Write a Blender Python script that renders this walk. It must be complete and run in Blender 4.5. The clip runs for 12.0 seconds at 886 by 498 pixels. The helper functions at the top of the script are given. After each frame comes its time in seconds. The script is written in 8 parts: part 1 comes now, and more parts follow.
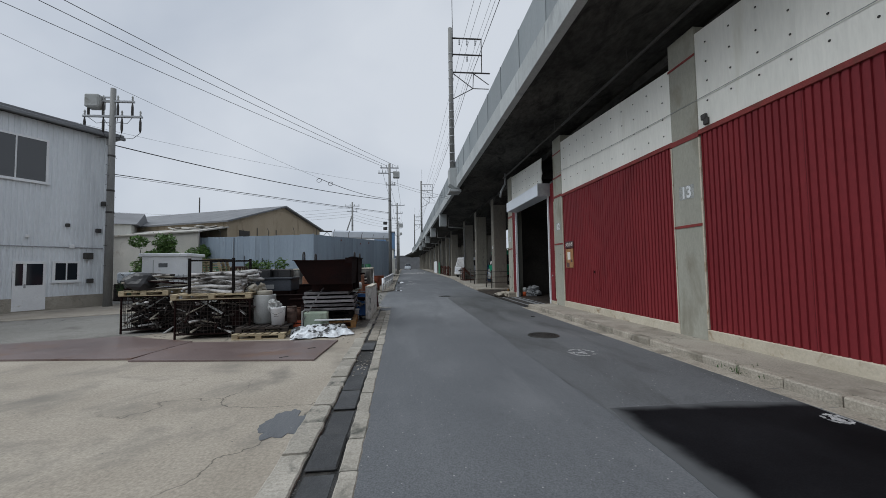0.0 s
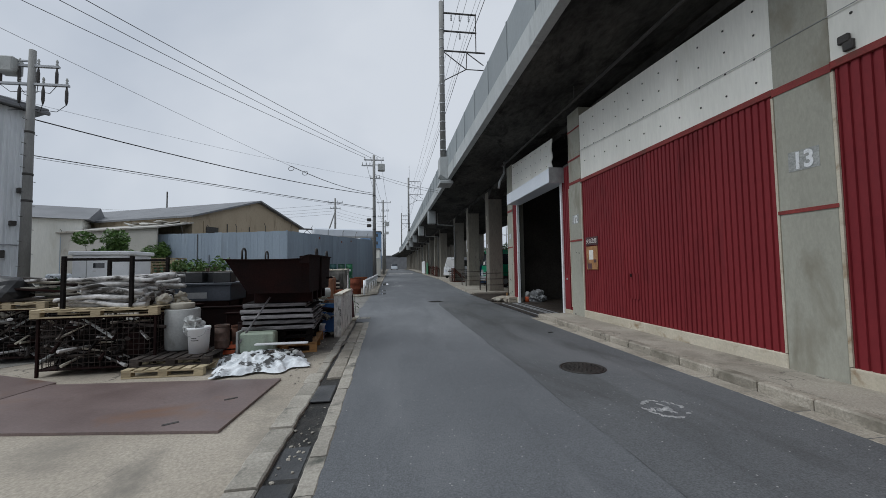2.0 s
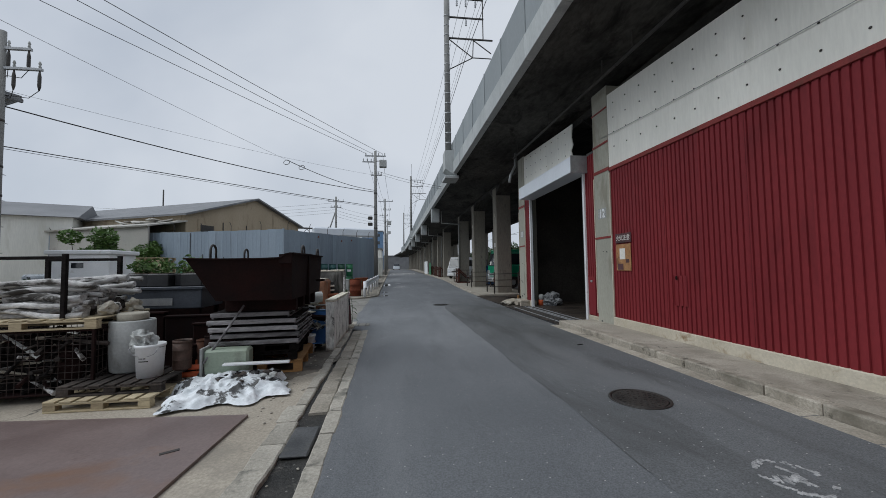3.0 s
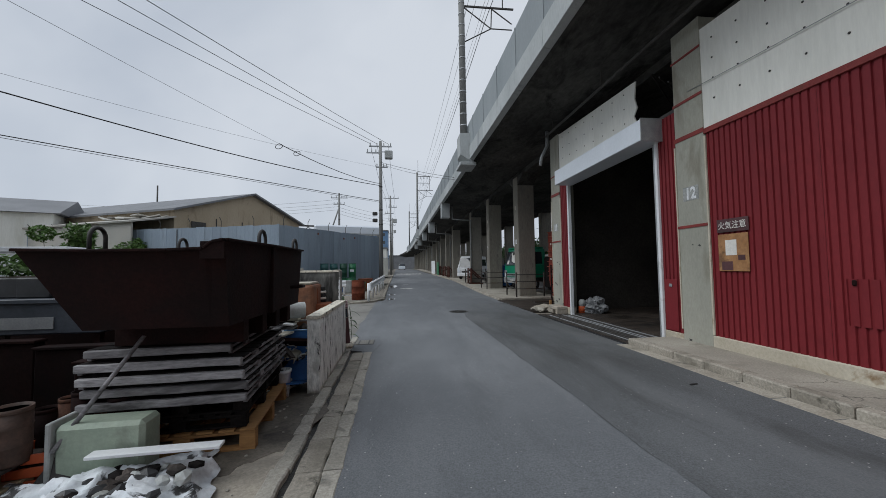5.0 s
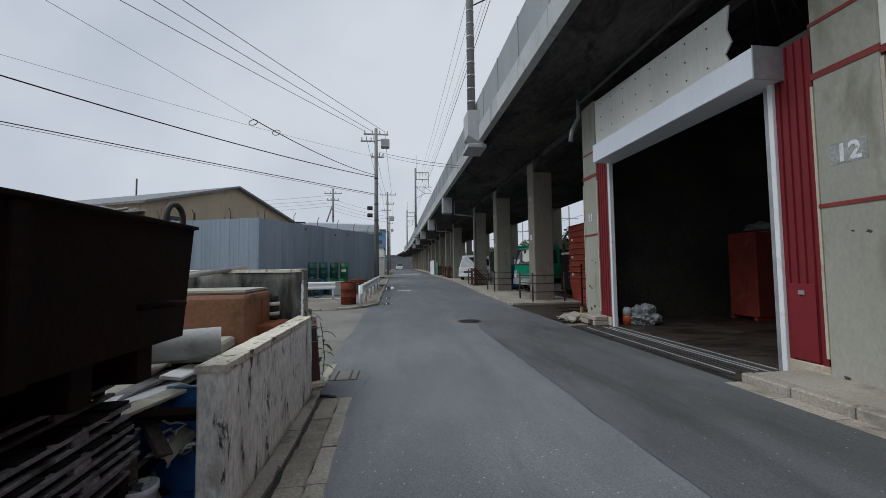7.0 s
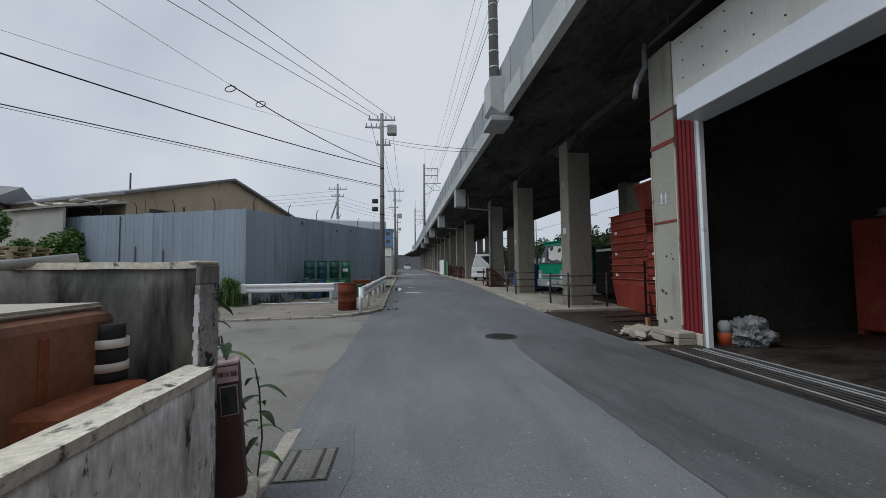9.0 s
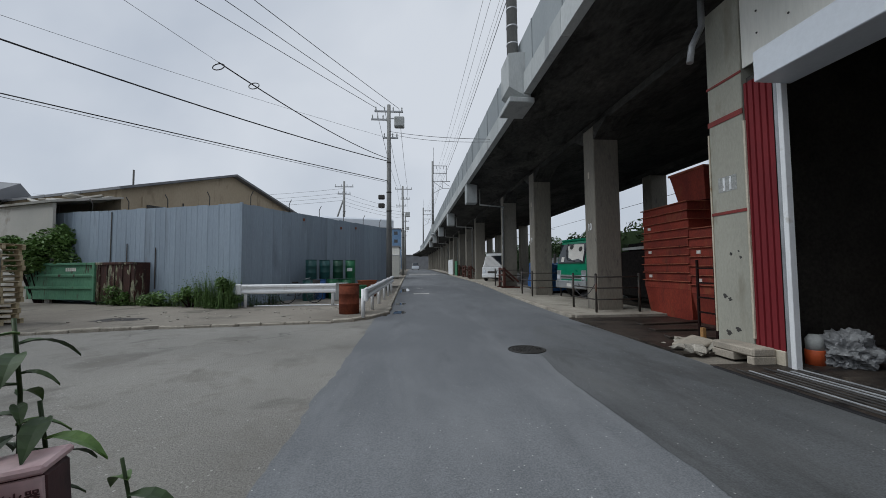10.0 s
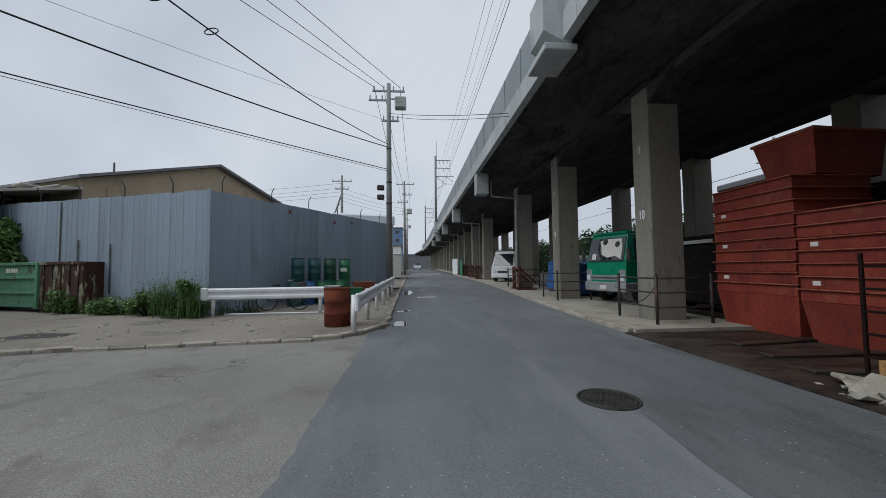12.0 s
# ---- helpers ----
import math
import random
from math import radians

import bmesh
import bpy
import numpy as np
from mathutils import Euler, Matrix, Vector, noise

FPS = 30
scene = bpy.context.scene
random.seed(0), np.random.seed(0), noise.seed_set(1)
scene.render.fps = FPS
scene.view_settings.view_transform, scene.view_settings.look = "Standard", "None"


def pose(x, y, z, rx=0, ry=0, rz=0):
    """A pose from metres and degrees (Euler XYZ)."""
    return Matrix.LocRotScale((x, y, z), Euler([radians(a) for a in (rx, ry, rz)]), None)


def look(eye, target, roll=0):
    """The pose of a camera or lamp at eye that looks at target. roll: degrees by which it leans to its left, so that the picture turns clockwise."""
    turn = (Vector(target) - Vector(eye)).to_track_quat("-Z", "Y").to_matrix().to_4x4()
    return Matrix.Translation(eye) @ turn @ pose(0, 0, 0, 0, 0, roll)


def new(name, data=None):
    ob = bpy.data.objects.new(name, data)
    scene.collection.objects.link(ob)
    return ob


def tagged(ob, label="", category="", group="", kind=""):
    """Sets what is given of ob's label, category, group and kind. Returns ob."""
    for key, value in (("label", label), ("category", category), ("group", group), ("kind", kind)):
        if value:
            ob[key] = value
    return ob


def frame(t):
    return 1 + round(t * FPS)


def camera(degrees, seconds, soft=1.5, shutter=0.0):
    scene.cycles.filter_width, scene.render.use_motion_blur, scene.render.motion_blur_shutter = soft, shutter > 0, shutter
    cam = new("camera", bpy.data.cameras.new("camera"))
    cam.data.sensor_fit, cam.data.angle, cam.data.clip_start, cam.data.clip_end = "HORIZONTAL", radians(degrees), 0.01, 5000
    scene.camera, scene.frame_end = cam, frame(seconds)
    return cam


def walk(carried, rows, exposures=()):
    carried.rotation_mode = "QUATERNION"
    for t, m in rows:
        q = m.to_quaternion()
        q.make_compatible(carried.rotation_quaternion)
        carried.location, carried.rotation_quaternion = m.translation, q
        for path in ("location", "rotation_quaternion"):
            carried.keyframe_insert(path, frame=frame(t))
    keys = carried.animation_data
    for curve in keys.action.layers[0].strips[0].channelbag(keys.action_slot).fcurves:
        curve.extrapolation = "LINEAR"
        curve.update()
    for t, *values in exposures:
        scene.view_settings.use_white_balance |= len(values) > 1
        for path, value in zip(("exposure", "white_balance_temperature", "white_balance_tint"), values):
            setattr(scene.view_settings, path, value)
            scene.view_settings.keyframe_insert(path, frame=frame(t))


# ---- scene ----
cam = camera(100.6, 12.0, soft=0.65)
METRES, EYE, TILT, LEAN, TURN = 15.0, 1.5, 0.62, 0.0, -6.0
ROWS = [
    (0.0, 0.0, 0.0, 0.0, 0.04, 2.21, 0.93),
    (0.5, -0.0044, 0.0404, 0.0009, -0.55, 2.22, 0.86),
    (1.0, -0.0065, 0.0808, 0.002, -1.14, 2.23, 0.91),
    (1.5, -0.0068, 0.1241, 0.001, -1.68, 2.19, 0.82),
    (2.0, -0.0081, 0.1653, 0.0008, -1.94, 2.2, 0.83),
    (2.5, -0.0113, 0.2071, 0.0006, -1.94, 2.23, 0.83),
    (3.0, -0.0164, 0.2479, 0.0011, -1.62, 2.21, 0.8),
    (5.0, -0.0433, 0.4112, -0.0007, -0.88, 2.2, 0.85),
    (5.5, -0.0482, 0.4521, -0.0021, -1.13, 2.23, 0.85),
    (6.0, -0.0539, 0.4937, -0.0029, -1.23, 2.19, 0.79),
    (6.5, -0.0549, 0.5343, -0.0036, -1.36, 2.22, 0.81),
    (7.0, -0.0592, 0.5752, -0.0042, -1.27, 2.22, 0.74),
    (9.0, -0.0767, 0.742, -0.0093, -0.07, 2.27, 0.67),
    (9.5, -0.0825, 0.7836, -0.0092, 0.61, 2.27, 0.6),
    (10.0, -0.0849, 0.8258, -0.0109, 1.16, 2.28, 0.51),
    (10.5, -0.0912, 0.865, -0.011, 1.76, 2.26, 0.64),
    (11.0, -0.0984, 0.9068, -0.0116, 1.94, 2.24, 0.79),
    (11.5, -0.1052, 0.9494, -0.0114, 1.86, 2.19, 0.73),
    (12.0, -0.1084, 0.9925, -0.013, 1.41, 2.22, 0.69),
]
walk(cam, [(t, pose(0, 0, EYE, TILT, LEAN, TURN) @ pose(METRES * x, METRES * y, METRES * z, 90 + pitch, roll, yaw)) for t, x, y, z, yaw, pitch, roll in ROWS])

# ---- world and light: overcast day ----
world = bpy.data.worlds.new("overcast_sky")
scene.world = world
world.use_nodes = True
wn, wl = world.node_tree.nodes, world.node_tree.links
wn.clear()
w_out = wn.new("ShaderNodeOutputWorld")
w_bg = wn.new("ShaderNodeBackground")
w_sky = wn.new("ShaderNodeTexSky")
w_sky.sky_type, w_sky.sun_disc = "NISHITA", False
w_sky.sun_elevation, w_sky.sun_rotation = radians(53), radians(260)
w_dim = wn.new("ShaderNodeMix")
w_dim.data_type, w_dim.blend_type = "RGBA", "MULTIPLY"
w_dim.inputs[0].default_value = 1.0
w_dim.inputs[7].default_value = (0.1, 0.1, 0.1, 1)
w_cloud = wn.new("ShaderNodeTexNoise")
w_cloud.inputs["Scale"].default_value, w_cloud.inputs["Detail"].default_value = 1.5, 5.0
w_cloud.inputs["Roughness"].default_value, w_cloud.inputs["Distortion"].default_value = 0.5, 0.25
w_ramp = wn.new("ShaderNodeValToRGB")
w_ramp.color_ramp.elements[0].position, w_ramp.color_ramp.elements[0].color = 0.34, (0.46, 0.515, 0.60, 1)
w_ramp.color_ramp.elements[1].position, w_ramp.color_ramp.elements[1].color = 0.66, (0.66, 0.705, 0.77, 1)
w_mix = wn.new("ShaderNodeMix")
w_mix.data_type = "RGBA"
w_mix.inputs[0].default_value = 0.93
wl.new(w_sky.outputs[0], w_dim.inputs[6])
wl.new(w_dim.outputs[2], w_mix.inputs[6])
wl.new(w_cloud.outputs[0], w_ramp.inputs[0])
wl.new(w_ramp.outputs[0], w_mix.inputs[7])
wl.new(w_mix.outputs[2], w_bg.inputs[0])
wl.new(w_bg.outputs[0], w_out.inputs[0])
w_bg.inputs[1].default_value = 1.0
sun = new("sun", bpy.data.lights.new("sun", "SUN"))
sun.data.energy, sun.data.angle, sun.data.color = 1.8, radians(50), (0.94, 0.98, 1.0)
sun.matrix_world = look((-20.5, 2, 27.5), (0, 6, 0))
scene.view_settings.exposure = 0.0

# ---- materials ----
MATS = {}


def ramp_node(nt, a, b, p0, p1):
    r = nt.nodes.new("ShaderNodeValToRGB")
    r.color_ramp.elements[0].position, r.color_ramp.elements[0].color = p0, (*a, 1)
    r.color_ramp.elements[1].position, r.color_ramp.elements[1].color = p1, (*b, 1)
    return r


def mix_node(nt, blend, fac, a, b):
    m = nt.nodes.new("ShaderNodeMix")
    m.data_type, m.blend_type = "RGBA", blend
    for slot, v in ((0, fac), (6, a), (7, b)):
        if isinstance(v, (int, float)):
            m.inputs[slot].default_value = v
        elif isinstance(v, tuple):
            m.inputs[slot].default_value = (*v, 1)
        else:
            nt.links.new(v, m.inputs[slot])
    return m.outputs[2]


def surface(name, c1, c2, rough=0.8, metal=0.0, scale=1.5, fine=30.0, grain=0.25, bump=0.15, streak=(1, 1, 1), rnd=0.0,
            stain=None, stain_scale=2.0, stain_at=(0.55, 0.68), cracks=0.0, specks=None, spec=0.5, rough_var=0.1, stain_stretch=None, dirt=None, dirt_scale=1.0, dirt_at=(0.55, 0.68)):
    """A weathered surface: broad tone variation, fine grain with relief, stains, hairline cracks and specks."""
    m = bpy.data.materials.new(name)
    m.use_nodes = True
    nt = m.node_tree
    bsdf = nt.nodes["Principled BSDF"]
    tc = nt.nodes.new("ShaderNodeTexCoord")
    mp = nt.nodes.new("ShaderNodeMapping")
    mp.inputs["Scale"].default_value = streak
    info = nt.nodes.new("ShaderNodeObjectInfo")
    nt.links.new(tc.outputs["Object"], mp.inputs["Vector"])
    off = nt.nodes.new("ShaderNodeVectorMath")
    off.operation = "ADD"
    sc = nt.nodes.new("ShaderNodeMath")
    sc.operation = "MULTIPLY"
    sc.inputs[1].default_value = 37.0
    nt.links.new(info.outputs["Random"], sc.inputs[0])
    nt.links.new(mp.outputs[0], off.inputs[0])
    nt.links.new(sc.outputs[0], off.inputs[1])
    vec = off.outputs[0]

    wide = vec
    if stain_stretch:
        mp2 = nt.nodes.new("ShaderNodeMapping")
        mp2.inputs["Scale"].default_value = stain_stretch
        nt.links.new(tc.outputs["Object"], mp2.inputs["Vector"])
        wide = mp2.outputs[0]

    def noise_at(s, detail=4.0, r=0.55, d=0.0, vec=vec):
        n = nt.nodes.new("ShaderNodeTexNoise")
        n.inputs["Scale"].default_value, n.inputs["Detail"].default_value = s, detail
        n.inputs["Roughness"].default_value, n.inputs["Distortion"].default_value = r, d
        nt.links.new(vec, n.inputs["Vector"])
        return n.outputs[0]

    broad = noise_at(scale, 5.0)
    r = ramp_node(nt, c1, c2, 0.32, 0.68)
    nt.links.new(broad, r.inputs[0])
    col = r.outputs[0]
    fn = noise_at(fine, 6.0, 0.65)
    g = ramp_node(nt, (1 - grain,) * 3, (1 + grain,) * 3, 0.3, 0.7)
    nt.links.new(fn, g.inputs[0])
    col = mix_node(nt, "MULTIPLY", 1.0, col, g.outputs[0])
    if stain:
        sn = noise_at(stain_scale, 6.0, 0.62, 0.4, wide)
        sr = ramp_node(nt, (0, 0, 0), (1, 1, 1), *stain_at)
        nt.links.new(sn, sr.inputs[0])
        col = mix_node(nt, "MIX", sr.outputs[0], col, stain)
    if dirt:
        dn = noise_at(dirt_scale, 8.0, 0.68, 0.6, wide)
        dr = ramp_node(nt, (0, 0, 0), (1, 1, 1), *dirt_at)
        nt.links.new(dn, dr.inputs[0])
        col = mix_node(nt, "MIX", dr.outputs[0], col, dirt)
    if cracks:
        vo = nt.nodes.new("ShaderNodeTexVoronoi")
        vo.feature = "DISTANCE_TO_EDGE"
        vo.inputs["Scale"].default_value = cracks
        wob = nt.nodes.new("ShaderNodeTexNoise")
        wob.inputs["Scale"].default_value, wob.inputs["Detail"].default_value = cracks * 2.5, 6.0
        nt.links.new(vec, wob.inputs["Vector"])
        wv = mix_node(nt, "LINEAR_LIGHT", 0.35 / max(cracks, 0.2), vec, wob.outputs[1])
        nt.links.new(wv, vo.inputs["Vector"])
        cr = ramp_node(nt, (0.3, 0.3, 0.3), (1, 1, 1), 0.0, 0.0045)
        nt.links.new(vo.outputs[0], cr.inputs[0])
        some = noise_at(cracks * 0.9, 2.0)
        sm = ramp_node(nt, (0, 0, 0), (1, 1, 1), 0.5, 0.6)
        nt.links.new(some, sm.inputs[0])
        col = mix_node(nt, "MULTIPLY", sm.outputs[0], col, cr.outputs[0])
    if specks:
        colour, density, size = specks
        vo = nt.nodes.new("ShaderNodeTexVoronoi")
        vo.inputs["Scale"].default_value = density
        nt.links.new(vec, vo.inputs["Vector"])
        sp = ramp_node(nt, (1, 1, 1), (0, 0, 0), size * 0.7, size)
        nt.links.new(vo.outputs["Distance"], sp.inputs[0])
        gate = nt.nodes.new("ShaderNodeSeparateColor")
        nt.links.new(vo.outputs["Color"], gate.inputs[0])
        gt = nt.nodes.new("ShaderNodeMath")
        gt.operation = "GREATER_THAN"
        gt.inputs[1].default_value = 0.72
        nt.links.new(gate.outputs[0], gt.inputs[0])
        both = nt.nodes.new("ShaderNodeMath")
        both.operation = "MULTIPLY"
        nt.links.new(sp.outputs[0], both.inputs[0])
        nt.links.new(gt.outputs[0], both.inputs[1])
        col = mix_node(nt, "MIX", both.outputs[0], col, colour)
    if rnd:
        v = nt.nodes.new("ShaderNodeMapRange")
        v.inputs[3].default_value, v.inputs[4].default_value = 1 - rnd, 1 + rnd
        nt.links.new(info.outputs["Random"], v.inputs[0])
        hs = nt.nodes.new("ShaderNodeHueSaturation")
        nt.links.new(v.outputs[0], hs.inputs["Value"])
        nt.links.new(col, hs.inputs["Color"])
        col = hs.outputs[0]
    nt.links.new(col, bsdf.inputs["Base Color"])
    rv = nt.nodes.new("ShaderNodeMapRange")
    rv.inputs[3].default_value, rv.inputs[4].default_value = max(rough - rough_var, 0.02), min(rough + rough_var, 1.0)
    nt.links.new(broad, rv.inputs[0])
    nt.links.new(rv.outputs[0], bsdf.inputs["Roughness"])
    bsdf.inputs["Metallic"].default_value = metal
    bsdf.inputs["Specular IOR Level"].default_value = spec
    if bump:
        b = nt.nodes.new("ShaderNodeBump")
        b.inputs["Strength"].default_value, b.inputs["Distance"].default_value = bump, 0.02
        nt.links.new(fn, b.inputs["Height"])
        nt.links.new(b.outputs[0], bsdf.inputs["Normal"])
    MATS[name] = m
    return m


def glass(name, tint, rough=0.05):
    m = bpy.data.materials.new(name)
    m.use_nodes = True
    b = m.node_tree.nodes["Principled BSDF"]
    b.inputs["Base Color"].default_value = (*tint, 1)
    b.inputs["Roughness"].default_value = rough
    b.inputs["Specular IOR Level"].default_value = 0.8
    return m


ASPHALT = surface("asphalt", (0.112, 0.119, 0.128), (0.142, 0.149, 0.158), 0.8, scale=0.5, fine=75, grain=0.38, bump=0.28, stain_stretch=(1, 0.22, 1),
                  specks=((0.42, 0.42, 0.41), 19.0, 0.13), spec=0.4, stain=(0.195, 0.202, 0.21), stain_scale=0.8, stain_at=(0.5, 0.8),
                  dirt=(0.078, 0.082, 0.088), dirt_scale=1.4, dirt_at=(0.55, 0.85))
ASPHALT_STRIP = surface("relaid_asphalt", (0.100, 0.106, 0.112), (0.131, 0.137, 0.143), 0.8, scale=0.5, fine=75, grain=0.42, bump=0.3, stain_stretch=(1, 0.25, 1),
                        specks=((0.38, 0.385, 0.375), 17.0, 0.14), spec=0.4, stain=(0.17, 0.175, 0.18), stain_scale=0.7, stain_at=(0.5, 0.78),
                        dirt=(0.05, 0.051, 0.05), dirt_scale=1.3, dirt_at=(0.48, 0.8))
TAR = surface("old_tar", (0.05, 0.052, 0.054), (0.085, 0.088, 0.09), 0.7, scale=2, fine=60, grain=0.3, bump=0.2)
ASPHALT_OLD = surface("worn_asphalt", (0.185, 0.177, 0.160), (0.25, 0.24, 0.217), 0.85, scale=0.5, fine=55, grain=0.42, bump=0.7,
                      specks=((0.40, 0.39, 0.36), 15.0, 0.16), stain=(0.14, 0.131, 0.116), stain_scale=0.8, cracks=0.25,
                      dirt=(0.145, 0.132, 0.113), dirt_scale=2.0, dirt_at=(0.5, 0.8))
ASPHALT_WET = surface("wet_asphalt", (0.009, 0.009, 0.010), (0.02, 0.02, 0.022), 0.7, scale=1.2, fine=120, grain=0.3, bump=0.2, spec=0.3)
CONCRETE_YARD = surface("yard_concrete", (0.295, 0.256, 0.205), (0.40, 0.355, 0.292), 0.85, scale=0.6, fine=38, grain=0.26, bump=0.2,
                        cracks=0.32, stain=(0.21, 0.19, 0.16), stain_scale=0.9, stain_at=(0.52, 0.70), specks=((0.16, 0.15, 0.13), 6.0, 0.06))
CONCRETE_KERB = surface("kerb_concrete", (0.28, 0.26, 0.22), (0.40, 0.37, 0.32), 0.88, scale=2.5, fine=40, grain=0.25, bump=0.3, rnd=0.16,
                        stain=(0.10, 0.10, 0.085), stain_scale=3.0)
CONCRETE_PAVE = surface("pavement_concrete", (0.27, 0.245, 0.205), (0.38, 0.35, 0.295), 0.88, scale=1.0, fine=40, grain=0.25, bump=0.25,
                        stain=(0.20, 0.178, 0.145), stain_scale=1.3, stain_at=(0.52, 0.7), cracks=0.5, dirt=(0.10, 0.088, 0.07), dirt_scale=2.6, dirt_at=(0.62, 0.74))
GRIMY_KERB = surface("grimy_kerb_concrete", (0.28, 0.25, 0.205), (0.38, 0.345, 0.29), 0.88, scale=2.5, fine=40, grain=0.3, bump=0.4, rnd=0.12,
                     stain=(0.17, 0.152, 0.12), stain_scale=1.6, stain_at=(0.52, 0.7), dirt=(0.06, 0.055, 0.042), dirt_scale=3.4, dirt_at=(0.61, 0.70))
CONCRETE_VIA = surface("viaduct_concrete", (0.175, 0.16, 0.132), (0.265, 0.245, 0.207), 0.9, scale=0.6, fine=22, grain=0.18, bump=0.15,
                       streak=(1, 1, 0.25), stain=(0.15, 0.14, 0.125), stain_scale=1.2, dirt=(0.11, 0.10, 0.09), dirt_scale=4.0, dirt_at=(0.58, 0.7))
CONCRETE_EDGE = surface("parapet_concrete", (0.34, 0.36, 0.36), (0.43, 0.45, 0.45), 0.88, scale=0.8, fine=25, grain=0.1, bump=0.08, streak=(1, 1, 0.3),
                        stain=(0.25, 0.265, 0.27), stain_scale=1.2, rnd=0.05)
# Near-black concrete: the shade below the deck is put into this colour.
SOFFIT = surface("shaded_soffit_concrete", (0.034, 0.034, 0.033), (0.085, 0.082, 0.076), 0.95, scale=0.7, fine=9, grain=0.35, bump=0.15, spec=0.1, streak=(1, 0.45, 1), dirt=(0.02, 0.02, 0.019), dirt_scale=1.6, dirt_at=(0.5, 0.66))
BARRIER = surface("barrier_panel", (0.20, 0.225, 0.235), (0.26, 0.285, 0.295), 0.7, scale=0.6, fine=25, grain=0.07, bump=0.04, streak=(1, 1, 0.3), rnd=0.08)
PIER = surface("painted_pier", (0.285, 0.28, 0.235), (0.345, 0.338, 0.285), 0.85, scale=1.0, fine=30, grain=0.1, bump=0.1, streak=(1, 1, 0.4),
               stain=(0.23, 0.215, 0.17), stain_scale=1.6)
RED_SHEET = surface("red_corrugated", (0.162, 0.016, 0.021), (0.20, 0.021, 0.026), 0.62, scale=0.9, fine=25, grain=0.1, bump=0.05, streak=(1, 1, 0.35),
                    stain=(0.14, 0.014, 0.018), stain_scale=1.2, rnd=0.04, spec=0.25)
RED_TRIM = surface("red_trim", (0.17, 0.02, 0.018), (0.24, 0.035, 0.03), 0.7, scale=3, fine=40, grain=0.2, bump=0.15, stain=(0.10, 0.035, 0.02))
WHITE_PANEL = surface("white_board", (0.70, 0.695, 0.64), (0.82, 0.81, 0.75), 0.75, scale=0.8, fine=20, grain=0.06, bump=0.05, streak=(1, 1, 0.15),
                      stain=(0.60, 0.585, 0.50), stain_scale=1.2, stain_at=(0.58, 0.74))
WHITE_PAINT = surface("white_paint", (0.70, 0.71, 0.72), (0.80, 0.81, 0.82), 0.5, scale=1.5, fine=30, grain=0.05, bump=0.03, stain=(0.5, 0.48, 0.44), stain_scale=3, stain_at=(0.6, 0.75))
SHUTTER_WHITE = surface("shutter_box_paint", (0.62, 0.66, 0.71), (0.70, 0.74, 0.79), 0.45, scale=0.8, fine=15, grain=0.04, bump=0.02)
CREAM = surface("cream_plinth", (0.42, 0.37, 0.285), (0.55, 0.50, 0.405), 0.85, scale=1.5, fine=30, grain=0.12, bump=0.1, stain=(0.24, 0.16, 0.09), stain_scale=2.2)
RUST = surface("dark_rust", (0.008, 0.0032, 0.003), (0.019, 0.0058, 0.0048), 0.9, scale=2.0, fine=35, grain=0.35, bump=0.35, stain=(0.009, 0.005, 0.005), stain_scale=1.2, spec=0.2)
RUST_ORANGE = surface("orange_rust", (0.17, 0.05, 0.022), (0.28, 0.085, 0.035), 0.88, scale=2.0, fine=35, grain=0.3, bump=0.3, stain=(0.09, 0.03, 0.02), stain_scale=2.5)
RUST_PLATE = surface("rusty_plate", (0.135, 0.098, 0.092), (0.205, 0.155, 0.145), 0.36, scale=0.9, fine=30, grain=0.16, bump=0.06, stain=(0.20, 0.105, 0.06), stain_scale=1.0, stain_at=(0.56, 0.76), dirt=(0.085, 0.05, 0.042), dirt_scale=1.8, dirt_at=(0.6, 0.78), rough_var=0.2)
SKIP_RED = surface("skip_red_paint", (0.165, 0.018, 0.010), (0.255, 0.036, 0.018), 0.75, scale=2.2, fine=30, grain=0.3, bump=0.25, streak=(1, 1, 0.5), rnd=0.12, stain=(0.25, 0.075, 0.032), stain_scale=2.0, stain_at=(0.56, 0.72), dirt=(0.075, 0.018, 0.012), dirt_scale=2.6, dirt_at=(0.58, 0.72))
# Worn orange, paled so that the rims seem to catch the light.
SKIP_EDGE = surface("worn_lit_skip_rim", (0.24, 0.042, 0.022), (0.38, 0.12, 0.065), 0.75, scale=5, fine=40, grain=0.3, bump=0.2, dirt=(0.04, 0.015, 0.01), dirt_scale=7.0)
GREY_STEEL = surface("fence_steel", (0.24, 0.295, 0.355), (0.28, 0.338, 0.40), 0.6, scale=0.8, fine=25, grain=0.08, bump=0.05, streak=(1, 1, 0.2), rnd=0.07,
                     stain=(0.195, 0.235, 0.275), stain_scale=0.9, spec=0.4, dirt=(0.16, 0.15, 0.13), dirt_scale=1.8, dirt_at=(0.66, 0.78))
DARK_METAL = surface("dark_metal", (0.03, 0.028, 0.027), (0.06, 0.055, 0.05), 0.7, scale=4, fine=50, grain=0.2, bump=0.1)
GALV = surface("galvanised", (0.30, 0.31, 0.32), (0.42, 0.43, 0.44), 0.5, metal=0.5, scale=4, fine=50, grain=0.12, bump=0.05)
POLE_CONC = surface("pole_concrete", (0.17, 0.17, 0.165), (0.24, 0.24, 0.23), 0.88, scale=2, fine=30, grain=0.12, bump=0.1, streak=(1, 1, 0.3))
CABLE = surface("cable_black", (0.02, 0.02, 0.022), (0.035, 0.035, 0.037), 0.7, scale=5, fine=50, grain=0.1, bump=0.0)
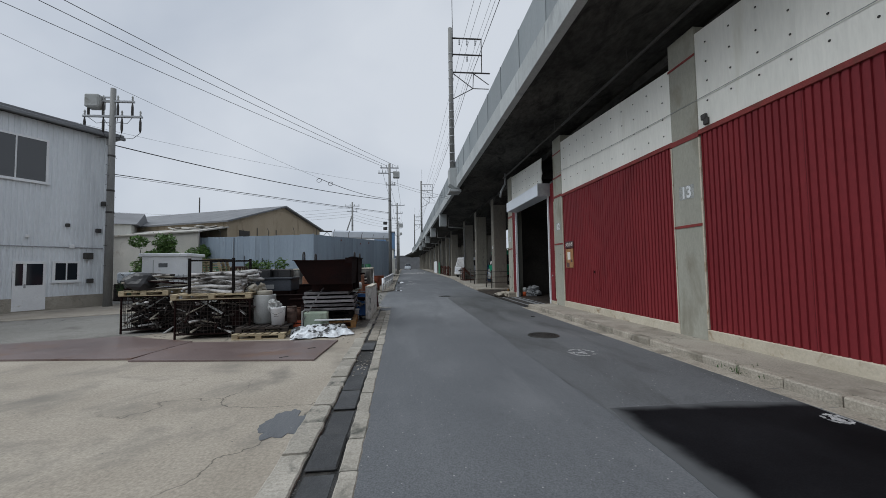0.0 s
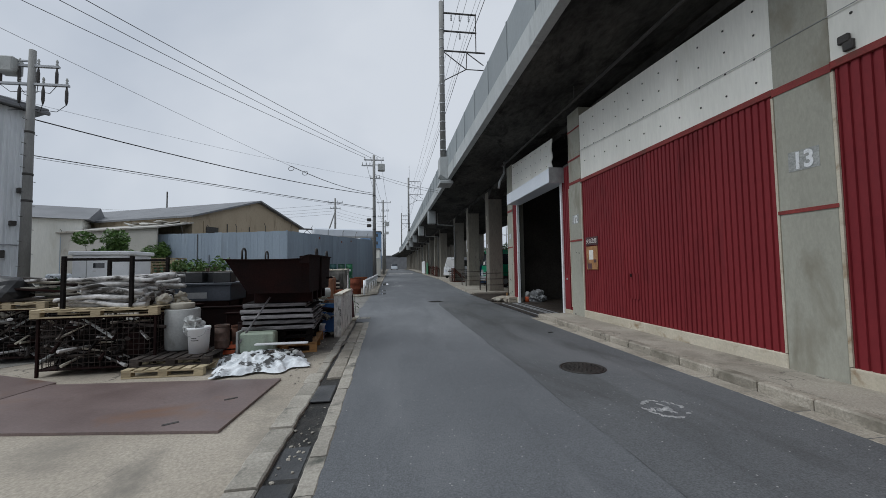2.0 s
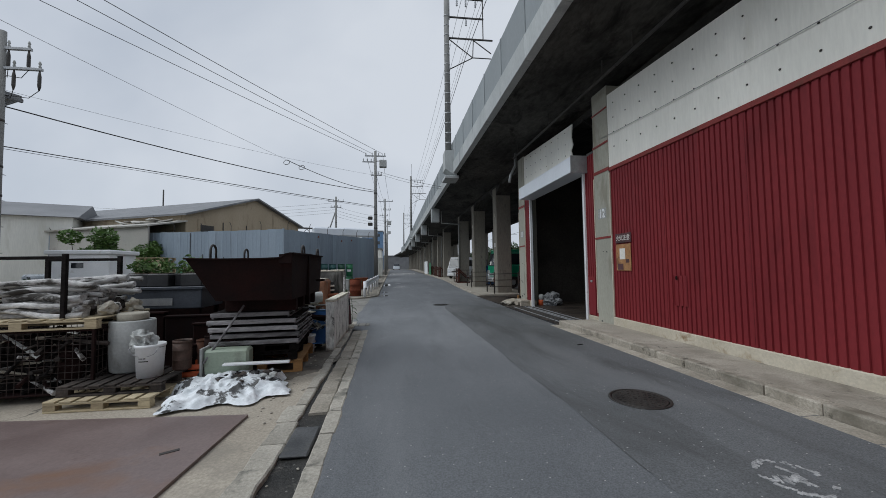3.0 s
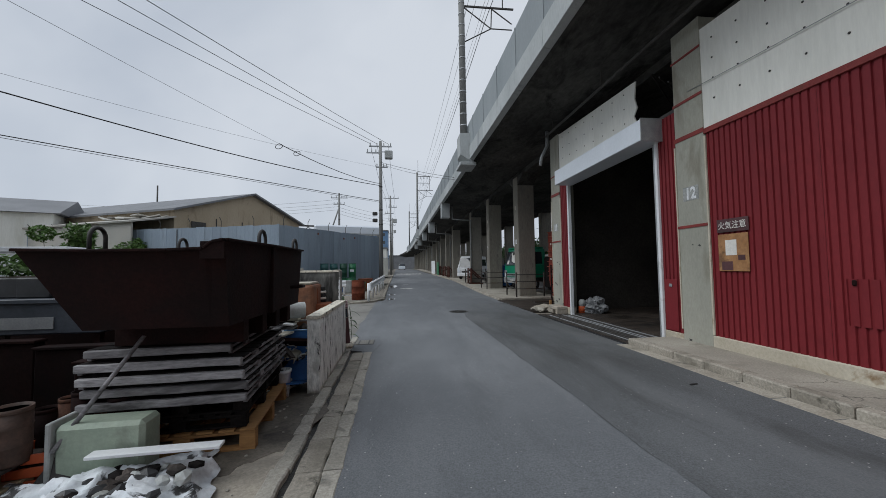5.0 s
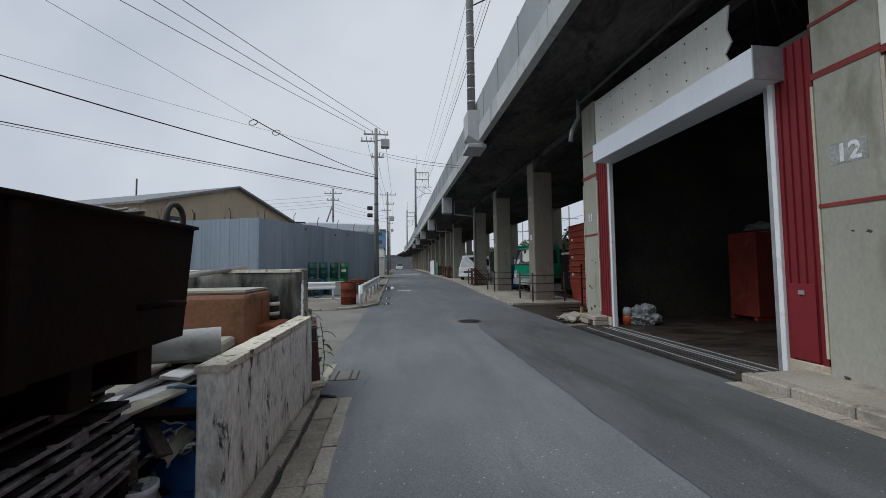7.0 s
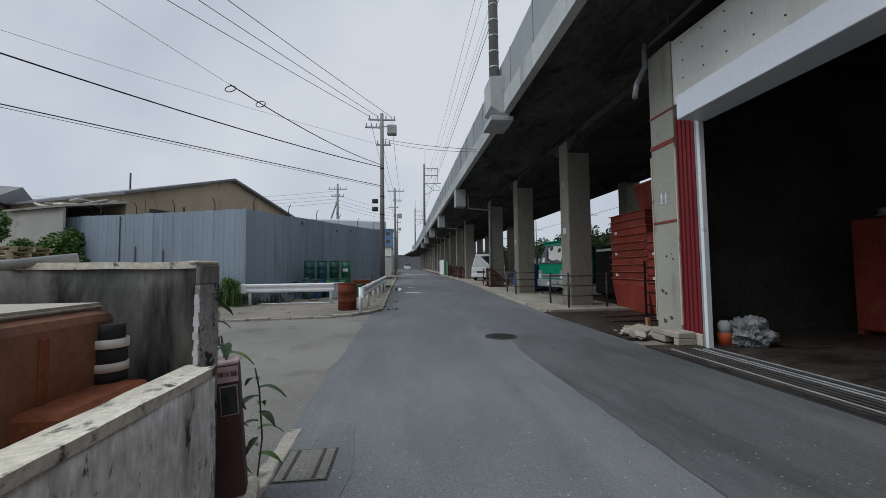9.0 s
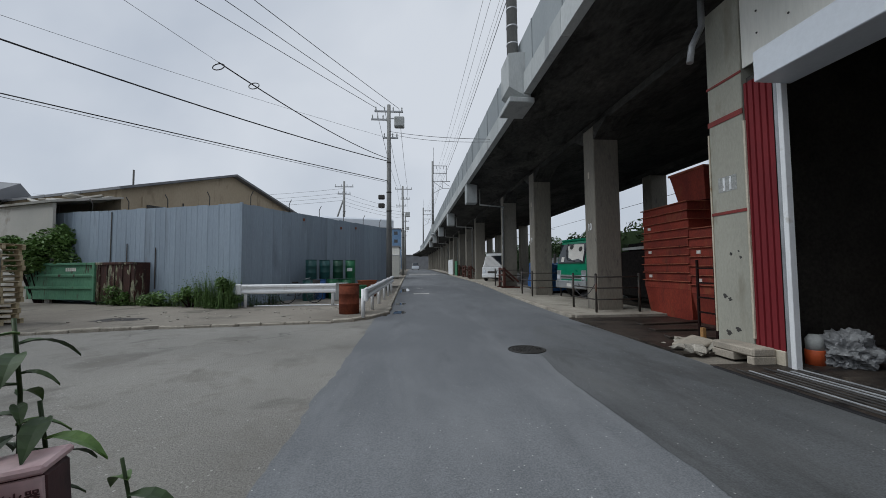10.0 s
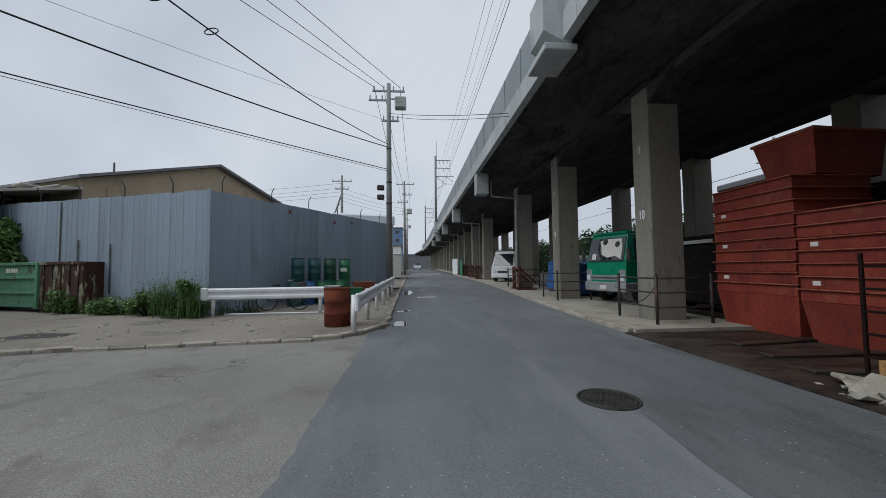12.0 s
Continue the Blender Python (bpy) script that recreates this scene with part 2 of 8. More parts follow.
WHITE_SHEET = surface("white_corrugated", (0.66, 0.69, 0.72), (0.74, 0.77, 0.80), 0.55, scale=0.5, fine=20, grain=0.06, bump=0.03, streak=(1, 1, 0.2), stain=(0.58, 0.61, 0.64), stain_scale=0.9, rnd=0.04)
ROOF_GREY = surface("grey_roof", (0.14, 0.145, 0.155), (0.20, 0.205, 0.215), 0.7, scale=0.6, fine=20, grain=0.1, bump=0.1)
ROOF_LIGHT = surface("light_roof_sheet", (0.36, 0.35, 0.32), (0.46, 0.44, 0.40), 0.7, scale=0.5, fine=20, grain=0.1, bump=0.1, stain=(0.25, 0.22, 0.18), stain_scale=0.8)
TAN = surface("tan_wall", (0.36, 0.29, 0.20), (0.44, 0.36, 0.26), 0.8, scale=0.5, fine=20, grain=0.08, bump=0.05, streak=(1, 1, 0.3), stain=(0.28, 0.22, 0.15))
OLD_WALL = surface("weathered_concrete_wall", (0.74, 0.735, 0.70), (0.88, 0.875, 0.835), 0.92, scale=2.2, fine=32, grain=0.3, bump=0.6, streak=(1, 1, 0.35),
                   stain=(0.46, 0.45, 0.41), stain_scale=4.0, stain_at=(0.53, 0.66), dirt=(0.05, 0.048, 0.042), dirt_scale=8.0, dirt_at=(0.565, 0.63))
OLD_CAP = surface("weathered_cap", (0.62, 0.575, 0.47), (0.76, 0.71, 0.60), 0.92, scale=1.5, fine=30, grain=0.25, bump=0.4, stain=(0.09, 0.085, 0.07), stain_scale=9.0, stain_at=(0.57, 0.65))
DARK_WALL = surface("blackened_wall", (0.04, 0.04, 0.038), (0.24, 0.235, 0.215), 0.92, scale=2.6, fine=25, grain=0.25, bump=0.35, streak=(1, 1, 0.3),
                    stain=(0.02, 0.02, 0.019), stain_scale=4.0, stain_at=(0.47, 0.62))
PITTED_WALL = surface("pitted_wall_end", (0.30, 0.295, 0.275), (0.50, 0.49, 0.455), 0.92, scale=6, fine=45, grain=0.4, bump=0.7, stain=(0.03, 0.03, 0.027), stain_scale=9.0, stain_at=(0.52, 0.58))
EARTH = surface("earth", (0.16, 0.14, 0.115), (0.24, 0.215, 0.18), 0.95, scale=0.4, fine=35, grain=0.3, bump=0.4, stain=(0.11, 0.10, 0.08), stain_scale=0.8, specks=((0.33, 0.31, 0.27), 14.0, 0.16))
# Mud colour, also used to darken floors that lie in shade.
MUD_AND_SHADE = surface("wet_mud_and_shade", (0.022, 0.017, 0.013), (0.055, 0.042, 0.033), 0.5, scale=1.2, fine=40, grain=0.45, bump=0.6, stain=(0.10, 0.082, 0.064), stain_scale=1.6, stain_at=(0.6, 0.74), dirt=(0.010, 0.008, 0.007), dirt_scale=2.4, dirt_at=(0.5, 0.6), stain_stretch=(0.5, 1.6, 1), rough_var=0.25)
BLACK_LID = surface("black_lid", (0.035, 0.037, 0.04), (0.075, 0.077, 0.08), 0.65, scale=3, fine=50, grain=0.3, bump=0.3, rnd=0.2, stain=(0.08, 0.078, 0.07), stain_scale=4)
IRON = surface("cast_iron", (0.025, 0.024, 0.023), (0.05, 0.047, 0.043), 0.55, metal=0.3, scale=6, fine=60, grain=0.25, bump=0.2)
LEAF = surface("leaf", (0.06, 0.13, 0.025), (0.12, 0.21, 0.05), 0.6, scale=8, fine=40, grain=0.2, bump=0.0, rnd=0.25)
LEAF_DARK = surface("dark_leaf", (0.022, 0.05, 0.014), (0.05, 0.09, 0.026), 0.6, scale=8, fine=40, grain=0.2, bump=0.0, rnd=0.2)
DARK_GLASS = glass("dark_glass", (0.02, 0.024, 0.03))


# ---- mesh helpers ----
def box(bm, x0, x1, y0, y1, z0, z1, m=None):
    vs = [bm.verts.new(p) for p in ((x0, y0, z0), (x1, y0, z0), (x1, y1, z0), (x0, y1, z0), (x0, y0, z1), (x1, y0, z1), (x1, y1, z1), (x0, y1, z1))]
    for f in ((3, 2, 1, 0), (4, 5, 6, 7), (0, 1, 5, 4), (1, 2, 6, 5), (2, 3, 7, 6), (3, 0, 4, 7)):
        bm.faces.new([vs[i] for i in f])
    if m is not None:
        bmesh.ops.transform(bm, matrix=m, verts=vs)
    return vs


def block(x0, x1, y0, y1, z0, z1, bevel=0.0, m=None):
    bm = bmesh.new()
    box(bm, x0, x1, y0, y1, z0, z1)
    if bevel:
        bmesh.ops.bevel(bm, geom=bm.edges[:], offset=bevel, segments=1, affect="EDGES", profile=0.5)
    if m is not None:
        bm.transform(m)
    return bm


def tube(bm, a, b, r0, r1=None, n=10, caps=True):
    a, b = Vector(a), Vector(b)
    r1 = r0 if r1 is None else r1
    q = (b - a).to_track_quat("Z", "Y").to_matrix()
    rings = []
    for p, r in ((a, r0), (b, r1)):
        rings.append([bm.verts.new(p + q @ Vector((r * math.cos(2 * math.pi * i / n), r * math.sin(2 * math.pi * i / n), 0))) for i in range(n)])
    for i in range(n):
        f = bm.faces.new((rings[0][i], rings[0][(i + 1) % n], rings[1][(i + 1) % n], rings[1][i]))
        f.smooth = n > 6
    if caps:
        bm.faces.new(rings[0][::-1])
        bm.faces.new(rings[1])


def path_tube(bm, pts, r, n=8):
    """One bent tube through the points."""
    pts = [Vector(p) for p in pts]
    rings, side = [], None
    for i, p in enumerate(pts):
        d = (pts[min(i + 1, len(pts) - 1)] - pts[max(i - 1, 0)]).normalized()
        if side is None:
            side = d.orthogonal().normalized()
        side = (side - d * side.dot(d)).normalized()
        up = d.cross(side)
        rings.append([bm.verts.new(p + (side * math.cos(2 * math.pi * k / n) + up * math.sin(2 * math.pi * k / n)) * r) for k in range(n)])
    for lo, hi in zip(rings[:-1], rings[1:]):
        for k in range(n):
            f = bm.faces.new((lo[k], lo[(k + 1) % n], hi[(k + 1) % n], hi[k]))
            f.smooth = True
    bm.faces.new(rings[0][::-1])
    bm.faces.new(rings[-1])


def lathe(bm, profile, n=20, at=(0, 0, 0)):
    """Turns (radius, height) pairs about the z axis."""
    rings = []
    for r, z in profile:
        rings.append([bm.verts.new((at[0] + r * math.cos(2 * math.pi * i / n), at[1] + r * math.sin(2 * math.pi * i / n), at[2] + z)) for i in range(n)])
    for lo, hi in zip(rings[:-1], rings[1:]):
        for i in range(n):
            f = bm.faces.new((lo[i], lo[(i + 1) % n], hi[(i + 1) % n], hi[i]))
            f.smooth = True
    bm.faces.new(rings[0][::-1])
    bm.faces.new(rings[-1])


def extrude_poly(bm, pts, z0, z1):
    """A prism over a plan outline (counter-clockwise)."""
    lo = [bm.verts.new((x, y, z0)) for x, y in pts]
    hi = [bm.verts.new((x, y, z1)) for x, y in pts]
    bm.faces.new(lo[::-1])
    bm.faces.new(hi)
    n = len(pts)
    for i in range(n):
        bm.faces.new((lo[i], lo[(i + 1) % n], hi[(i + 1) % n], hi[i]))


def mesh_of(bm, name, material):
    me = bpy.data.meshes.new(name)
    bmesh.ops.recalc_face_normals(bm, faces=bm.faces[:])
    bm.to_mesh(me)
    bm.free()
    me.materials.append(material)
    return me


def thing(name, label, category, at=(0, 0, 0), turn=0.0, group="", kind=""):
    ob = new(name)
    ob.matrix_basis = pose(*at, 0, 0, turn)
    ob.empty_display_size = 0.1
    return tagged(ob, label, category, group, kind)


def part(name, bm, material, parent, label="", kind="", m=None):
    ob = new(name, bm if isinstance(bm, bpy.types.Mesh) else mesh_of(bm, name, material))
    ob.parent = parent
    if m is not None:
        ob.matrix_basis = m
    return tagged(ob, label, kind=kind)


def solid(name, bm, material, label, category, kind="", group="", m=None):
    ob = new(name, bm if isinstance(bm, bpy.types.Mesh) else mesh_of(bm, name, material))
    if m is not None:
        ob.matrix_basis = m
    return tagged(ob, label, category, group, kind)


def writing(name, text, size, material, parent, m, label="", squash=1.0, bold=0.0):
    cu = bpy.data.curves.new(name, "FONT")
    cu.body, cu.size, cu.extrude, cu.offset = text, size, 0.002, size * bold
    cu.align_x, cu.align_y = "CENTER", "CENTER"
    tmp = bpy.data.objects.new(name, cu)
    scene.collection.objects.link(tmp)
    me = bpy.data.meshes.new_from_object(tmp.evaluated_get(bpy.context.evaluated_depsgraph_get()))
    bpy.data.objects.remove(tmp)
    me.materials.clear()
    me.materials.append(material)
    ob = new(name, me)
    ob.parent = parent
    ob.matrix_basis = m @ Matrix.Diagonal((squash, 1, 1, 1))
    return tagged(ob, label)


def gz(y):
    """The road lies flat, then climbs gently in the distance."""
    if y < 24:
        return 0.0
    if y < 34:
        return 0.024 * (y - 24) ** 2 / 20
    return 0.12 + 0.014 * (min(y, 95) - 34)


def ground_strip(bm, left, right, y0, y1, step, z):
    """A strip of ground between two edges given as functions of y."""
    rows, y = [], y0
    n = max(1, round((y1 - y0) / step))
    for i in range(n + 1):
        y = y0 + (y1 - y0) * i / n
        rows.append((bm.verts.new((left(y), y, gz(y) + z)), bm.verts.new((right(y), y, gz(y) + z))))
    for (a, b), (c, d) in zip(rows[:-1], rows[1:]):
        bm.faces.new((a, b, d, c))


# ---- ground ----
def asphalt_left(y):
    if y < 14.6:
        return -0.33 - 0.014 * y
    return -1.05


def kerb_right(y):
    return 4.42 if y < 19 else 4.42 + 0.035 * (y - 19) if y < 42 else 5.22 - 0.02 * (min(y, 90) - 42)


bm = bmesh.new()
for x0, x1 in ((-400, -40), (-40, -0.6), (-0.6, 5.0), (5.0, 40), (40, 400)):
    ground_strip(bm, lambda y: x0, lambda y: x1, -200, 24, 56, -0.035)
    ground_strip(bm, lambda y: x0, lambda y: x1, 24, 100, 4, -0.035)
    ground_strip(bm, lambda y: x0, lambda y: x1, 100, 800, 175, -0.035)
solid("ground", bm, EARTH, "bare grey-brown earth stretching away on all sides", "ground", "structure")
bm = bmesh.new()
ground_strip(bm, asphalt_left, kerb_right, -30, 14.6, 2.0, 0.0)
ground_strip(bm, lambda y: -1.05 + 0.09 * noise.noise(Vector((0, y * 0.8, 3))) + 0.04 * noise.noise(Vector((0, y * 5.0, 1))), kerb_right, 14.6, 24, 0.12, 0.0)
ground_strip(bm, lambda y: -0.75, kerb_right, 24, 140, 2.0, 0.0)


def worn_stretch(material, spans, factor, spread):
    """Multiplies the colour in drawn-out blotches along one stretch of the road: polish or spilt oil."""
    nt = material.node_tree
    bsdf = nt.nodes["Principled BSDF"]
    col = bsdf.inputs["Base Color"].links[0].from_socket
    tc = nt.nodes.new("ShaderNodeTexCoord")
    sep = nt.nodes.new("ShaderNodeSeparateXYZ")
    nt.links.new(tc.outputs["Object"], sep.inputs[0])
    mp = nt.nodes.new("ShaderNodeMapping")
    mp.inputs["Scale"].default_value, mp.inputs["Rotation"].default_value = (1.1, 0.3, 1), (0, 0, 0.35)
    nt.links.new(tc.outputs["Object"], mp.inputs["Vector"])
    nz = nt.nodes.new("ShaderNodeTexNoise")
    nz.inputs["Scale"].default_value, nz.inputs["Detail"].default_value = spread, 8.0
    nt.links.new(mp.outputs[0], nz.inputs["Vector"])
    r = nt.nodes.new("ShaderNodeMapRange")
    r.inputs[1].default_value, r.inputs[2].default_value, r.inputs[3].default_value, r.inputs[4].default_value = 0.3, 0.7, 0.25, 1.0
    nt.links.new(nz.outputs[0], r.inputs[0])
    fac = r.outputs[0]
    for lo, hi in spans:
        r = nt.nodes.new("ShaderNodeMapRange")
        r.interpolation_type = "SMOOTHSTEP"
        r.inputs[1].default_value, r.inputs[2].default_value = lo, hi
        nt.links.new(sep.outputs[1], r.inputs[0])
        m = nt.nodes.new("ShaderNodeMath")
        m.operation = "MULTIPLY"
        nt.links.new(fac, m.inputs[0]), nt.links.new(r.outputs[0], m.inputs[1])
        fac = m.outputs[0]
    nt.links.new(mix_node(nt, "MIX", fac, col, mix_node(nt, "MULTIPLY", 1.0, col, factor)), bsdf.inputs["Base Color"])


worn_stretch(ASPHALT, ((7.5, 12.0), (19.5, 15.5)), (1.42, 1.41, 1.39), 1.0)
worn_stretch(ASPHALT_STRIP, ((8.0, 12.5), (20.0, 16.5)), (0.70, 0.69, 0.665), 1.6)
solid("road", bm, ASPHALT, "dark grey asphalt lane with pale stone specks", "road", "structure")
bm = bmesh.new()
ground_strip(bm, lambda y: -40, lambda y: -0.8, 13.4, 23.6, 1.7, -0.004)
solid("road_side", bm, ASPHALT_OLD, "worn pale side street asphalt with cracks", "road", "structure")
bm = bmesh.new()
extrude_poly(bm, [(-40, -25), (-0.86, -25), (-0.87, 2.6), (-0.98, 10.6), (-1.0, 13.4), (-40, 13.4)], -0.03, -0.002)
solid("pavement_yard", bm, CONCRETE_YARD, "stained cream concrete yard with cracks", "yard", "structure")
bm = bmesh.new()
extrude_poly(bm, [(-30, -9), (-12, 3.4), (-6.4, 9.2), (-5.5, 10.3), (-8.0, 15.3), (-12.7, 13.1), (-30, 2.0)], -0.01, 0.004)
solid("road_yard_lane", bm, ASPHALT_OLD, "worn asphalt lane across the yard", "road", "structure")
random.seed(2)
bm = bmesh.new()
rows, y = [], -30.0
while y < 21.6:
    q = Vector((0, y, 0))
    edge = 2.05 + 0.035 * noise.noise(q * 0.7) + 0.018 * noise.noise(q * 4.1)
    if y > 17.4:
        edge += 0.13 * (y - 17.4) ** 1.45 + 0.1 * noise.noise(q * 2.3)
    rows.append((bm.verts.new((edge, y, 0.0035)), bm.verts.new((kerb_right(y) - 0.02, y, 0.0035))))
    y += 0.12
for (a, b), (c, d) in zip(rows[:-1], rows[1:]):
    if b.co.x - a.co.x > 0.02 and d.co.x - c.co.x > 0.02:
        bm.faces.new((a, b, d, c))
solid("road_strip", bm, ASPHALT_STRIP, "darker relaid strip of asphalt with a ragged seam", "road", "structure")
bm = bmesh.new()
rows, y = [], 4.4
while y < 17.4:
    q = Vector((0, y, 0))
    edge = 2.05 + 0.035 * noise.noise(q * 0.7) + 0.018 * noise.noise(q * 4.1)
    w = max(0.0, 0.004 + 0.014 * noise.noise(q * 1.9 + Vector((0, 0, 5))))
    rows.append((bm.verts.new((edge - w, y, 0.0045)), bm.verts.new((edge + w, y, 0.0045))))
    y += 0.08
for (a, b), (c, d) in zip(rows[:-1], rows[1:]):
    if b.co.x - a.co.x > 0.006:
        bm.faces.new((a, b, d, c))
solid("road_seam", bm, TAR, "thin dark tarred joint along the asphalt", "joint", "structure")


def dark_patch_material():
    """Near-black patch colour that fades out over its own uneven edge."""
    m = surface("near_black_patch", (0.005, 0.005, 0.006), (0.013, 0.013, 0.015), 0.9, scale=1.2, fine=80, grain=0.3, bump=0.1, spec=0.06)
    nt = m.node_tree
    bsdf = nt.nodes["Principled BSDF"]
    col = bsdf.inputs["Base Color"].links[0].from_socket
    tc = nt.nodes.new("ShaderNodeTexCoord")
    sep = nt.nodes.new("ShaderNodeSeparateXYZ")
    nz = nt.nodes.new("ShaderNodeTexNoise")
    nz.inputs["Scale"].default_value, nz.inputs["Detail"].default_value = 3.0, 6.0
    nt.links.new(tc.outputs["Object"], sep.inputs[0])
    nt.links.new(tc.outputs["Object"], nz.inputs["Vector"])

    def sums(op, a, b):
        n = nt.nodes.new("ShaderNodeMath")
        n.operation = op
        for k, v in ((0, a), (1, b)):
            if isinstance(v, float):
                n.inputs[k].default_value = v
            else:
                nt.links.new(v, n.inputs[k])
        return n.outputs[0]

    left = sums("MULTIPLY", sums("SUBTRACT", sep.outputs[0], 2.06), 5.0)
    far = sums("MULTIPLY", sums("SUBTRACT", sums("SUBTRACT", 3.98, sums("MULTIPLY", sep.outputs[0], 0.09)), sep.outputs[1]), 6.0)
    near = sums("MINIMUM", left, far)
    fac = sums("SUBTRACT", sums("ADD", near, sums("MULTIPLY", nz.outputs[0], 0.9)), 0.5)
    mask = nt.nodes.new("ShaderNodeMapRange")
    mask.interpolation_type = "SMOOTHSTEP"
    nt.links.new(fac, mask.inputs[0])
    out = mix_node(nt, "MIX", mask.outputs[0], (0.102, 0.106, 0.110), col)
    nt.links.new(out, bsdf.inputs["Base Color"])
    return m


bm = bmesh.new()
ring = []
# Plan outline of the dark patch.
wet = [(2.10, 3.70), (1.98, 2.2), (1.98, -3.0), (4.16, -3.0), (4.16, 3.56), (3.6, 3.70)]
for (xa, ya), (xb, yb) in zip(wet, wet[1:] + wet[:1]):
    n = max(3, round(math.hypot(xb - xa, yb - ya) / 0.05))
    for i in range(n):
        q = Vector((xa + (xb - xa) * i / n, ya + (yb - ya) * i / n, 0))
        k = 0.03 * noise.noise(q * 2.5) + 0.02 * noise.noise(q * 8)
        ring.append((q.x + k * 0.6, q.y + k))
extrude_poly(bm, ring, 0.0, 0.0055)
solid("road_wet_patch", bm, dark_patch_material(), "near-black patch with soft edges on the asphalt", "patch", "structure")

bm = bmesh.new()
ring = []
for k in range(120):
    q = 2 * math.pi * k / 120
    rr = 1 + 0.16 * noise.noise(Vector((math.cos(q) * 2, math.sin(q) * 2, 8))) + 0.08 * noise.noise(Vector((math.cos(q) * 9, math.sin(q) * 9, 3)))
    ring.append((-1.85 + 1.05 * rr * math.cos(q), 10.4 + 1.25 * rr * math.sin(q)))
extrude_poly(bm, ring, -0.004, 0.0015)
solid("pavement_grime", bm, surface("oily_concrete", (0.085, 0.072, 0.058), (0.17, 0.148, 0.12), 0.7, scale=2.5, fine=35, grain=0.3, bump=0.2, stain=(0.05, 0.042, 0.035), stain_scale=3.0), "dark oily stain on the concrete under the scrap", "stain", "structure")

# right pavement, apron and the ground below the viaduct
bm = bmesh.new()
box(bm, 4.60, 5.60, -25, 12.95, -0.03, 0.12)
solid("pavement_right", bm, CONCRETE_PAVE, "narrow concrete pavement along the shed wall", "pavement", "structure")
bm = bmesh.new()
ground_strip(bm, lambda y: kerb_right(y) + 0.08, lambda y: 7.6, 22.6, 24, 1.4, 0.10)
ground_strip(bm, lambda y: kerb_right(y) + 0.08, lambda y: 7.6, 24, 140, 2.0, 0.10)
box(bm, 4.63, 7.6, 22.5, 22.6, -0.03, 0.099)
solid("pavement_viaduct", bm, CONCRETE_PAVE, "pale concrete apron below the viaduct", "pavement", "structure")
# The floor turns mud-dark here to paint in the viaduct's shade.
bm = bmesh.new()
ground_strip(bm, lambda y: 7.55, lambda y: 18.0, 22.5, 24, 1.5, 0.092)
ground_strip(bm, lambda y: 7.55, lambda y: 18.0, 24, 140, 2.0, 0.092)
solid("ground_under_viaduct", bm, MUD_AND_SHADE, "ground deep below the viaduct with its shade put into the colour", "ground", "structure")
bm = bmesh.new()
extrude_poly(bm, [(-30, 2.2), (-12.7, 13.25), (-8.3, 15.5), (-9.5, 18.6), (-13.5, 18.8), (-24, -1)], -0.02, 0.008)
solid("pavement_warehouse", bm, CONCRETE_YARD, "cream concrete strip at the foot of the warehouse", "pavement", "structure")
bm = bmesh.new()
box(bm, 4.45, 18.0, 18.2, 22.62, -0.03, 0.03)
solid("ground_mud", bm, MUD_AND_SHADE, "wet brown muddy ground between the piers", "ground", "structure")
# Borrows the dark mud colour for the shade inside the shed.
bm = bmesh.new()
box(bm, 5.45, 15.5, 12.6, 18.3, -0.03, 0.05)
solid("floor_shed", bm, MUD_AND_SHADE, "concrete floor of the open shed, its shade put into the colour", "floor", "structure")

# ---- viaduct ----
def bend(y):
    """The viaduct curves away to the left far off."""
    return 0.0 if y < 95 else -0.0006 * (y - 95) ** 2


def sweep(bm, profile, y0, y1, step):
    n = max(1, round((y1 - y0) / step))
    rows = []
    for i in range(n + 1):
        y = y0 + (y1 - y0) * i / n
        rows.append([bm.verts.new((x + bend(y), y, z)) for x, z in profile])
    k = len(profile)
    for a, b in zip(rows[:-1], rows[1:]):
        for i in range(k):
            bm.faces.new((a[i], a[(i + 1) % k], b[(i + 1) % k], b[i]))
    bm.faces.new(rows[0])
    bm.faces.new(rows[-1][::-1])


PIER_Y = [0.25 + 5.85 * k + (4.4 if k > 6 else 0.0) for k in range(-3, 22)]
FX, FZ0, FZ1, FZ2 = 3.30, 6.52, 7.12, 8.30
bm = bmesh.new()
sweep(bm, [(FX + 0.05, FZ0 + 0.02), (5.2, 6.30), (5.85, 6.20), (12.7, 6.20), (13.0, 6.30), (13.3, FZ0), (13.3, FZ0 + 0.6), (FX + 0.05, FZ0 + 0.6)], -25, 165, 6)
viaduct = solid("viaduct_deck", bm, SOFFIT, "railway viaduct deck with the shade below it put into a near-black colour", "viaduct", "structure")
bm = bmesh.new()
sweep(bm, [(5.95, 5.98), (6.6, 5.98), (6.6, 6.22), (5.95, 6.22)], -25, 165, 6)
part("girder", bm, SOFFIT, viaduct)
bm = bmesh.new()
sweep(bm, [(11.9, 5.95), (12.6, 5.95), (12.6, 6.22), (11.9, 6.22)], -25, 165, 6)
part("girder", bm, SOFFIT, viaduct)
PANEL = 2.0
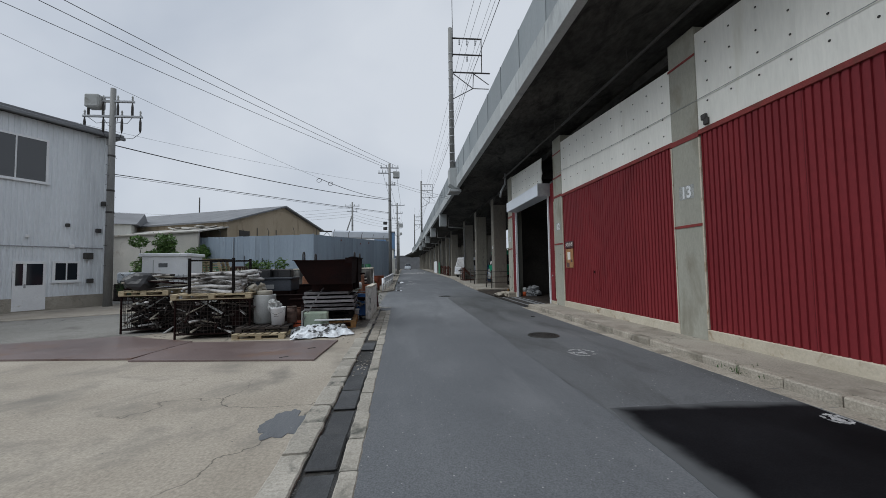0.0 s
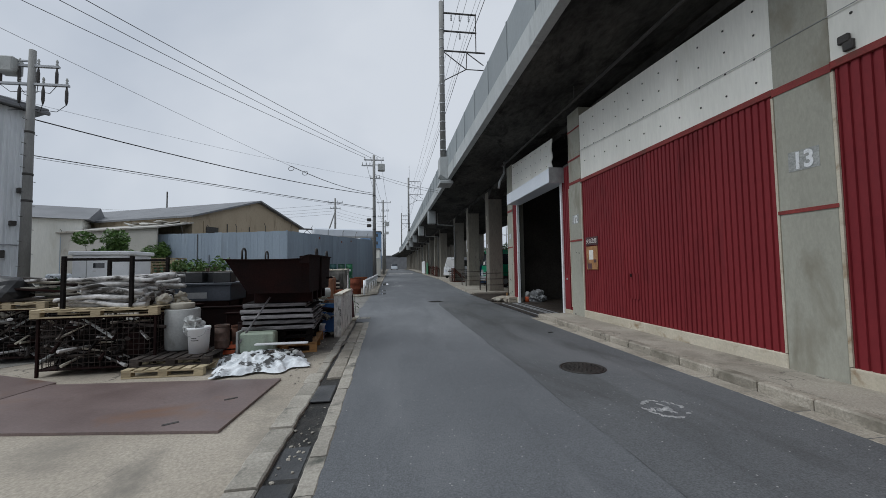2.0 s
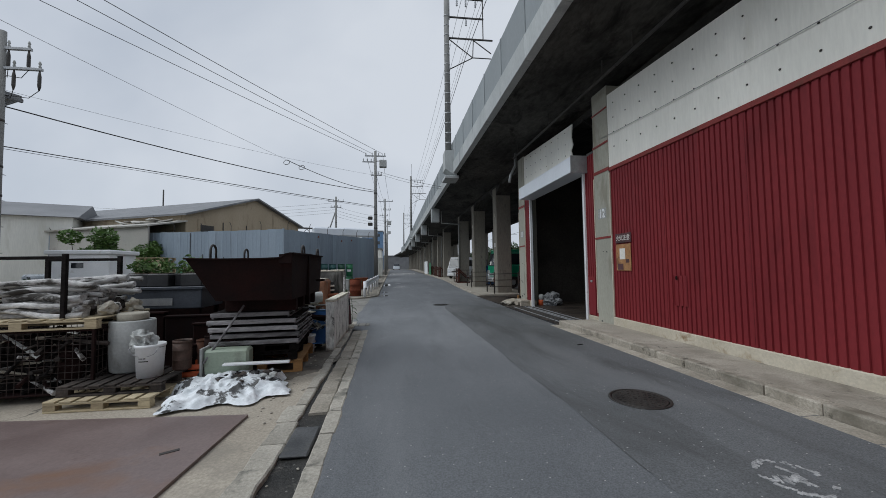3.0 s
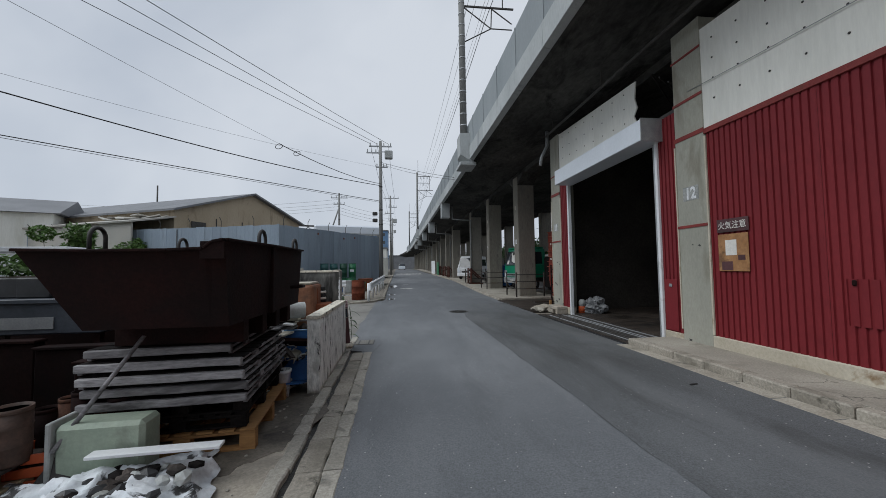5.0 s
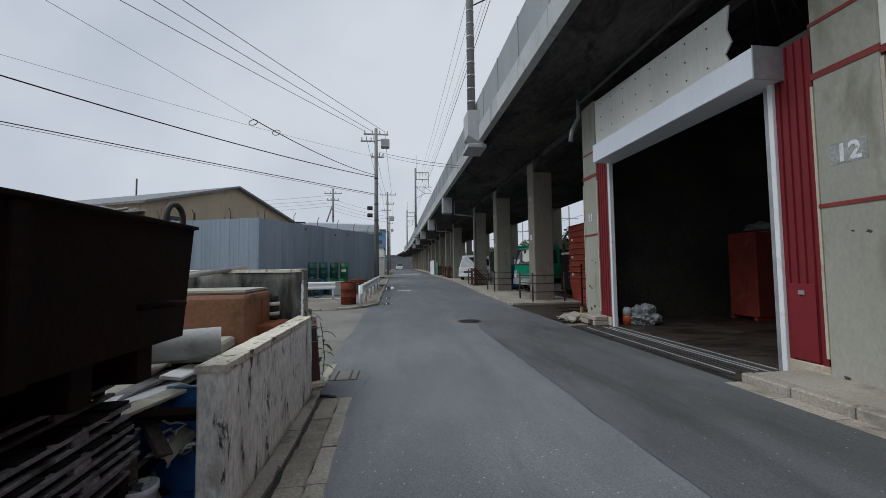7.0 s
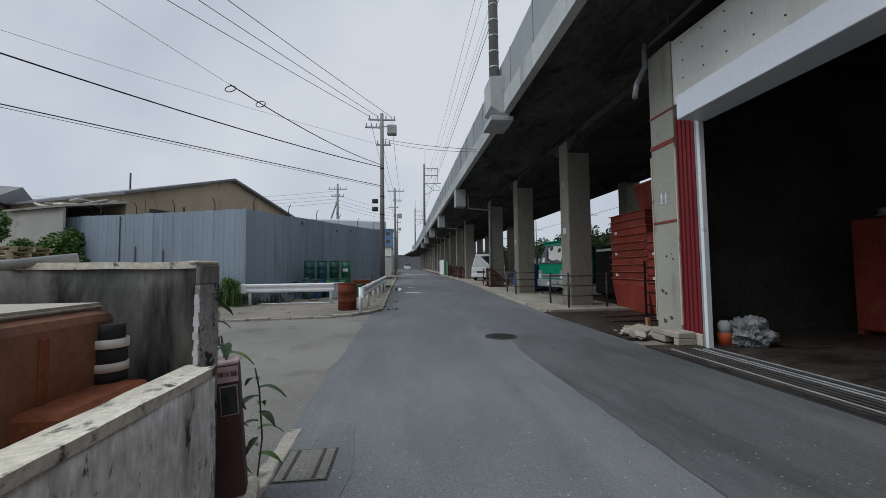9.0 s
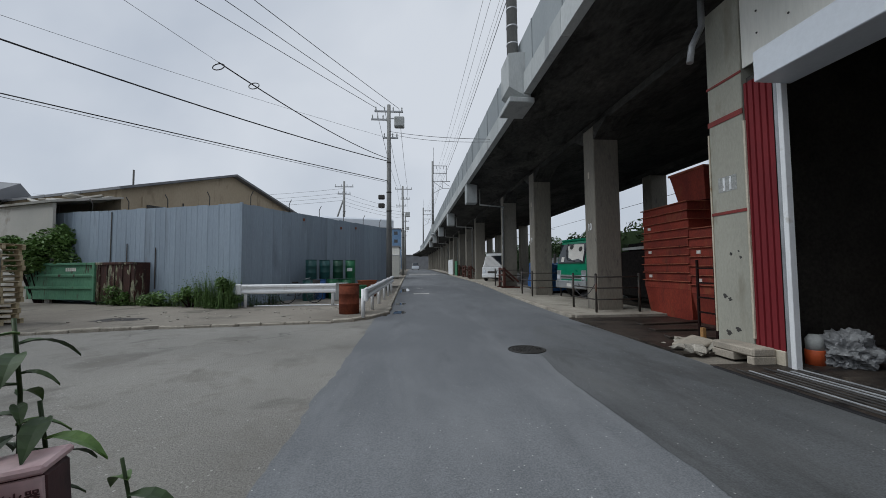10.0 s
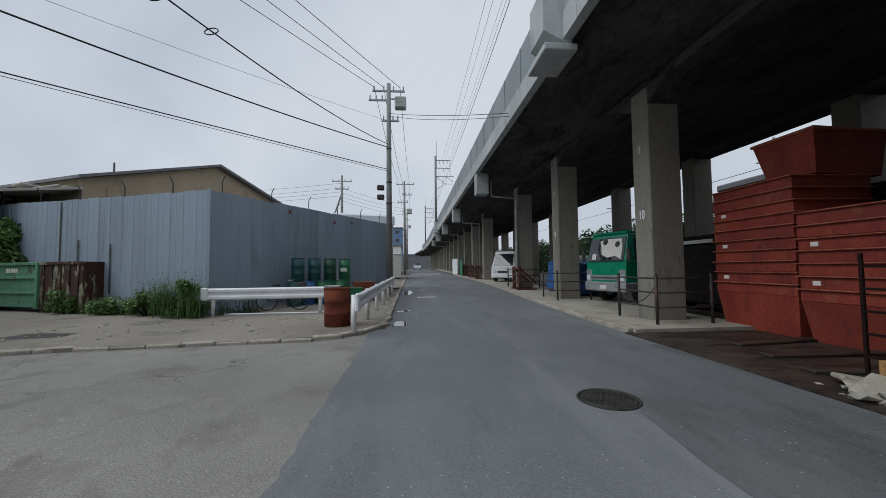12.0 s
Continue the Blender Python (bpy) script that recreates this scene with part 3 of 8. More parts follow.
for i in range(70):
    y0 = -12 + PANEL * i
    bm = bmesh.new()
    sweep(bm, [(FX, FZ0), (FX + 0.2, FZ0 - 0.03), (FX + 0.2, FZ1), (FX, FZ1)], y0 + 0.006, y0 + PANEL - 0.006, PANEL)
    part("edge_beam", bm, CONCRETE_EDGE, viaduct)
    bm = bmesh.new()
    sweep(bm, [(FX + 0.04, FZ1), (FX + 0.14, FZ1), (FX + 0.14, FZ2), (FX + 0.04, FZ2)], y0 + 0.01, y0 + PANEL - 0.01, PANEL)
    box(bm, FX + 0.02 + bend(y0), FX + 0.06 + bend(y0), y0 - 0.03, y0 + 0.03, FZ1 + 0.003, FZ2)
    part("panel", bm, BARRIER, viaduct)
bm = bmesh.new()
sweep(bm, [(13.1, FZ0 + 0.6), (13.3, FZ0 + 0.6), (13.3, FZ2), (13.1, FZ2)], -25, 165, 6)
part("far_parapet", bm, BARRIER, viaduct)

# columns of the viaduct
def haunched_column(y, number):
    x = bend(y)
    col = thing("viaduct_column", "weathered grey concrete viaduct column with a number", "column", (5.85 + x, y, gz(y)), group="viaduct columns")
    top = 6.0 - gz(y)
    bm = block(0, 0.85, 0, 0.68, 0, top, 0.03)
    part("shaft", bm, CONCRETE_VIA, col)
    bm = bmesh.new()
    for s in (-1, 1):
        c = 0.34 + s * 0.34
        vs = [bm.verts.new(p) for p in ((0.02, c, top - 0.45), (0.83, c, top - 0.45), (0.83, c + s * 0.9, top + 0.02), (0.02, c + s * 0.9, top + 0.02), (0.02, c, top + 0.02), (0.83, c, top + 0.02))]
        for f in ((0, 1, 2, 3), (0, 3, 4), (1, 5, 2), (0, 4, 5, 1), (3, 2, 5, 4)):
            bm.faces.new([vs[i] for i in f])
    # The haunch takes the same shade-dark colour as the deck underside.
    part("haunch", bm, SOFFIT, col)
    if number:
        writing("number", number, 0.32, WHITE_PAINT, col, pose(-0.004, 0.36, 2.75 - gz(y), 90, 0, -90), "white painted number", 0.8, 0.02)
        part("bolt_plate", block(-0.012, 0, 0.30, 0.38, 4.36, 4.56), CREAM, col, "small cream plate")
    return col


for k, y in enumerate(PIER_Y):
    if y > 20:
        haunched_column(y, {23: "10", 29: "9", 35: "8"}.get(int(y), ""))
for k, y in enumerate(PIER_Y):
    bm = block(11.8 + bend(y), 12.65 + bend(y), y, y + 0.68, gz(y) - 0.03, 5.98, 0.03)
    solid("viaduct_column", bm, CONCRETE_VIA, "shaded concrete column on the far side of the viaduct", "column", group="viaduct columns")


# ---- shed wall under the viaduct ----
WX = 5.39
wall = tagged(new("wall_shed"), "shed front of red corrugated steel and white boards between painted piers", "wall", kind="structure")


def corrugated(y0, y1, z0, z1, pitch=0.104, x=WX, depth=0.024, thick=0.004):
    """A sheet with trapezoid ribs standing along y, facing -x."""
    bm = bmesh.new()
    pts, y = [], y0
    while y < y1 - 0.001:
        for dy, dx in ((0.0, 0.0), (0.66, 0.0), (0.72, depth), (0.94, depth), (1.0, 0.0)):
            yy = min(y + dy * pitch, y1)
            if not pts or yy > pts[-1][1] + 1e-5:
                pts.append((x + dx, yy))
        y += pitch
    for a, b in zip(pts[:-1], pts[1:]):
        vs = [bm.verts.new(p) for p in ((a[0], a[1], z0), (b[0], b[1], z0), (b[0], b[1], z1), (a[0], a[1], z1))]
        bm.faces.new(vs)
        ws = [bm.verts.new((v.co.x + thick, v.co.y, v.co.z)) for v in vs]
        bm.faces.new(ws[::-1])
    bmesh.ops.remove_doubles(bm, verts=bm.verts[:], dist=1e-5)
    return bm


def red_bay(y0, y1, z1=3.86, z0=0.31):
    n = max(1, round((y1 - y0) / 0.8))
    for i in range(n):
        a, b = y0 + (y1 - y0) * i / n, y0 + (y1 - y0) * (i + 1) / n
        part("corrugated_sheet", corrugated(a, b - 0.002, z0, z1, x=WX + 0.004 * (i % 2)), RED_SHEET, wall)
    part("backing", block(WX + 0.06, WX + 0.14, y0, y1, z0, z1 + 0.1), DARK_METAL, wall)


def bolts(y0, y1, z0, z1, rows, cols, slant=0.0):
    bm = bmesh.new()
    lathe(bm, [(0.016, 0), (0.016, 0.006), (0.009, 0.014)], 8)
    bm.transform(pose(0, 0, 0, 0, -90, 0))
    me = mesh_of(bm, "bolt", DARK_METAL)
    for i in range(cols):
        for j in range(rows):
            y = y0 + (y1 - y0) * (i + 0.5) / cols
            z = z0 + (z1 - z0) * (j + 0.4) / rows + slant * (i + 0.5) / cols
            part("bolt", me, None, wall, m=pose(WX - 0.002, y + random.uniform(-0.01, 0.01), z))


def pier(y, top, number, bands, label):
    p = thing("pier", label, "pier", (WX - 0.02, y, 0.0), group="numbered piers", kind="structure")
    part("shaft", block(0, 0.5, 0, 0.67, 0.0, top, 0.012), PIER, p)
    for z, h in bands:
        part("band", block(-0.012, 0.0, -0.01, 0.68, z - h / 2, z + h / 2), RED_TRIM, p)
    if number:
        part("number_patch", block(-0.004, 0, 0.16, 0.52, 2.72, 2.98), surface("number_ground_" + number, (0.24, 0.25, 0.24), (0.36, 0.365, 0.35), 0.8, scale=9, fine=30, grain=0.3), p, "scuffed pale patch")
        writing("number", number, 0.30, WORN_NUMBER, p, pose(-0.008, 0.34, 2.84, 90, 0, -90), "white painted number", 0.85, 0.03)
    # a weathered white edge strip of sealant on the sheet side
    part("edge_strip", block(-0.006, 0.02, -0.035, 0.0, 0.32, 3.8), CREAM, p, "peeling white sealant strip")
    part("edge_strip", block(-0.006, 0.02, 0.67, 0.70, 0.32, 3.8), CREAM, p, "peeling white sealant strip")
    return p


WORN_NUMBER = surface("worn_number_paint", (0.62, 0.63, 0.64), (0.74, 0.75, 0.76), 0.7, scale=4, fine=30, grain=0.15, bump=0.05, stain=(0.36, 0.36, 0.33), stain_scale=14.0, stain_at=(0.57, 0.62))
P14, P13, P12, P11 = 0.25, 6.10, 12.0, 17.86
pier(P14, 5.9, "", ((3.86, 0.1), (2.2, 0.05)), "grey-green painted concrete pier with red bands")
pier(P13, 5.9, "13", ((3.86, 0.1), (2.2, 0.05), (5.36, 0.04)), "grey-green painted concrete pier marked 13 with red bands")
pier(P12, 6.0, "12", ((3.92, 0.08), (2.24, 0.05), (4.6, 0.05), (5.45, 0.04)), "grey-green painted concrete pier marked 12 with red bands")
pier(P11, 6.0, "11", ((3.97, 0.09), (2.36, 0.05), (4.62, 0.04)), "grey-green painted concrete pier marked 11 with red bands")

for y0, y1 in ((-12.0, P14), (P14 + 0.67, P13), (P13 + 0.67, P12)):
    red_bay(y0 + 0.03, y1 - 0.03)
    part("top_rail", block(WX - 0.025, WX + 0.05, y0, y1, 3.84, 3.93, 0.004), RED_TRIM, wall)
    part("plinth", block(WX - 0.03, WX + 0.2, y0, y1, 0.0, 0.31, 0.012), CREAM, wall)
    # white boards with a slightly climbing top edge
    n = max(1, round((y1 - y0) / 1.75))
    for i in range(n):
        a, b = y0 + (y1 - y0) * i / n, y0 + (y1 - y0) * (i + 1) / n
        za, zb = 5.42 + 0.32 * (i / n), 5.42 + 0.32 * ((i + 1) / n)
        bm = bmesh.new()
        vs = [bm.verts.new(p) for p in ((WX, a, 3.93), (WX, b, 3.93), (WX, b, zb), (WX, a, za))]
        ws = [bm.verts.new((v.co.x + 0.03, v.co.y, v.co.z)) for v in vs]
        bm.faces.new(vs), bm.faces.new(ws[::-1])
        for k in range(4):
            bm.faces.new((vs[k], ws[k], ws[(k + 1) % 4], vs[(k + 1) % 4]))
        part("white_board", bm, WHITE_PANEL, wall)
    bolts(y0, y1, 3.98, 5.4, 4, max(2, round((y1 - y0) / 0.48)), 0.28)
# open bay with the roller shutter
red_bay(P12 + 0.69, 13.16, 4.52, 0.22)
red_bay(17.38, P11 - 0.02, 4.4, 0.22)
part("plinth", block(WX - 0.02, WX + 0.2, P12 + 0.67, 13.16, 0.0, 0.22, 0.01), CREAM, wall)
part("plinth", block(WX - 0.02, WX + 0.2, 17.38, P11, 0.0, 0.22, 0.01), CREAM, wall)
bm = bmesh.new()
edge = [(13.95, 4.66), (13.82, 4.78), (13.90, 4.95), (13.78, 5.1), (13.86, 5.35), (13.80, 5.72)]
outline = [(17.84, 5.95), (17.84, 4.66)] + edge
vs = [bm.verts.new((WX, y, z)) for y, z in outline]
ws = [bm.verts.new((WX + 0.03, y, z)) for y, z in outline]
bm.faces.new(vs), bm.faces.new(ws[::-1])
for k in range(len(vs)):
    bm.faces.new((vs[k], ws[k], ws[(k + 1) % len(vs)], vs[(k + 1) % len(vs)]))
part("white_board", bm, WHITE_PANEL, wall, "white board with a torn ragged end")
bolts(14.0, 17.8, 4.75, 5.8, 3, 8, 0.2)
shutter = thing("roller_shutter", "open roller shutter with a long white housing", "shutter", (WX, 13.2, 0), kind="structure")
part("housing", block(-0.47, 0.1, -0.16, 4.0, 4.08, 4.52, 0.01), SHUTTER_WHITE, shutter, "long white steel shutter box")
part("end_plate", block(-0.48, 0.1, -0.18, -0.163, 4.06, 4.54, 0.004), GALV, shutter)
for y in (-0.04, 4.0):
    part("guide_rail", block(-0.05, 0.05, y, y + 0.07, 0.0, 4.22, 0.006), WHITE_PAINT, shutter, "scuffed white guide rail")
    part("guide_rail", block(-0.02, 0.08, y + 0.09, y + 0.15, 0.0, 4.22, 0.006), GALV, shutter)
part("bottom_bar", block(0.0, 0.05, 0.1, 4.1, 4.14, 4.2), DARK_METAL, shutter)

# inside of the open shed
# Near-black lining: the darkness of the room is put into its colour.
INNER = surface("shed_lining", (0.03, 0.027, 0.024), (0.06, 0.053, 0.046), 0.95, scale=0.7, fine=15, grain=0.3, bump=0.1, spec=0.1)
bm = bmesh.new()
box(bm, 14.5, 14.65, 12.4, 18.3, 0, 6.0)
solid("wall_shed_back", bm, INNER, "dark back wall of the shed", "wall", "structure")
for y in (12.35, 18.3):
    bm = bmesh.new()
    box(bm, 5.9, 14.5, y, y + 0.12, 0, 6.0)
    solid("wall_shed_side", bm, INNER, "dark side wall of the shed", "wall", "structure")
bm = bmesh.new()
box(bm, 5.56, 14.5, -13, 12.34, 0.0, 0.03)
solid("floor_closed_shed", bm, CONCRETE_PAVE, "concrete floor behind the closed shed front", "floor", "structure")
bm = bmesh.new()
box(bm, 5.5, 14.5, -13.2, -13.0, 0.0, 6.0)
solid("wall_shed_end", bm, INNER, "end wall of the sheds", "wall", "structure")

# ---- more materials ----
WOOD_PALE = surface("pale_pallet_wood", (0.36, 0.29, 0.18), (0.50, 0.42, 0.28), 0.85, scale=3, fine=50, grain=0.25, bump=0.2, streak=(0.25, 1, 1), rnd=0.12, stain=(0.20, 0.15, 0.09))
WOOD_ORANGE = surface("orange_pallet_wood", (0.26, 0.13, 0.045), (0.36, 0.19, 0.07), 0.8, scale=3, fine=50, grain=0.25, bump=0.2, streak=(0.25, 1, 1), rnd=0.12)
PALLET_GREY = surface("weathered_grey_pallet", (0.085, 0.08, 0.083), (0.235, 0.225, 0.232), 0.75, scale=4, fine=40, grain=0.45, bump=0.4, streak=(0.22, 1, 1), rnd=0.28, stain=(0.03, 0.028, 0.029), stain_scale=3.0, stain_at=(0.54, 0.64))
BARK = surface("pale_bark", (0.34, 0.33, 0.32), (0.60, 0.59, 0.58), 0.9, scale=6, fine=25, grain=0.4, bump=0.6, streak=(0.4, 1, 1), rnd=0.22, stain=(0.05, 0.045, 0.04), stain_scale=7.0, stain_at=(0.52, 0.6))
DEBRIS = surface("dark_debris", (0.03, 0.026, 0.024), (0.075, 0.062, 0.055), 0.9, spec=0.2, scale=6, fine=30, grain=0.4, bump=0.4, rnd=0.4)
PLASTIC_BLACK = surface("black_plastic", (0.015, 0.015, 0.016), (0.03, 0.03, 0.032), 0.45, scale=5, fine=30, grain=0.2, bump=0.15)
TARP = surface("white_tarpaulin", (0.60, 0.64, 0.67), (0.80, 0.82, 0.84), 0.55, scale=4, fine=14, grain=0.2, bump=0.4, stain=(0.06, 0.06, 0.06), stain_scale=5.0, stain_at=(0.57, 0.62))
POT_GREY = surface("grey_pot", (0.33, 0.34, 0.33), (0.42, 0.43, 0.42), 0.8, scale=3, fine=30, grain=0.12, bump=0.1, stain=(0.24, 0.24, 0.22))
ORANGE_RED = surface("orange_plastic", (0.42, 0.07, 0.02), (0.52, 0.10, 0.03), 0.5, scale=3, fine=30, grain=0.1, bump=0.05)
PALE_GREEN = surface("pale_green_paint", (0.26, 0.32, 0.25), (0.33, 0.38, 0.30), 0.6, scale=3, fine=30, grain=0.1, bump=0.08, stain=(0.16, 0.18, 0.14))
NAVY_STEEL = surface("navy_steel", (0.032, 0.04, 0.052), (0.06, 0.068, 0.084), 0.55, scale=3, fine=30, grain=0.2, bump=0.1)
BLUE = surface("blue_plastic", (0.018, 0.09, 0.27), (0.03, 0.13, 0.36), 0.45, scale=3, fine=30, grain=0.15, bump=0.08, stain=(0.02, 0.035, 0.07))
GREEN_DRUM = surface("green_drum_paint", (0.008, 0.10, 0.04), (0.015, 0.15, 0.06), 0.5, scale=3, fine=30, grain=0.15, bump=0.08, rnd=0.3, stain=(0.02, 0.06, 0.035))
TEAL_DRUM = surface("teal_drum_paint", (0.008, 0.055, 0.055), (0.015, 0.085, 0.08), 0.5, scale=3, fine=30, grain=0.15, bump=0.08, rnd=0.25)
TRUCK_GREEN = surface("truck_green_paint", (0.0, 0.20, 0.10), (0.0, 0.25, 0.13), 0.3, scale=2, fine=20, grain=0.05, bump=0.0)
CHROME = surface("grey_bumper", (0.42, 0.44, 0.45), (0.55, 0.57, 0.58), 0.3, metal=0.6, scale=3, fine=30, grain=0.06, bump=0.0)
RUBBER = surface("rubber", (0.015, 0.015, 0.015), (0.03, 0.03, 0.03), 0.85, scale=4, fine=40, grain=0.2, bump=0.1)
TAN_SHEET = surface("tan_board", (0.36, 0.33, 0.27), (0.47, 0.44, 0.37), 0.85, scale=2, fine=30, grain=0.15, bump=0.15, stain=(0.22, 0.18, 0.13))
TANK_BROWN = surface("rusty_tank", (0.20, 0.085, 0.045), (0.30, 0.135, 0.075), 0.75, scale=1.2, fine=25, grain=0.2, bump=0.15, stain=(0.085, 0.05, 0.035), stain_scale=1.5)
BROWN_BOX = surface("maroon_box", (0.055, 0.022, 0.024), (0.10, 0.04, 0.042), 0.6, scale=3, fine=30, grain=0.2, bump=0.1, stain=(0.03, 0.014, 0.014))
POSTER = surface("faded_poster", (0.26, 0.115, 0.04), (0.40, 0.21, 0.09), 0.6, scale=6, fine=20, grain=0.2, bump=0.03, stain=(0.10, 0.05, 0.025), stain_scale=4)
LABEL_WHITE = surface("printed_white", (0.66, 0.63, 0.58), (0.74, 0.71, 0.66), 0.6, scale=6, fine=30, grain=0.1, bump=0.0)
PINK_LABEL = surface("faded_pink_label", (0.58, 0.36, 0.37), (0.70, 0.52, 0.52), 0.6, scale=6, fine=30, grain=0.1, bump=0.0)
SOIL = surface("soil", (0.05, 0.04, 0.03), (0.09, 0.075, 0.06), 0.95, scale=4, fine=30, grain=0.3, bump=0.4)
PUDDLE = glass("puddle_water", (0.03, 0.03, 0.03), 0.03)
BLUE_FAR = surface("far_blue_sheet", (0.10, 0.19, 0.32), (0.14, 0.24, 0.38), 0.7, scale=1, fine=10, grain=0.05, bump=0.0)


# ---- gutter, kerbs, covers ----
def yard_edge(y):
    """The gutter's edge on the yard side."""
    return -0.745 - 0.012 * y


kerb = tagged(new("kerb_yard"), "cracked concrete edging of the yard gutter", "kerb", kind="structure")
random.seed(4)


def broken_stone(x0, x1, ln, z0, z1, seed):
    """A kerb slab with chipped, uneven long edges."""
    bm = bmesh.new()
    n = 7
    rows = []
    for k in range(n + 1):
        y = ln * k / n
        q = Vector((seed * 1.7, y * 6, 0))
        a, b = x0 + 0.014 * noise.noise(q), x1 + 0.018 * noise.noise(q + Vector((4, 0, 3)))
        t = z1 + 0.006 * noise.noise(q + Vector((0, 0, 9)))
        rows.append([bm.verts.new(p) for p in ((a, y, z0), (b, y, z0), (b, y, t - 0.012), (b - 0.014, y, t), (a + 0.01, y, t), (a, y, t - 0.008))])
    for lo, hi in zip(rows[:-1], rows[1:]):
        for i in range(6):
            bm.faces.new((lo[i], lo[(i + 1) % 6], hi[(i + 1) % 6], hi[i]))
    bm.faces.new(rows[0]), bm.faces.new(rows[-1][::-1])
    return bm


y = -6.0
while y < 14.2:
    ln = random.uniform(0.42, 0.66)
    w = 0.22 if y < 8.2 else 0.13
    bm = broken_stone(-w, 0, ln - 0.015, -0.12, random.uniform(0.004, 0.02), y)
    part("kerbstone", bm, CONCRETE_KERB, kerb, m=pose(yard_edge(y) + random.uniform(-0.01, 0.01), y, 0, 0, 0, 0.69 + random.uniform(-0.8, 0.8)))
    y += ln
y = -6.0
while y < 13.2:
    ln = random.uniform(0.5, 0.66)
    r = asphalt_left(y)
    bm = broken_stone(-0.135, 0.012, ln - 0.012, -0.12, random.uniform(0.003, 0.012), y + 40)
    part("kerbstone", bm, CONCRETE_KERB, kerb, m=pose(r + random.uniform(-0.006, 0.006), y, 0, 0, 0, 0.8 + random.uniform(-0.5, 0.5)))
    if y > 7.65:
        inner = r - 0.14 - (yard_edge(y) + 0.05)
        bm = broken_stone(-inner, 0, ln - 0.004, -0.12, random.uniform(-0.012, 0.002), y + 90)
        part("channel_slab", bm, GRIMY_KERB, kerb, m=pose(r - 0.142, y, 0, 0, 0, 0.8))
    y += ln
bm = bmesh.new()
ground_strip(bm, lambda y: yard_edge(y) - 0.02, lambda y: asphalt_left(y) - 0.05, -6, 14.2, 2.0, -0.031)
part("channel_bed", bm, surface("black_sludge", (0.010, 0.010, 0.009), (0.035, 0.032, 0.028), 0.55, scale=6, fine=25, grain=0.5, bump=0.8, stain=(0.10, 0.095, 0.08), stain_scale=5.0, stain_at=(0.58, 0.66), specks=((0.16, 0.155, 0.14), 20.0, 0.2)), kerb)
gutter = tagged(new("gutter_covers"), "row of worn black gutter lids, some sunken or missing", "gutter cover", kind="structure")
for y, ln, dz, tilt in [(-5.6 + 0.61 * i, 0.58, 0.0, 0.0) for i in range(18)] + [(5.45, 0.5, -0.008, 2.0), (6.25, 0.42, -0.012, -3.0), (7.02, 0.58, 0.012, 0.0)]:
    e0, e1 = yard_edge(y) + 0.012, asphalt_left(y) - 0.155
    bm = block(e0, e1, 0, ln, -0.03, 0.0, 0.012)
    part("gutter_lid", bm, BLACK_LID, gutter, m=pose(0, y, -0.012 + dz + random.uniform(-0.008, 0.004), random.uniform(-0.6, 0.6) + tilt * 0.4, random.uniform(-1.2, 1.2) + tilt * 0.3, 0.69))
random.seed(14)
for i in range(60):
    y = random.uniform(5.0, 7.0) if i < 34 else random.uniform(7.7, 11.0)
    x = yard_edge(y) + random.uniform(0.02, 0.22) if i < 34 else random.uniform(-1.35, -1.0)
    bm = bmesh.new()
    bmesh.ops.create_icosphere(bm, subdivisions=1, radius=random.uniform(0.006, 0.02))
    for v in bm.verts:
        v.co = Vector((v.co.x * random.uniform(0.8, 1.6), v.co.y, v.co.z * 0.6))
    solid("grit_stone", bm, CONCRETE_KERB, "crumb of broken concrete beside the gutter", "stone", group="crumbs by the gutter", m=pose(x, y, -0.02 if i < 34 else 0.004, 0, 0, random.uniform(0, 180)))
grate = thing("drain_grate", "worn concrete drain cover in a rusty frame beside the low wall", "drain cover", (-0.72, 14.15, 0.004))
part("frame", block(-0.2, 0.2, -0.24, 0.24, -0.02, 0.0), IRON, grate)
part("lid", block(-0.18, 0.18, -0.22, 0.22, 0.0, 0.008, 0.004), ASPHALT_OLD, grate, "worn grey concrete lid")
for i in (1, 5):
    part("bar", block(-0.17 + 0.05 * i, -0.145 + 0.05 * i, -0.21, 0.21, 0.0, 0.012), IRON, grate)
bm = bmesh.new()
extrude_poly(bm, [(-1.02, 13.5), (-0.5, 13.2), (-0.36, 14.0), (-0.45, 14.85), (-1.0, 14.95)], -0.02, 0.003)
solid("pavement_patch", bm, ASPHALT, "broken concrete slab round the drain", "slab", "structure")
solid("rubber_strip", block(-0.06, 0.06, -0.014, 0.014, 0, 0.014, 0.004), surface("dark_rubber_scrap", (0.012, 0.012, 0.012), (0.025, 0.025, 0.025), 0.8, scale=9), "small strip of black rubber on the asphalt", "rubber scrap", m=pose(3.74, 10.58, 0.004, 0, 0, 12))
# pot-hole on the verge
bm = bmesh.new()
ring = []
for k in range(60):
    q = 2 * math.pi * k / 60
    rr = 1 + 0.5 * noise.noise(Vector((math.cos(q) * 1.5, math.sin(q) * 1.5, 8))) + 0.3 * noise.noise(Vector((math.cos(q) * 5, math.sin(q) * 5, 3)))
    ring.append((-8.26 + 0.75 * rr * math.cos(q), 23.75 + 0.36 * rr * math.sin(q)))
extrude_poly(bm, ring, 0.05, 0.074)
solid("pothole", bm, MUD_AND_SHADE, "dark muddy pot-hole in the verge", "pot-hole", "structure")
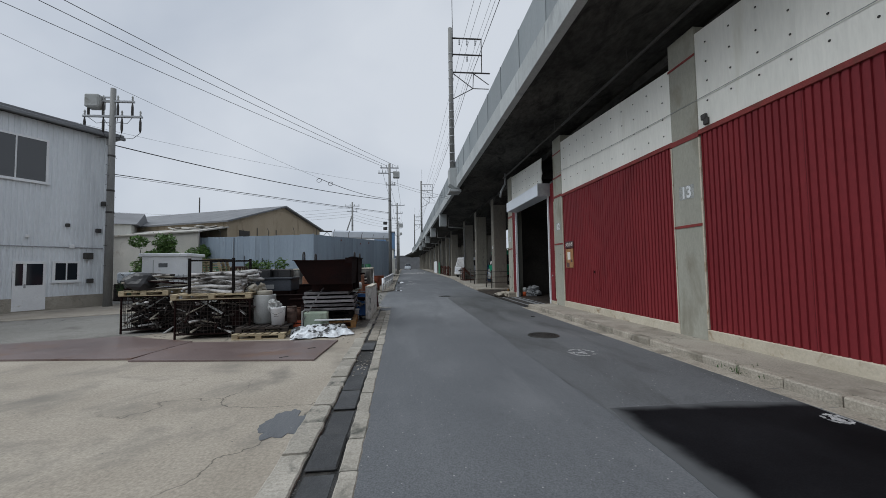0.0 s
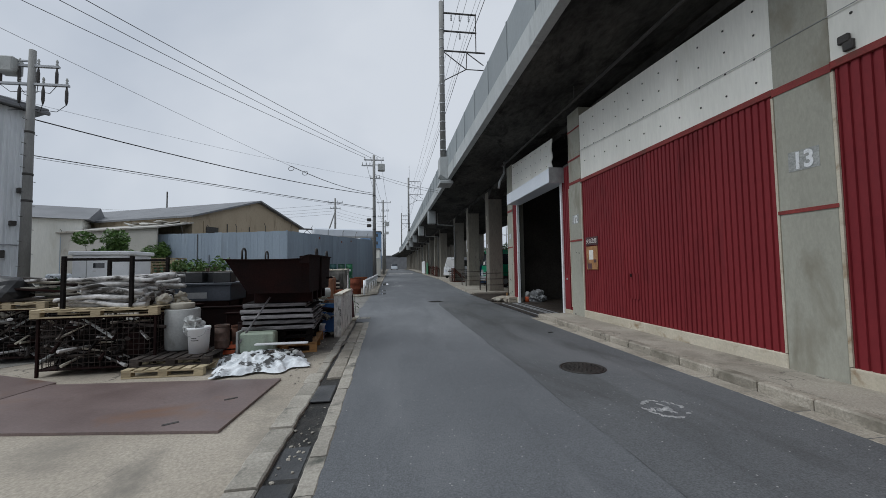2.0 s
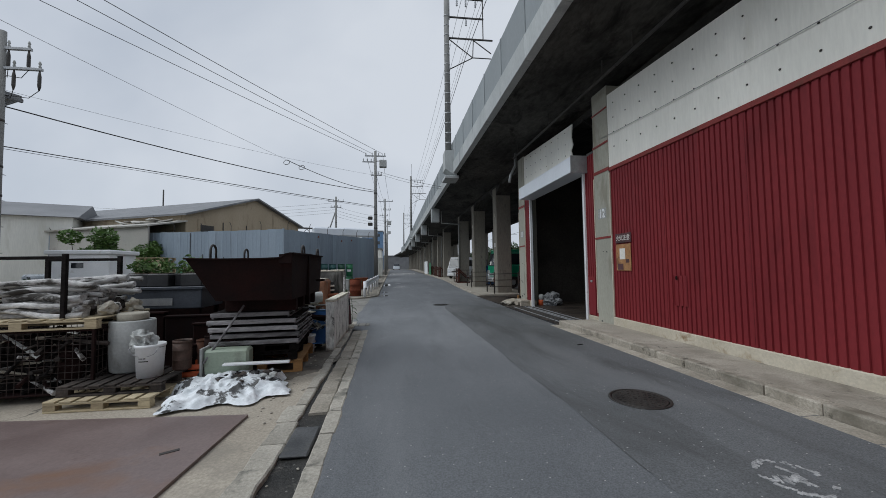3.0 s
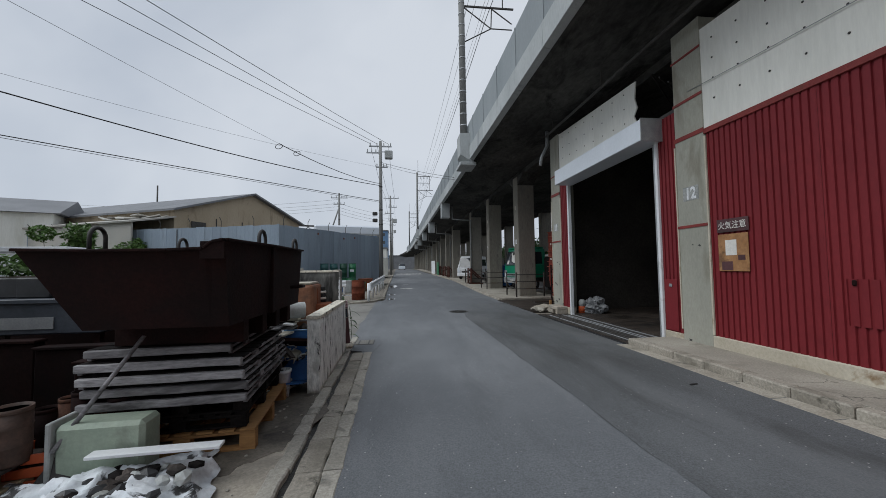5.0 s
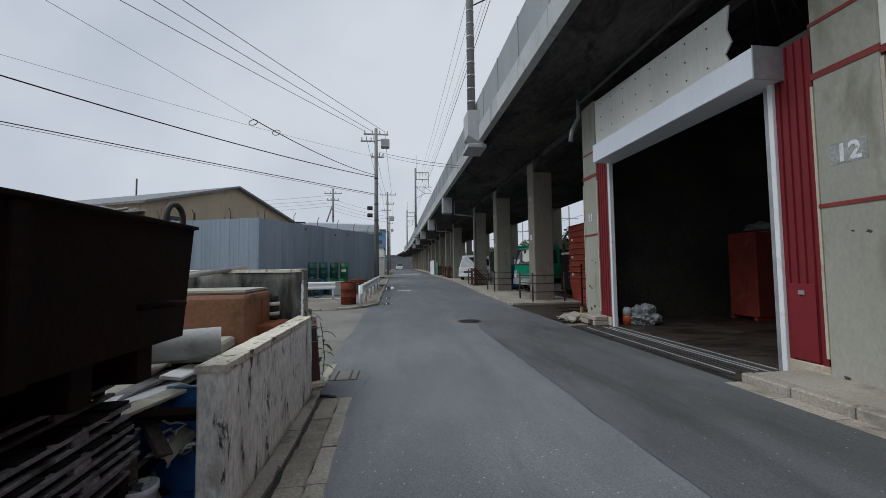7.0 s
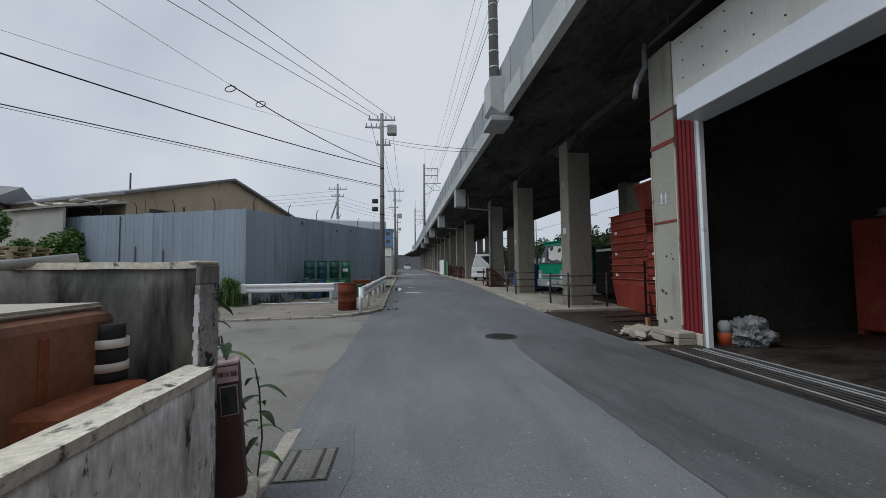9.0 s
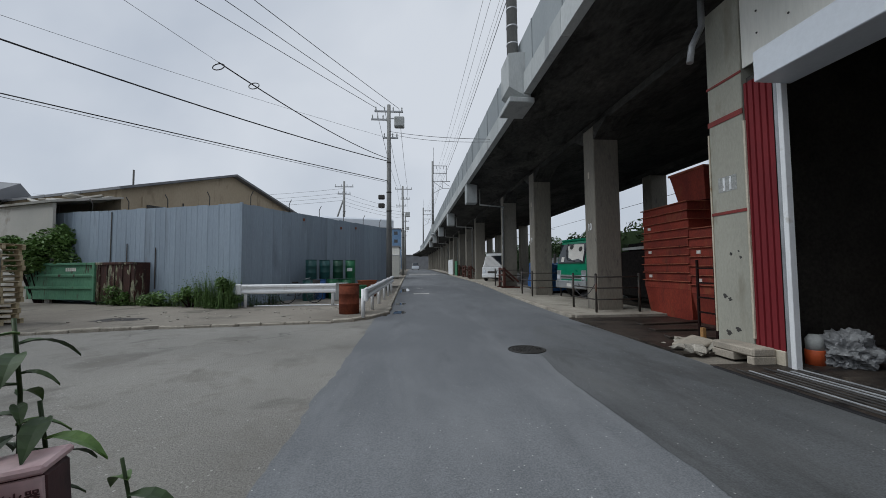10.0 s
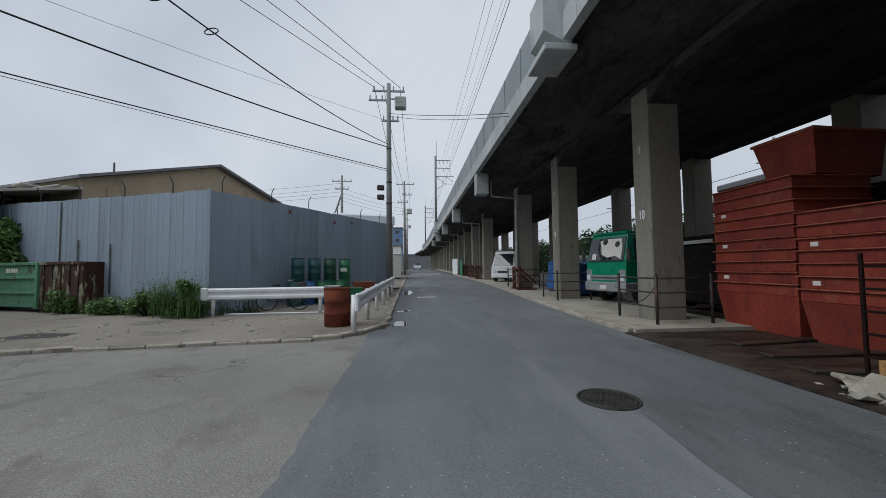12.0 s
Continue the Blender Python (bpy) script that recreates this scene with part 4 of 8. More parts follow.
for i in range(46):
    bm = bmesh.new()
    bmesh.ops.create_icosphere(bm, subdivisions=1, radius=random.uniform(0.02, 0.055))
    for v in bm.verts:
        v.co = Vector((v.co.x * random.uniform(0.8, 1.4), v.co.y * random.uniform(0.8, 1.4), v.co.z * random.uniform(0.4, 0.7)))
    x = random.uniform(-9.5, -1.6)
    solid("stone", bm, CONCRETE_KERB, "small pale stone lying on the verge", "stone", group="stones on the verge", m=pose(x, 23.1 + 0.05 * x + random.uniform(0.0, 2.6) + 0.35, 0.08, 0, 0, random.uniform(0, 180)))

kerb_r = tagged(new("kerb_right"), "pale concrete kerb along the shed pavement", "kerb", kind="structure")
y = -8.0
while y < 12.9:
    ln = 0.6
    bm = block(0, 0.17, 0, ln - 0.012, -0.05, 0.125, 0.02)
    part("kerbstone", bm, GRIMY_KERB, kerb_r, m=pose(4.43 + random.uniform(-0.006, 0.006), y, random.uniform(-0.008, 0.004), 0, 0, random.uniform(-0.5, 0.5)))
    bm = block(-0.24, -0.004, 0, ln - 0.008, -0.05, 0.006, 0.006)
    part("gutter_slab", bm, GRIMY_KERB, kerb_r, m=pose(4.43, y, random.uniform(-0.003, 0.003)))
    y += ln
kerb_f = tagged(new("kerb_viaduct"), "worn kerb edge along the viaduct apron", "kerb", kind="structure")
y = 22.65
while y < 60:
    x = kerb_right(y)
    bm = block(-0.02, 0.14, 0, 0.59, -0.06, 0.11, 0.02)
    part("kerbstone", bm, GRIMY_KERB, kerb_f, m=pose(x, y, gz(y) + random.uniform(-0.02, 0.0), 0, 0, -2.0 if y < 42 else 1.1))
    y += 0.6

kerb_c = tagged(new("kerb_corner"), "rounded street corner kerb of old concrete blocks", "kerb", kind="structure")
CORNER = [(-14.0, 21.2), (-8.8, 21.75), (-6.7, 22.25), (-4.5, 22.45), (-2.6, 22.6), (-1.75, 22.85), (-1.2, 23.35), (-0.85, 24.1), (-0.72, 25.2), (-0.74, 27.0), (-0.76, 31.0), (-0.78, 60.0)]


def along(pts, step):
    out, left = [], 0.0
    for (ax, ay), (bx, by) in zip(pts[:-1], pts[1:]):
        d = math.hypot(bx - ax, by - ay)
        t = left
        while t < d:
            out.append((ax + (bx - ax) * t / d, ay + (by - ay) * t / d, math.degrees(math.atan2(by - ay, bx - ax))))
            t += step
        left = t - d
    return out


for x, y, a in along(CORNER, 0.6):
    bm = block(0, 0.592, 0, 0.15, -0.08, 0.078 + random.uniform(-0.02, 0.008), 0.022)
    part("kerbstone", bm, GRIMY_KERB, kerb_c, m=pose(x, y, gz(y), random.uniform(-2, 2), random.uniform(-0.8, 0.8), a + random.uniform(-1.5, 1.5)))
bm = bmesh.new()
rows = [(x, y) for x, y, a in along(CORNER, 0.6)]
pts = [(-40.0, 20.6)] + [(x - 0.02, y + 0.03) for x, y in rows if y < 25.2]
extrude_poly(bm, pts + [(-0.8, 40.0), (-6.0, 40.0), (-40.0, 45.0)], -0.03, 0.07)
solid("pavement_corner", bm, EARTH, "gravelly grey-brown verge at the street corner", "verge", "structure")
bm = bmesh.new()
ground_strip(bm, lambda y: -4.0, lambda y: -0.79, 38, 140, 4, 0.03)
solid("pavement_left_far", bm, EARTH, "bare verge along the far road", "verge", "structure")

# manhole covers
bm = bmesh.new()
lathe(bm, [(0.30, 0.0), (0.30, 0.008), (0.33, 0.008), (0.335, 0.0)], 32)
frame_me = mesh_of(bm, "ring", IRON)
bm = bmesh.new()
lathe(bm, [(0.292, 0.0), (0.292, 0.006), (0.285, 0.009)], 32)
for r, n in ((0.06, 6), (0.12, 12), (0.18, 18), (0.24, 24)):
    for i in range(n):
        a = 2 * math.pi * i / n
        box(bm, -0.017, 0.017, -0.012, 0.012, 0.008, 0.015, pose(r * math.cos(a), r * math.sin(a), 0, 0, 0, math.degrees(a)))
cover_me = mesh_of(bm, "cover", IRON)
for x, y in ((2.95, 7.72), (2.06, 18.93)):
    mh = thing("manhole_cover", "round dark cast-iron manhole cover set in the asphalt", "manhole cover", (x, y, 0.004), group="manhole covers")
    part("ring", frame_me, None, mh)
    part("cover", cover_me, None, mh)
ROAD_CHALK = surface("worn_chalk", (0.17, 0.175, 0.18), (0.50, 0.50, 0.50), 0.8, scale=14, fine=60, grain=0.4, bump=0.1)
# chalk-like road marks
for k, (x, y, r) in enumerate(((3.0, 6.1, 0.2), (4.05, 3.15, 0.09))):
    bm = bmesh.new()
    for i in range(60):
        a = 2 * math.pi * i / 60
        if noise.noise(Vector((math.cos(a) * 1.3, math.sin(a) * 1.3, k + 2.0))) < -0.22:
            continue
        w = random.uniform(0.006, 0.02)
        d = r * random.gauss(1.0, 0.06)
        box(bm, -w, w, -r * 0.07, r * 0.07, 0.0, 0.004 + 0.00003 * i, pose(x + d * math.cos(a), y + 1.15 * d * math.sin(a), 0.004, 0, 0, math.degrees(a) + random.uniform(-12, 12)))
    for i in range(16):
        w = random.uniform(0.006, 0.016)
        box(bm, -w, w, -0.03, 0.04, 0.0, 0.006 + 0.00004 * i, pose(x + random.gauss(0, 0.35) * r, y + random.gauss(0, 0.3) * r, 0.004, 0, 0, random.uniform(-40, 40)))
    solid("road_mark", bm, ROAD_CHALK, "faded white sprayed circle on the asphalt", "road mark", "structure")
bm = bmesh.new()
ground_strip(bm, lambda y: 0.1, lambda y: 0.95, 32.1, 32.35, 0.3, 0.006)
ground_strip(bm, lambda y: 0.3, lambda y: 0.75, 36.3, 36.5, 0.3, 0.006)
for y in (62, 64, 66):
    ground_strip(bm, lambda y: -0.4, lambda y: 3.6, y, y + 0.5, 0.5, 0.006)
solid("road_mark_far", bm, LABEL_WHITE, "worn white stop lines across the road", "road mark", "structure")
for pts in ([(-0.62, 24.35), (-0.3, 24.3), (-0.17, 24.65), (-0.22, 25.1), (-0.55, 25.15)], [(-0.62, 27.2), (-0.28, 27.25), (-0.16, 27.6), (-0.3, 27.85), (-0.64, 27.8)], [(-0.66, 33.2), (-0.3, 33.4), (-0.1, 34.6), (-0.25, 36.2), (-0.66, 35.4)]):
    bm = bmesh.new()
    bm.faces.new([bm.verts.new((x, y, gz(y) + 0.006)) for x, y in pts])
    solid("puddle", bm, PUDDLE, "shallow puddle mirroring the pale sky", "puddle", group="puddles", kind="structure")
bm = bmesh.new()
ring = []
for i in range(60):
    q = 2 * math.pi * i / 60
    rr = 0.24 * (1 + 0.55 * noise.noise(Vector((math.cos(q) * 1.6, math.sin(q) * 1.6, 2))) + 0.35 * noise.noise(Vector((math.cos(q) * 5, math.sin(q) * 5, 5))))
    ring.append((-1.16 + rr * 0.95 * math.cos(q), 3.8 + rr * 1.2 * math.sin(q)))
extrude_poly(bm, ring, -0.004, 0.003)
solid("pavement_asphalt_patch", bm, ASPHALT, "ragged asphalt patch in the concrete yard", "patch", "structure")
# grooved apron before the open shed
apron = tagged(new("apron"), "dark oily grooved apron at the shed opening", "apron", kind="structure")
part("slab", block(4.40, 5.5, 13.0, 17.6, -0.05, 0.012), MUD_AND_SHADE, apron)
for i in range(9):
    part("groove_bar", block(4.52 + 0.105 * i, 4.545 + 0.105 * i, 13.2 + 0.06 * (i % 3), 17.3 - 0.09 * (i % 4), 0.012, 0.03, 0.004), GALV if i in (1, 5, 6, 8) else DARK_METAL, apron)
part("ramp_edge", block(4.35, 4.42, 13.0, 17.5, -0.05, 0.02, 0.01), ASPHALT_WET, apron)
# rubble at the foot of pier 11
for i in range(26):
    s = random.uniform(0.04, 0.20) if i < 9 else random.uniform(0.015, 0.05)
    bm = bmesh.new()
    bmesh.ops.create_icosphere(bm, subdivisions=1, radius=s)
    for v in bm.verts:
        v.co = Vector((v.co.x * random.uniform(0.8, 1.5), v.co.y * random.uniform(0.8, 1.3), v.co.z * random.uniform(0.25, 0.5)))
    solid("rubble_piece", bm, CONCRETE_KERB, "broken piece of pale concrete", "rubble", group="rubble by the pier",
          m=pose(4.95 + random.uniform(-0.35, 0.4), 18.35 + random.uniform(-0.4, 0.75), s * 0.3 + 0.02, random.uniform(-15, 15), random.uniform(-15, 15), random.uniform(0, 180)))
step = thing("kerb_block", "hollow pale concrete kerb block beside the shutter rail", "concrete block", (5.0, 17.5, 0))
part("top", block(0, 0.36, 0, 0.75, 0.12, 0.24, 0.02), CONCRETE_YARD, step)
part("side", block(0, 0.36, 0.35, 0.75, 0, 0.12, 0.01), CONCRETE_YARD, step)
part("side", block(0, 0.36, 0, 0.12, 0, 0.12, 0.01), CONCRETE_YARD, step)


# ---- details on the shed wall ----
sign = thing("warning_sign", "rust-brown fire warning board above a faded orange poster", "sign", (WX - 0.012, 11.55, 0))
part("board", block(-0.012, 0, -0.30, 0.27, 2.06, 2.28, 0.003), BROWN_BOX, sign, "dark brown board with white lettering")
writing("lettering", "火気注意", 0.135, LABEL_WHITE, sign, pose(-0.016, -0.015, 2.165, 90, 0, -90), "white painted lettering", 0.95)
part("poster", block(-0.01, 0, -0.28, 0.26, 1.42, 2.03, 0.003), POSTER, sign, "faded orange poster")
part("poster_light", block(-0.014, -0.01, -0.08, 0.12, 1.68, 1.93), LABEL_WHITE, sign, "bleached white patch")
part("poster_dark", block(-0.014, -0.01, 0.0, 0.2, 1.44, 1.58), BROWN_BOX, sign, "dark printed patch")
part("poster_dark", block(-0.014, -0.01, -0.22, -0.1, 1.6, 1.68), BROWN_BOX, sign, "dark printed patch")
hatch = thing("wall_hatch", "small dented red steel hatch in the corrugated wall", "hatch", (WX - 0.006, 9.9, 0))
part("door", corrugated(-0.16, 0.152, 0.78, 1.34, x=-0.006), RED_SHEET, hatch)
part("knob", block(-0.03, -0.008, 0.04, 0.09, 1.26, 1.33, 0.01), RUST, hatch)
sdoor = thing("shed_side_door", "narrow rusty red steel door beside the shutter", "door", (WX - 0.006, 12.95, 0))
part("leaf", block(-0.01, 0, -0.16, 0.16, 0.24, 1.25, 0.006), RED_SHEET, sdoor)
part("handle", block(-0.03, -0.01, -0.04, 0.04, 1.1, 1.16, 0.008), GALV, sdoor)
clamp = thing("broken_bracket", "small black broken bracket on the white boards", "bracket", (WX, 5.9, 3.96))
part("arm", block(-0.05, 0, -0.05, 0.05, 0, 0.12, 0.01), DARK_METAL, clamp)
part("hook", block(-0.06, -0.01, -0.02, 0.09, 0.1, 0.2, 0.01), DARK_METAL, clamp)


def sagging(a, b, sag, n=14):
    a, b = Vector(a), Vector(b)
    return [a.lerp(b, i / n) - Vector((0, 0, sag * 4 * (i / n) * (1 - i / n))) for i in range(n + 1)]


def cable(name, label, a, b, sag, r, mat=None, group="overhead cables", n=14):
    bm = bmesh.new()
    path_tube(bm, sagging(a, b, sag, n), r, 5)
    return solid(name, bm, mat or CABLE, label, "cable", group=group)


cable("wall_wire", "thin wire slung across the white boards", (WX - 0.02, 1.0, 4.45), (WX - 0.03, 12.3, 4.75), 0.10, 0.006, GALV, "wall wires")
bm = bmesh.new()
path_tube(bm, [(5.25, 18.45, 6.36), (5.22, 18.42, 5.75), (5.0, 18.4, 5.35), (4.95, 18.4, 5.05)], 0.055, 10)
solid("drain_pipe", bm, GALV, "bent grey plastic drainpipe under the viaduct edge", "pipe")
pipe2 = thing("soffit_pipe", "long thin pipe hung below the viaduct edge", "pipe", (5.0, 0, 5.93))
for y0 in range(-10, 18, 7):
    bm = bmesh.new()
    tube(bm, (0, y0, 0), (0, y0 + 6.98, 0), 0.035, 0.035, 8)
    part("pipe_length", bm, DARK_METAL, pipe2)
    for dy in (0.5, 3.5, 6.4):
        part("hanger", block(-0.01, 0.01, y0 + dy, y0 + dy + 0.03, 0.0, 0.42), DARK_METAL, pipe2)
# items inside the open shed
SACK = surface("grey_sack", (0.16, 0.165, 0.17), (0.26, 0.265, 0.27), 0.5, scale=4, fine=18, grain=0.3, bump=0.5)
bag = bmesh.new()
bmesh.ops.create_icosphere(bag, subdivisions=5, radius=0.27)
for v in bag.verts:
    n1 = 0.3 - 0.75 * abs(noise.noise(v.co * 5.0)) - 0.45 * abs(noise.noise(v.co * 13.0)) - 0.12 * abs(noise.noise(v.co * 30.0))
    v.co = Vector((v.co.x * 1.25, v.co.y * 1.1, max(v.co.z, -0.2))) * (1 + n1)
solid("plastic_sack", bag, SACK, "crumpled grey-white plastic sack on the shed floor", "sack", m=pose(6.15, 17.2, 0.24))
cone = thing("fire_bucket", "red and white container inside the shed door", "container", (5.75, 17.3, 0.05))
bm = bmesh.new()
lathe(bm, [(0.11, 0), (0.11, 0.2), (0.105, 0.21)], 16)
part("base", bm, ORANGE_RED, cone)
bm = bmesh.new()
lathe(bm, [(0.10, 0.21), (0.10, 0.36), (0.06, 0.42)], 16)
part("top", bm, POT_GREY, cone)
for i, (x, y, w, h, m) in enumerate(((9.8, 17.4, 1.3, 2.3, SKIP_RED), (11.0, 13.4, 1.6, 2.0, RUST), (7.3, 13.5, 1.1, 1.35, SKIP_RED), (12.5, 15.6, 1.5, 1.3, DEBRIS))):
    c = thing("storage_crate", "dark loaded crate deep inside the shed", "crate", (x, y, 0.05), group="shed crates")
    part("body", block(-w / 2, w / 2, -0.4, 0.4, 0.08, h, 0.03), m, c)
    part("skid", block(-w / 2, w / 2, -0.38, -0.28, 0, 0.08), m, c)
    part("skid", block(-w / 2, w / 2, 0.28, 0.38, 0, 0.08), m, c)
sk2 = bmesh.new()
bmesh.ops.create_icosphere(sk2, subdivisions=3, radius=0.3)
for v in sk2.verts:
    v.co = Vector((v.co.x * 1.3, v.co.y, max(v.co.z, -0.12) * 0.6)) * (1 + 0.35 * noise.noise(v.co * 7))
solid("plastic_sack", sk2, SACK, "grey plastic sack lying on a red crate", "sack", m=pose(9.8, 17.4, 2.46))
slab1 = block(-0.3, 0.3, -0.2, 0.2, -0.03, 0.03, 0.015)
solid("broken_slab", slab1, CONCRETE_YARD, "broken pale concrete slab at the pier foot", "slab", m=pose(4.92, 18.55, 0.12, 6, -9, 20))
slab2 = block(-0.22, 0.22, -0.16, 0.16, -0.03, 0.03, 0.015)
solid("broken_slab", slab2, CONCRETE_YARD, "broken pale concrete slab at the pier foot", "slab", m=pose(5.1, 18.9, 0.1, -6, 6, -35))
for y, z, s in ((18.05, 1.7, 0.02), (18.2, 1.66, 0.035), (18.02, 1.6, 0.03), (18.35, 0.95, 0.05), (18.25, 0.9, 0.04), (18.12, 0.42, 0.05), (18.3, 0.34, 0.06), (12.35, 1.9, 0.02), (12.2, 1.88, 0.03), (12.5, 0.12, 0.05)):
    bm = bmesh.new()
    bmesh.ops.create_icosphere(bm, subdivisions=3, radius=s * 0.6)
    for v in bm.verts:
        v.co = Vector((v.co.x * 0.08, v.co.y * 1.2, v.co.z)) * (1 + 1.3 * noise.noise(v.co * 55 + Vector((y, z, 0))))
    solid("concrete_spall", bm, DARK_METAL, "dark chipped hole in the pier face", "chip", group="pier chips", kind="structure", m=pose(WX - 0.021, y, z))
for i in range(5):
    bm = bmesh.new()
    tube(bm, (5.6, 12.55 + 0.25 * i, 4.9 + 0.22 * i), (7.6, 13.2 + 0.5 * i, 5.6), 0.02, 0.02, 6)
    solid("loose_rod", bm, DARK_METAL, "thin rod hanging in the dark gap above the shutter", "rod", group="loose rods")


# ---- brackets and masts on the viaduct ----
def mast(y):
    x = bend(y)
    br = thing("mast_bracket", "concrete bracket carrying a railway mast on the viaduct edge", "bracket", (3.0 + x, y, 0), group="mast brackets")
    bm = bmesh.new()
    vs = [bm.verts.new(p) for p in ((-0.12, -0.45, 6.75), (0.5, -0.55, 6.35), (0.5, 0.55, 6.35), (-0.12, 0.45, 6.75), (-0.12, -0.45, 7.75), (0.34, -0.55, 7.75), (0.34, 0.55, 7.75), (-0.12, 0.45, 7.75))]
    for f in ((3, 2, 1, 0), (4, 5, 6, 7), (0, 1, 5, 4), (1, 2, 6, 5), (2, 3, 7, 6), (3, 0, 4, 7)):
        bm.faces.new([vs[i] for i in f])
    part("body", bm, CONCRETE_EDGE, br)
    part("foot", block(-0.16, 0.6, -0.6, 0.6, 6.22, 6.38, 0.02), CONCRETE_EDGE, br)
    ms = thing("railway_mast", "concrete railway mast with steel arms and insulators", "mast", (3.13 + x, y, 7.75), group="railway masts")
    bm = bmesh.new()
    tube(bm, (0, 0, 0), (0, 0, 9.4), 0.17, 0.13, 16)
    part("shaft", bm, POLE_CONC, ms)
    for z in [0.5 + 0.55 * i for i in range(14)]:
        bm = bmesh.new()
        r = 0.18 - 0.004 * z
        lathe(bm, [(r, z), (r, z + 0.05)], 14)
        part("collar", bm, GALV, ms)
    for z, ln in ((8.75, 2.1), (7.65, 2.1), (6.45, 2.6)):
        bm = bmesh.new()
        box(bm, 0.1, ln, -0.035, 0.035, z - 0.035, z + 0.035)
        part("arm", bm, DARK_METAL, ms)
    bm = bmesh.new()
    tube(bm, (2.06, 0, 6.45), (2.06, 0, 8.75), 0.03, 0.03, 6)
    part("hanger", bm, DARK_METAL, ms)
    for a, b in (((0.1, 0, 6.4), (1.45, 0, 5.4)), ((0.1, 0, 4.65), (1.45, 0, 5.4)), ((1.4, 0, 5.4), (2.5, 0, 5.4)), ((1.45, 0, 5.4), (1.5, 0, 6.4)), ((1.5, 0, 6.4), (2.5, 0, 5.7))):
        bm = bmesh.new()
        tube(bm, a, b, 0.028, 0.028, 6)
        part("brace", bm, DARK_METAL, ms)
    for xx, z in ((0.6, 8.7), (1.1, 8.7), (1.65, 8.7), (1.1, 7.6)):
        bm = bmesh.new()
        lathe(bm, [(0.02, -0.4), (0.06, -0.36), (0.03, -0.3), (0.065, -0.24), (0.03, -0.18), (0.06, -0.12), (0.02, 0.0)], 8, (xx, 0, z))
        part("insulator", bm, GALV, ms)
    bm = bmesh.new()
    tube(bm, (0.16, 0, 7.5), (0.16, 0, 11.5), 0.022, 0.022, 6)
    part("rod", bm, DARK_METAL, ms)


for y in (23.2, 66.0, 108.0):
    mast(y)
for xx, z, r in ((3.9, 16.1, 0.010), (4.3, 16.1, 0.010), (4.8, 16.1, 0.008), (4.25, 13.4, 0.016), (4.5, 14.6, 0.009)):
    for ya, yb in ((-20.0, 23.2), (23.2, 66.0), (66.0, 108.0)):
        cable("railway_wire", "railway feeder wire above the viaduct", (xx, ya, z), (xx, yb, z), 0.5, r, None, "railway wires")
for y in (34.6, 46.5, 58.0, 70.0, 82.0):
    db = thing("drain_box", "grey concrete drain box under the viaduct edge", "drain box", (3.45 + bend(y), y, 0), group="drain boxes")
    part("body", block(-0.12, 0.55, -0.35, 0.35, 5.35, 6.55, 0.03), CONCRETE_EDGE, db)
    bm = bmesh.new()
    path_tube(bm, [(0.75, 0, 6.3), (0.75, 0, 5.3), (2.3, 0.2, 5.22), (2.35, 0.7, 5.1), (2.35, 0.72, gz(y) + 0.1)], 0.055, 8)
    part("downpipe", bm, POT_GREY, db, "pale grey downpipe")


# ---- helpers for things ----
def leaf_cloud(bm, centre, radii, n, size, droop=0.3):
    for i in range(n):
        while True:
            p = Vector((random.uniform(-1, 1), random.uniform(-1, 1), random.uniform(-1, 1)))
            if 0.25 < p.length < 1 and noise.noise(p * 2.2 + Vector(centre)) > -0.18:
                break
        c = Vector((centre[0] + p.x * radii[0], centre[1] + p.y * radii[1], centre[2] + p.z * radii[2]))
        s = size * random.uniform(0.6, 1.4)
        m = Matrix.Translation(c) @ Euler((random.uniform(-1.2, 1.2), random.uniform(-1.2, 1.2), random.uniform(0, 6.28))).to_matrix().to_4x4()
        vs = [bm.verts.new(m @ Vector(q)) for q in ((0, -s, 0), (0.42 * s, 0, -droop * s * 0.3), (0, s, -droop * s), (-0.42 * s, 0, -droop * s * 0.3))]
        bm.faces.new((vs[0], vs[1], vs[2]))
        bm.faces.new((vs[0], vs[2], vs[3]))


def bush(name, label, at, clumps, leaf, mat, n, category="bush"):
    t = thing(name, label, category, at)
    bm = bmesh.new()
    for cx, cy, cz, r in clumps:
        tube(bm, (cx * 0.2, cy * 0.2, 0), (cx, cy, cz), 0.03, 0.01, 5)
    part("stem", bm, RUST, t, "thin brown stems")
    for cx, cy, cz, r in clumps:
        bm = bmesh.new()
        leaf_cloud(bm, (cx, cy, cz), (r, r, r * 0.8), n, leaf)
        part("foliage", bm, mat, t)
    return t


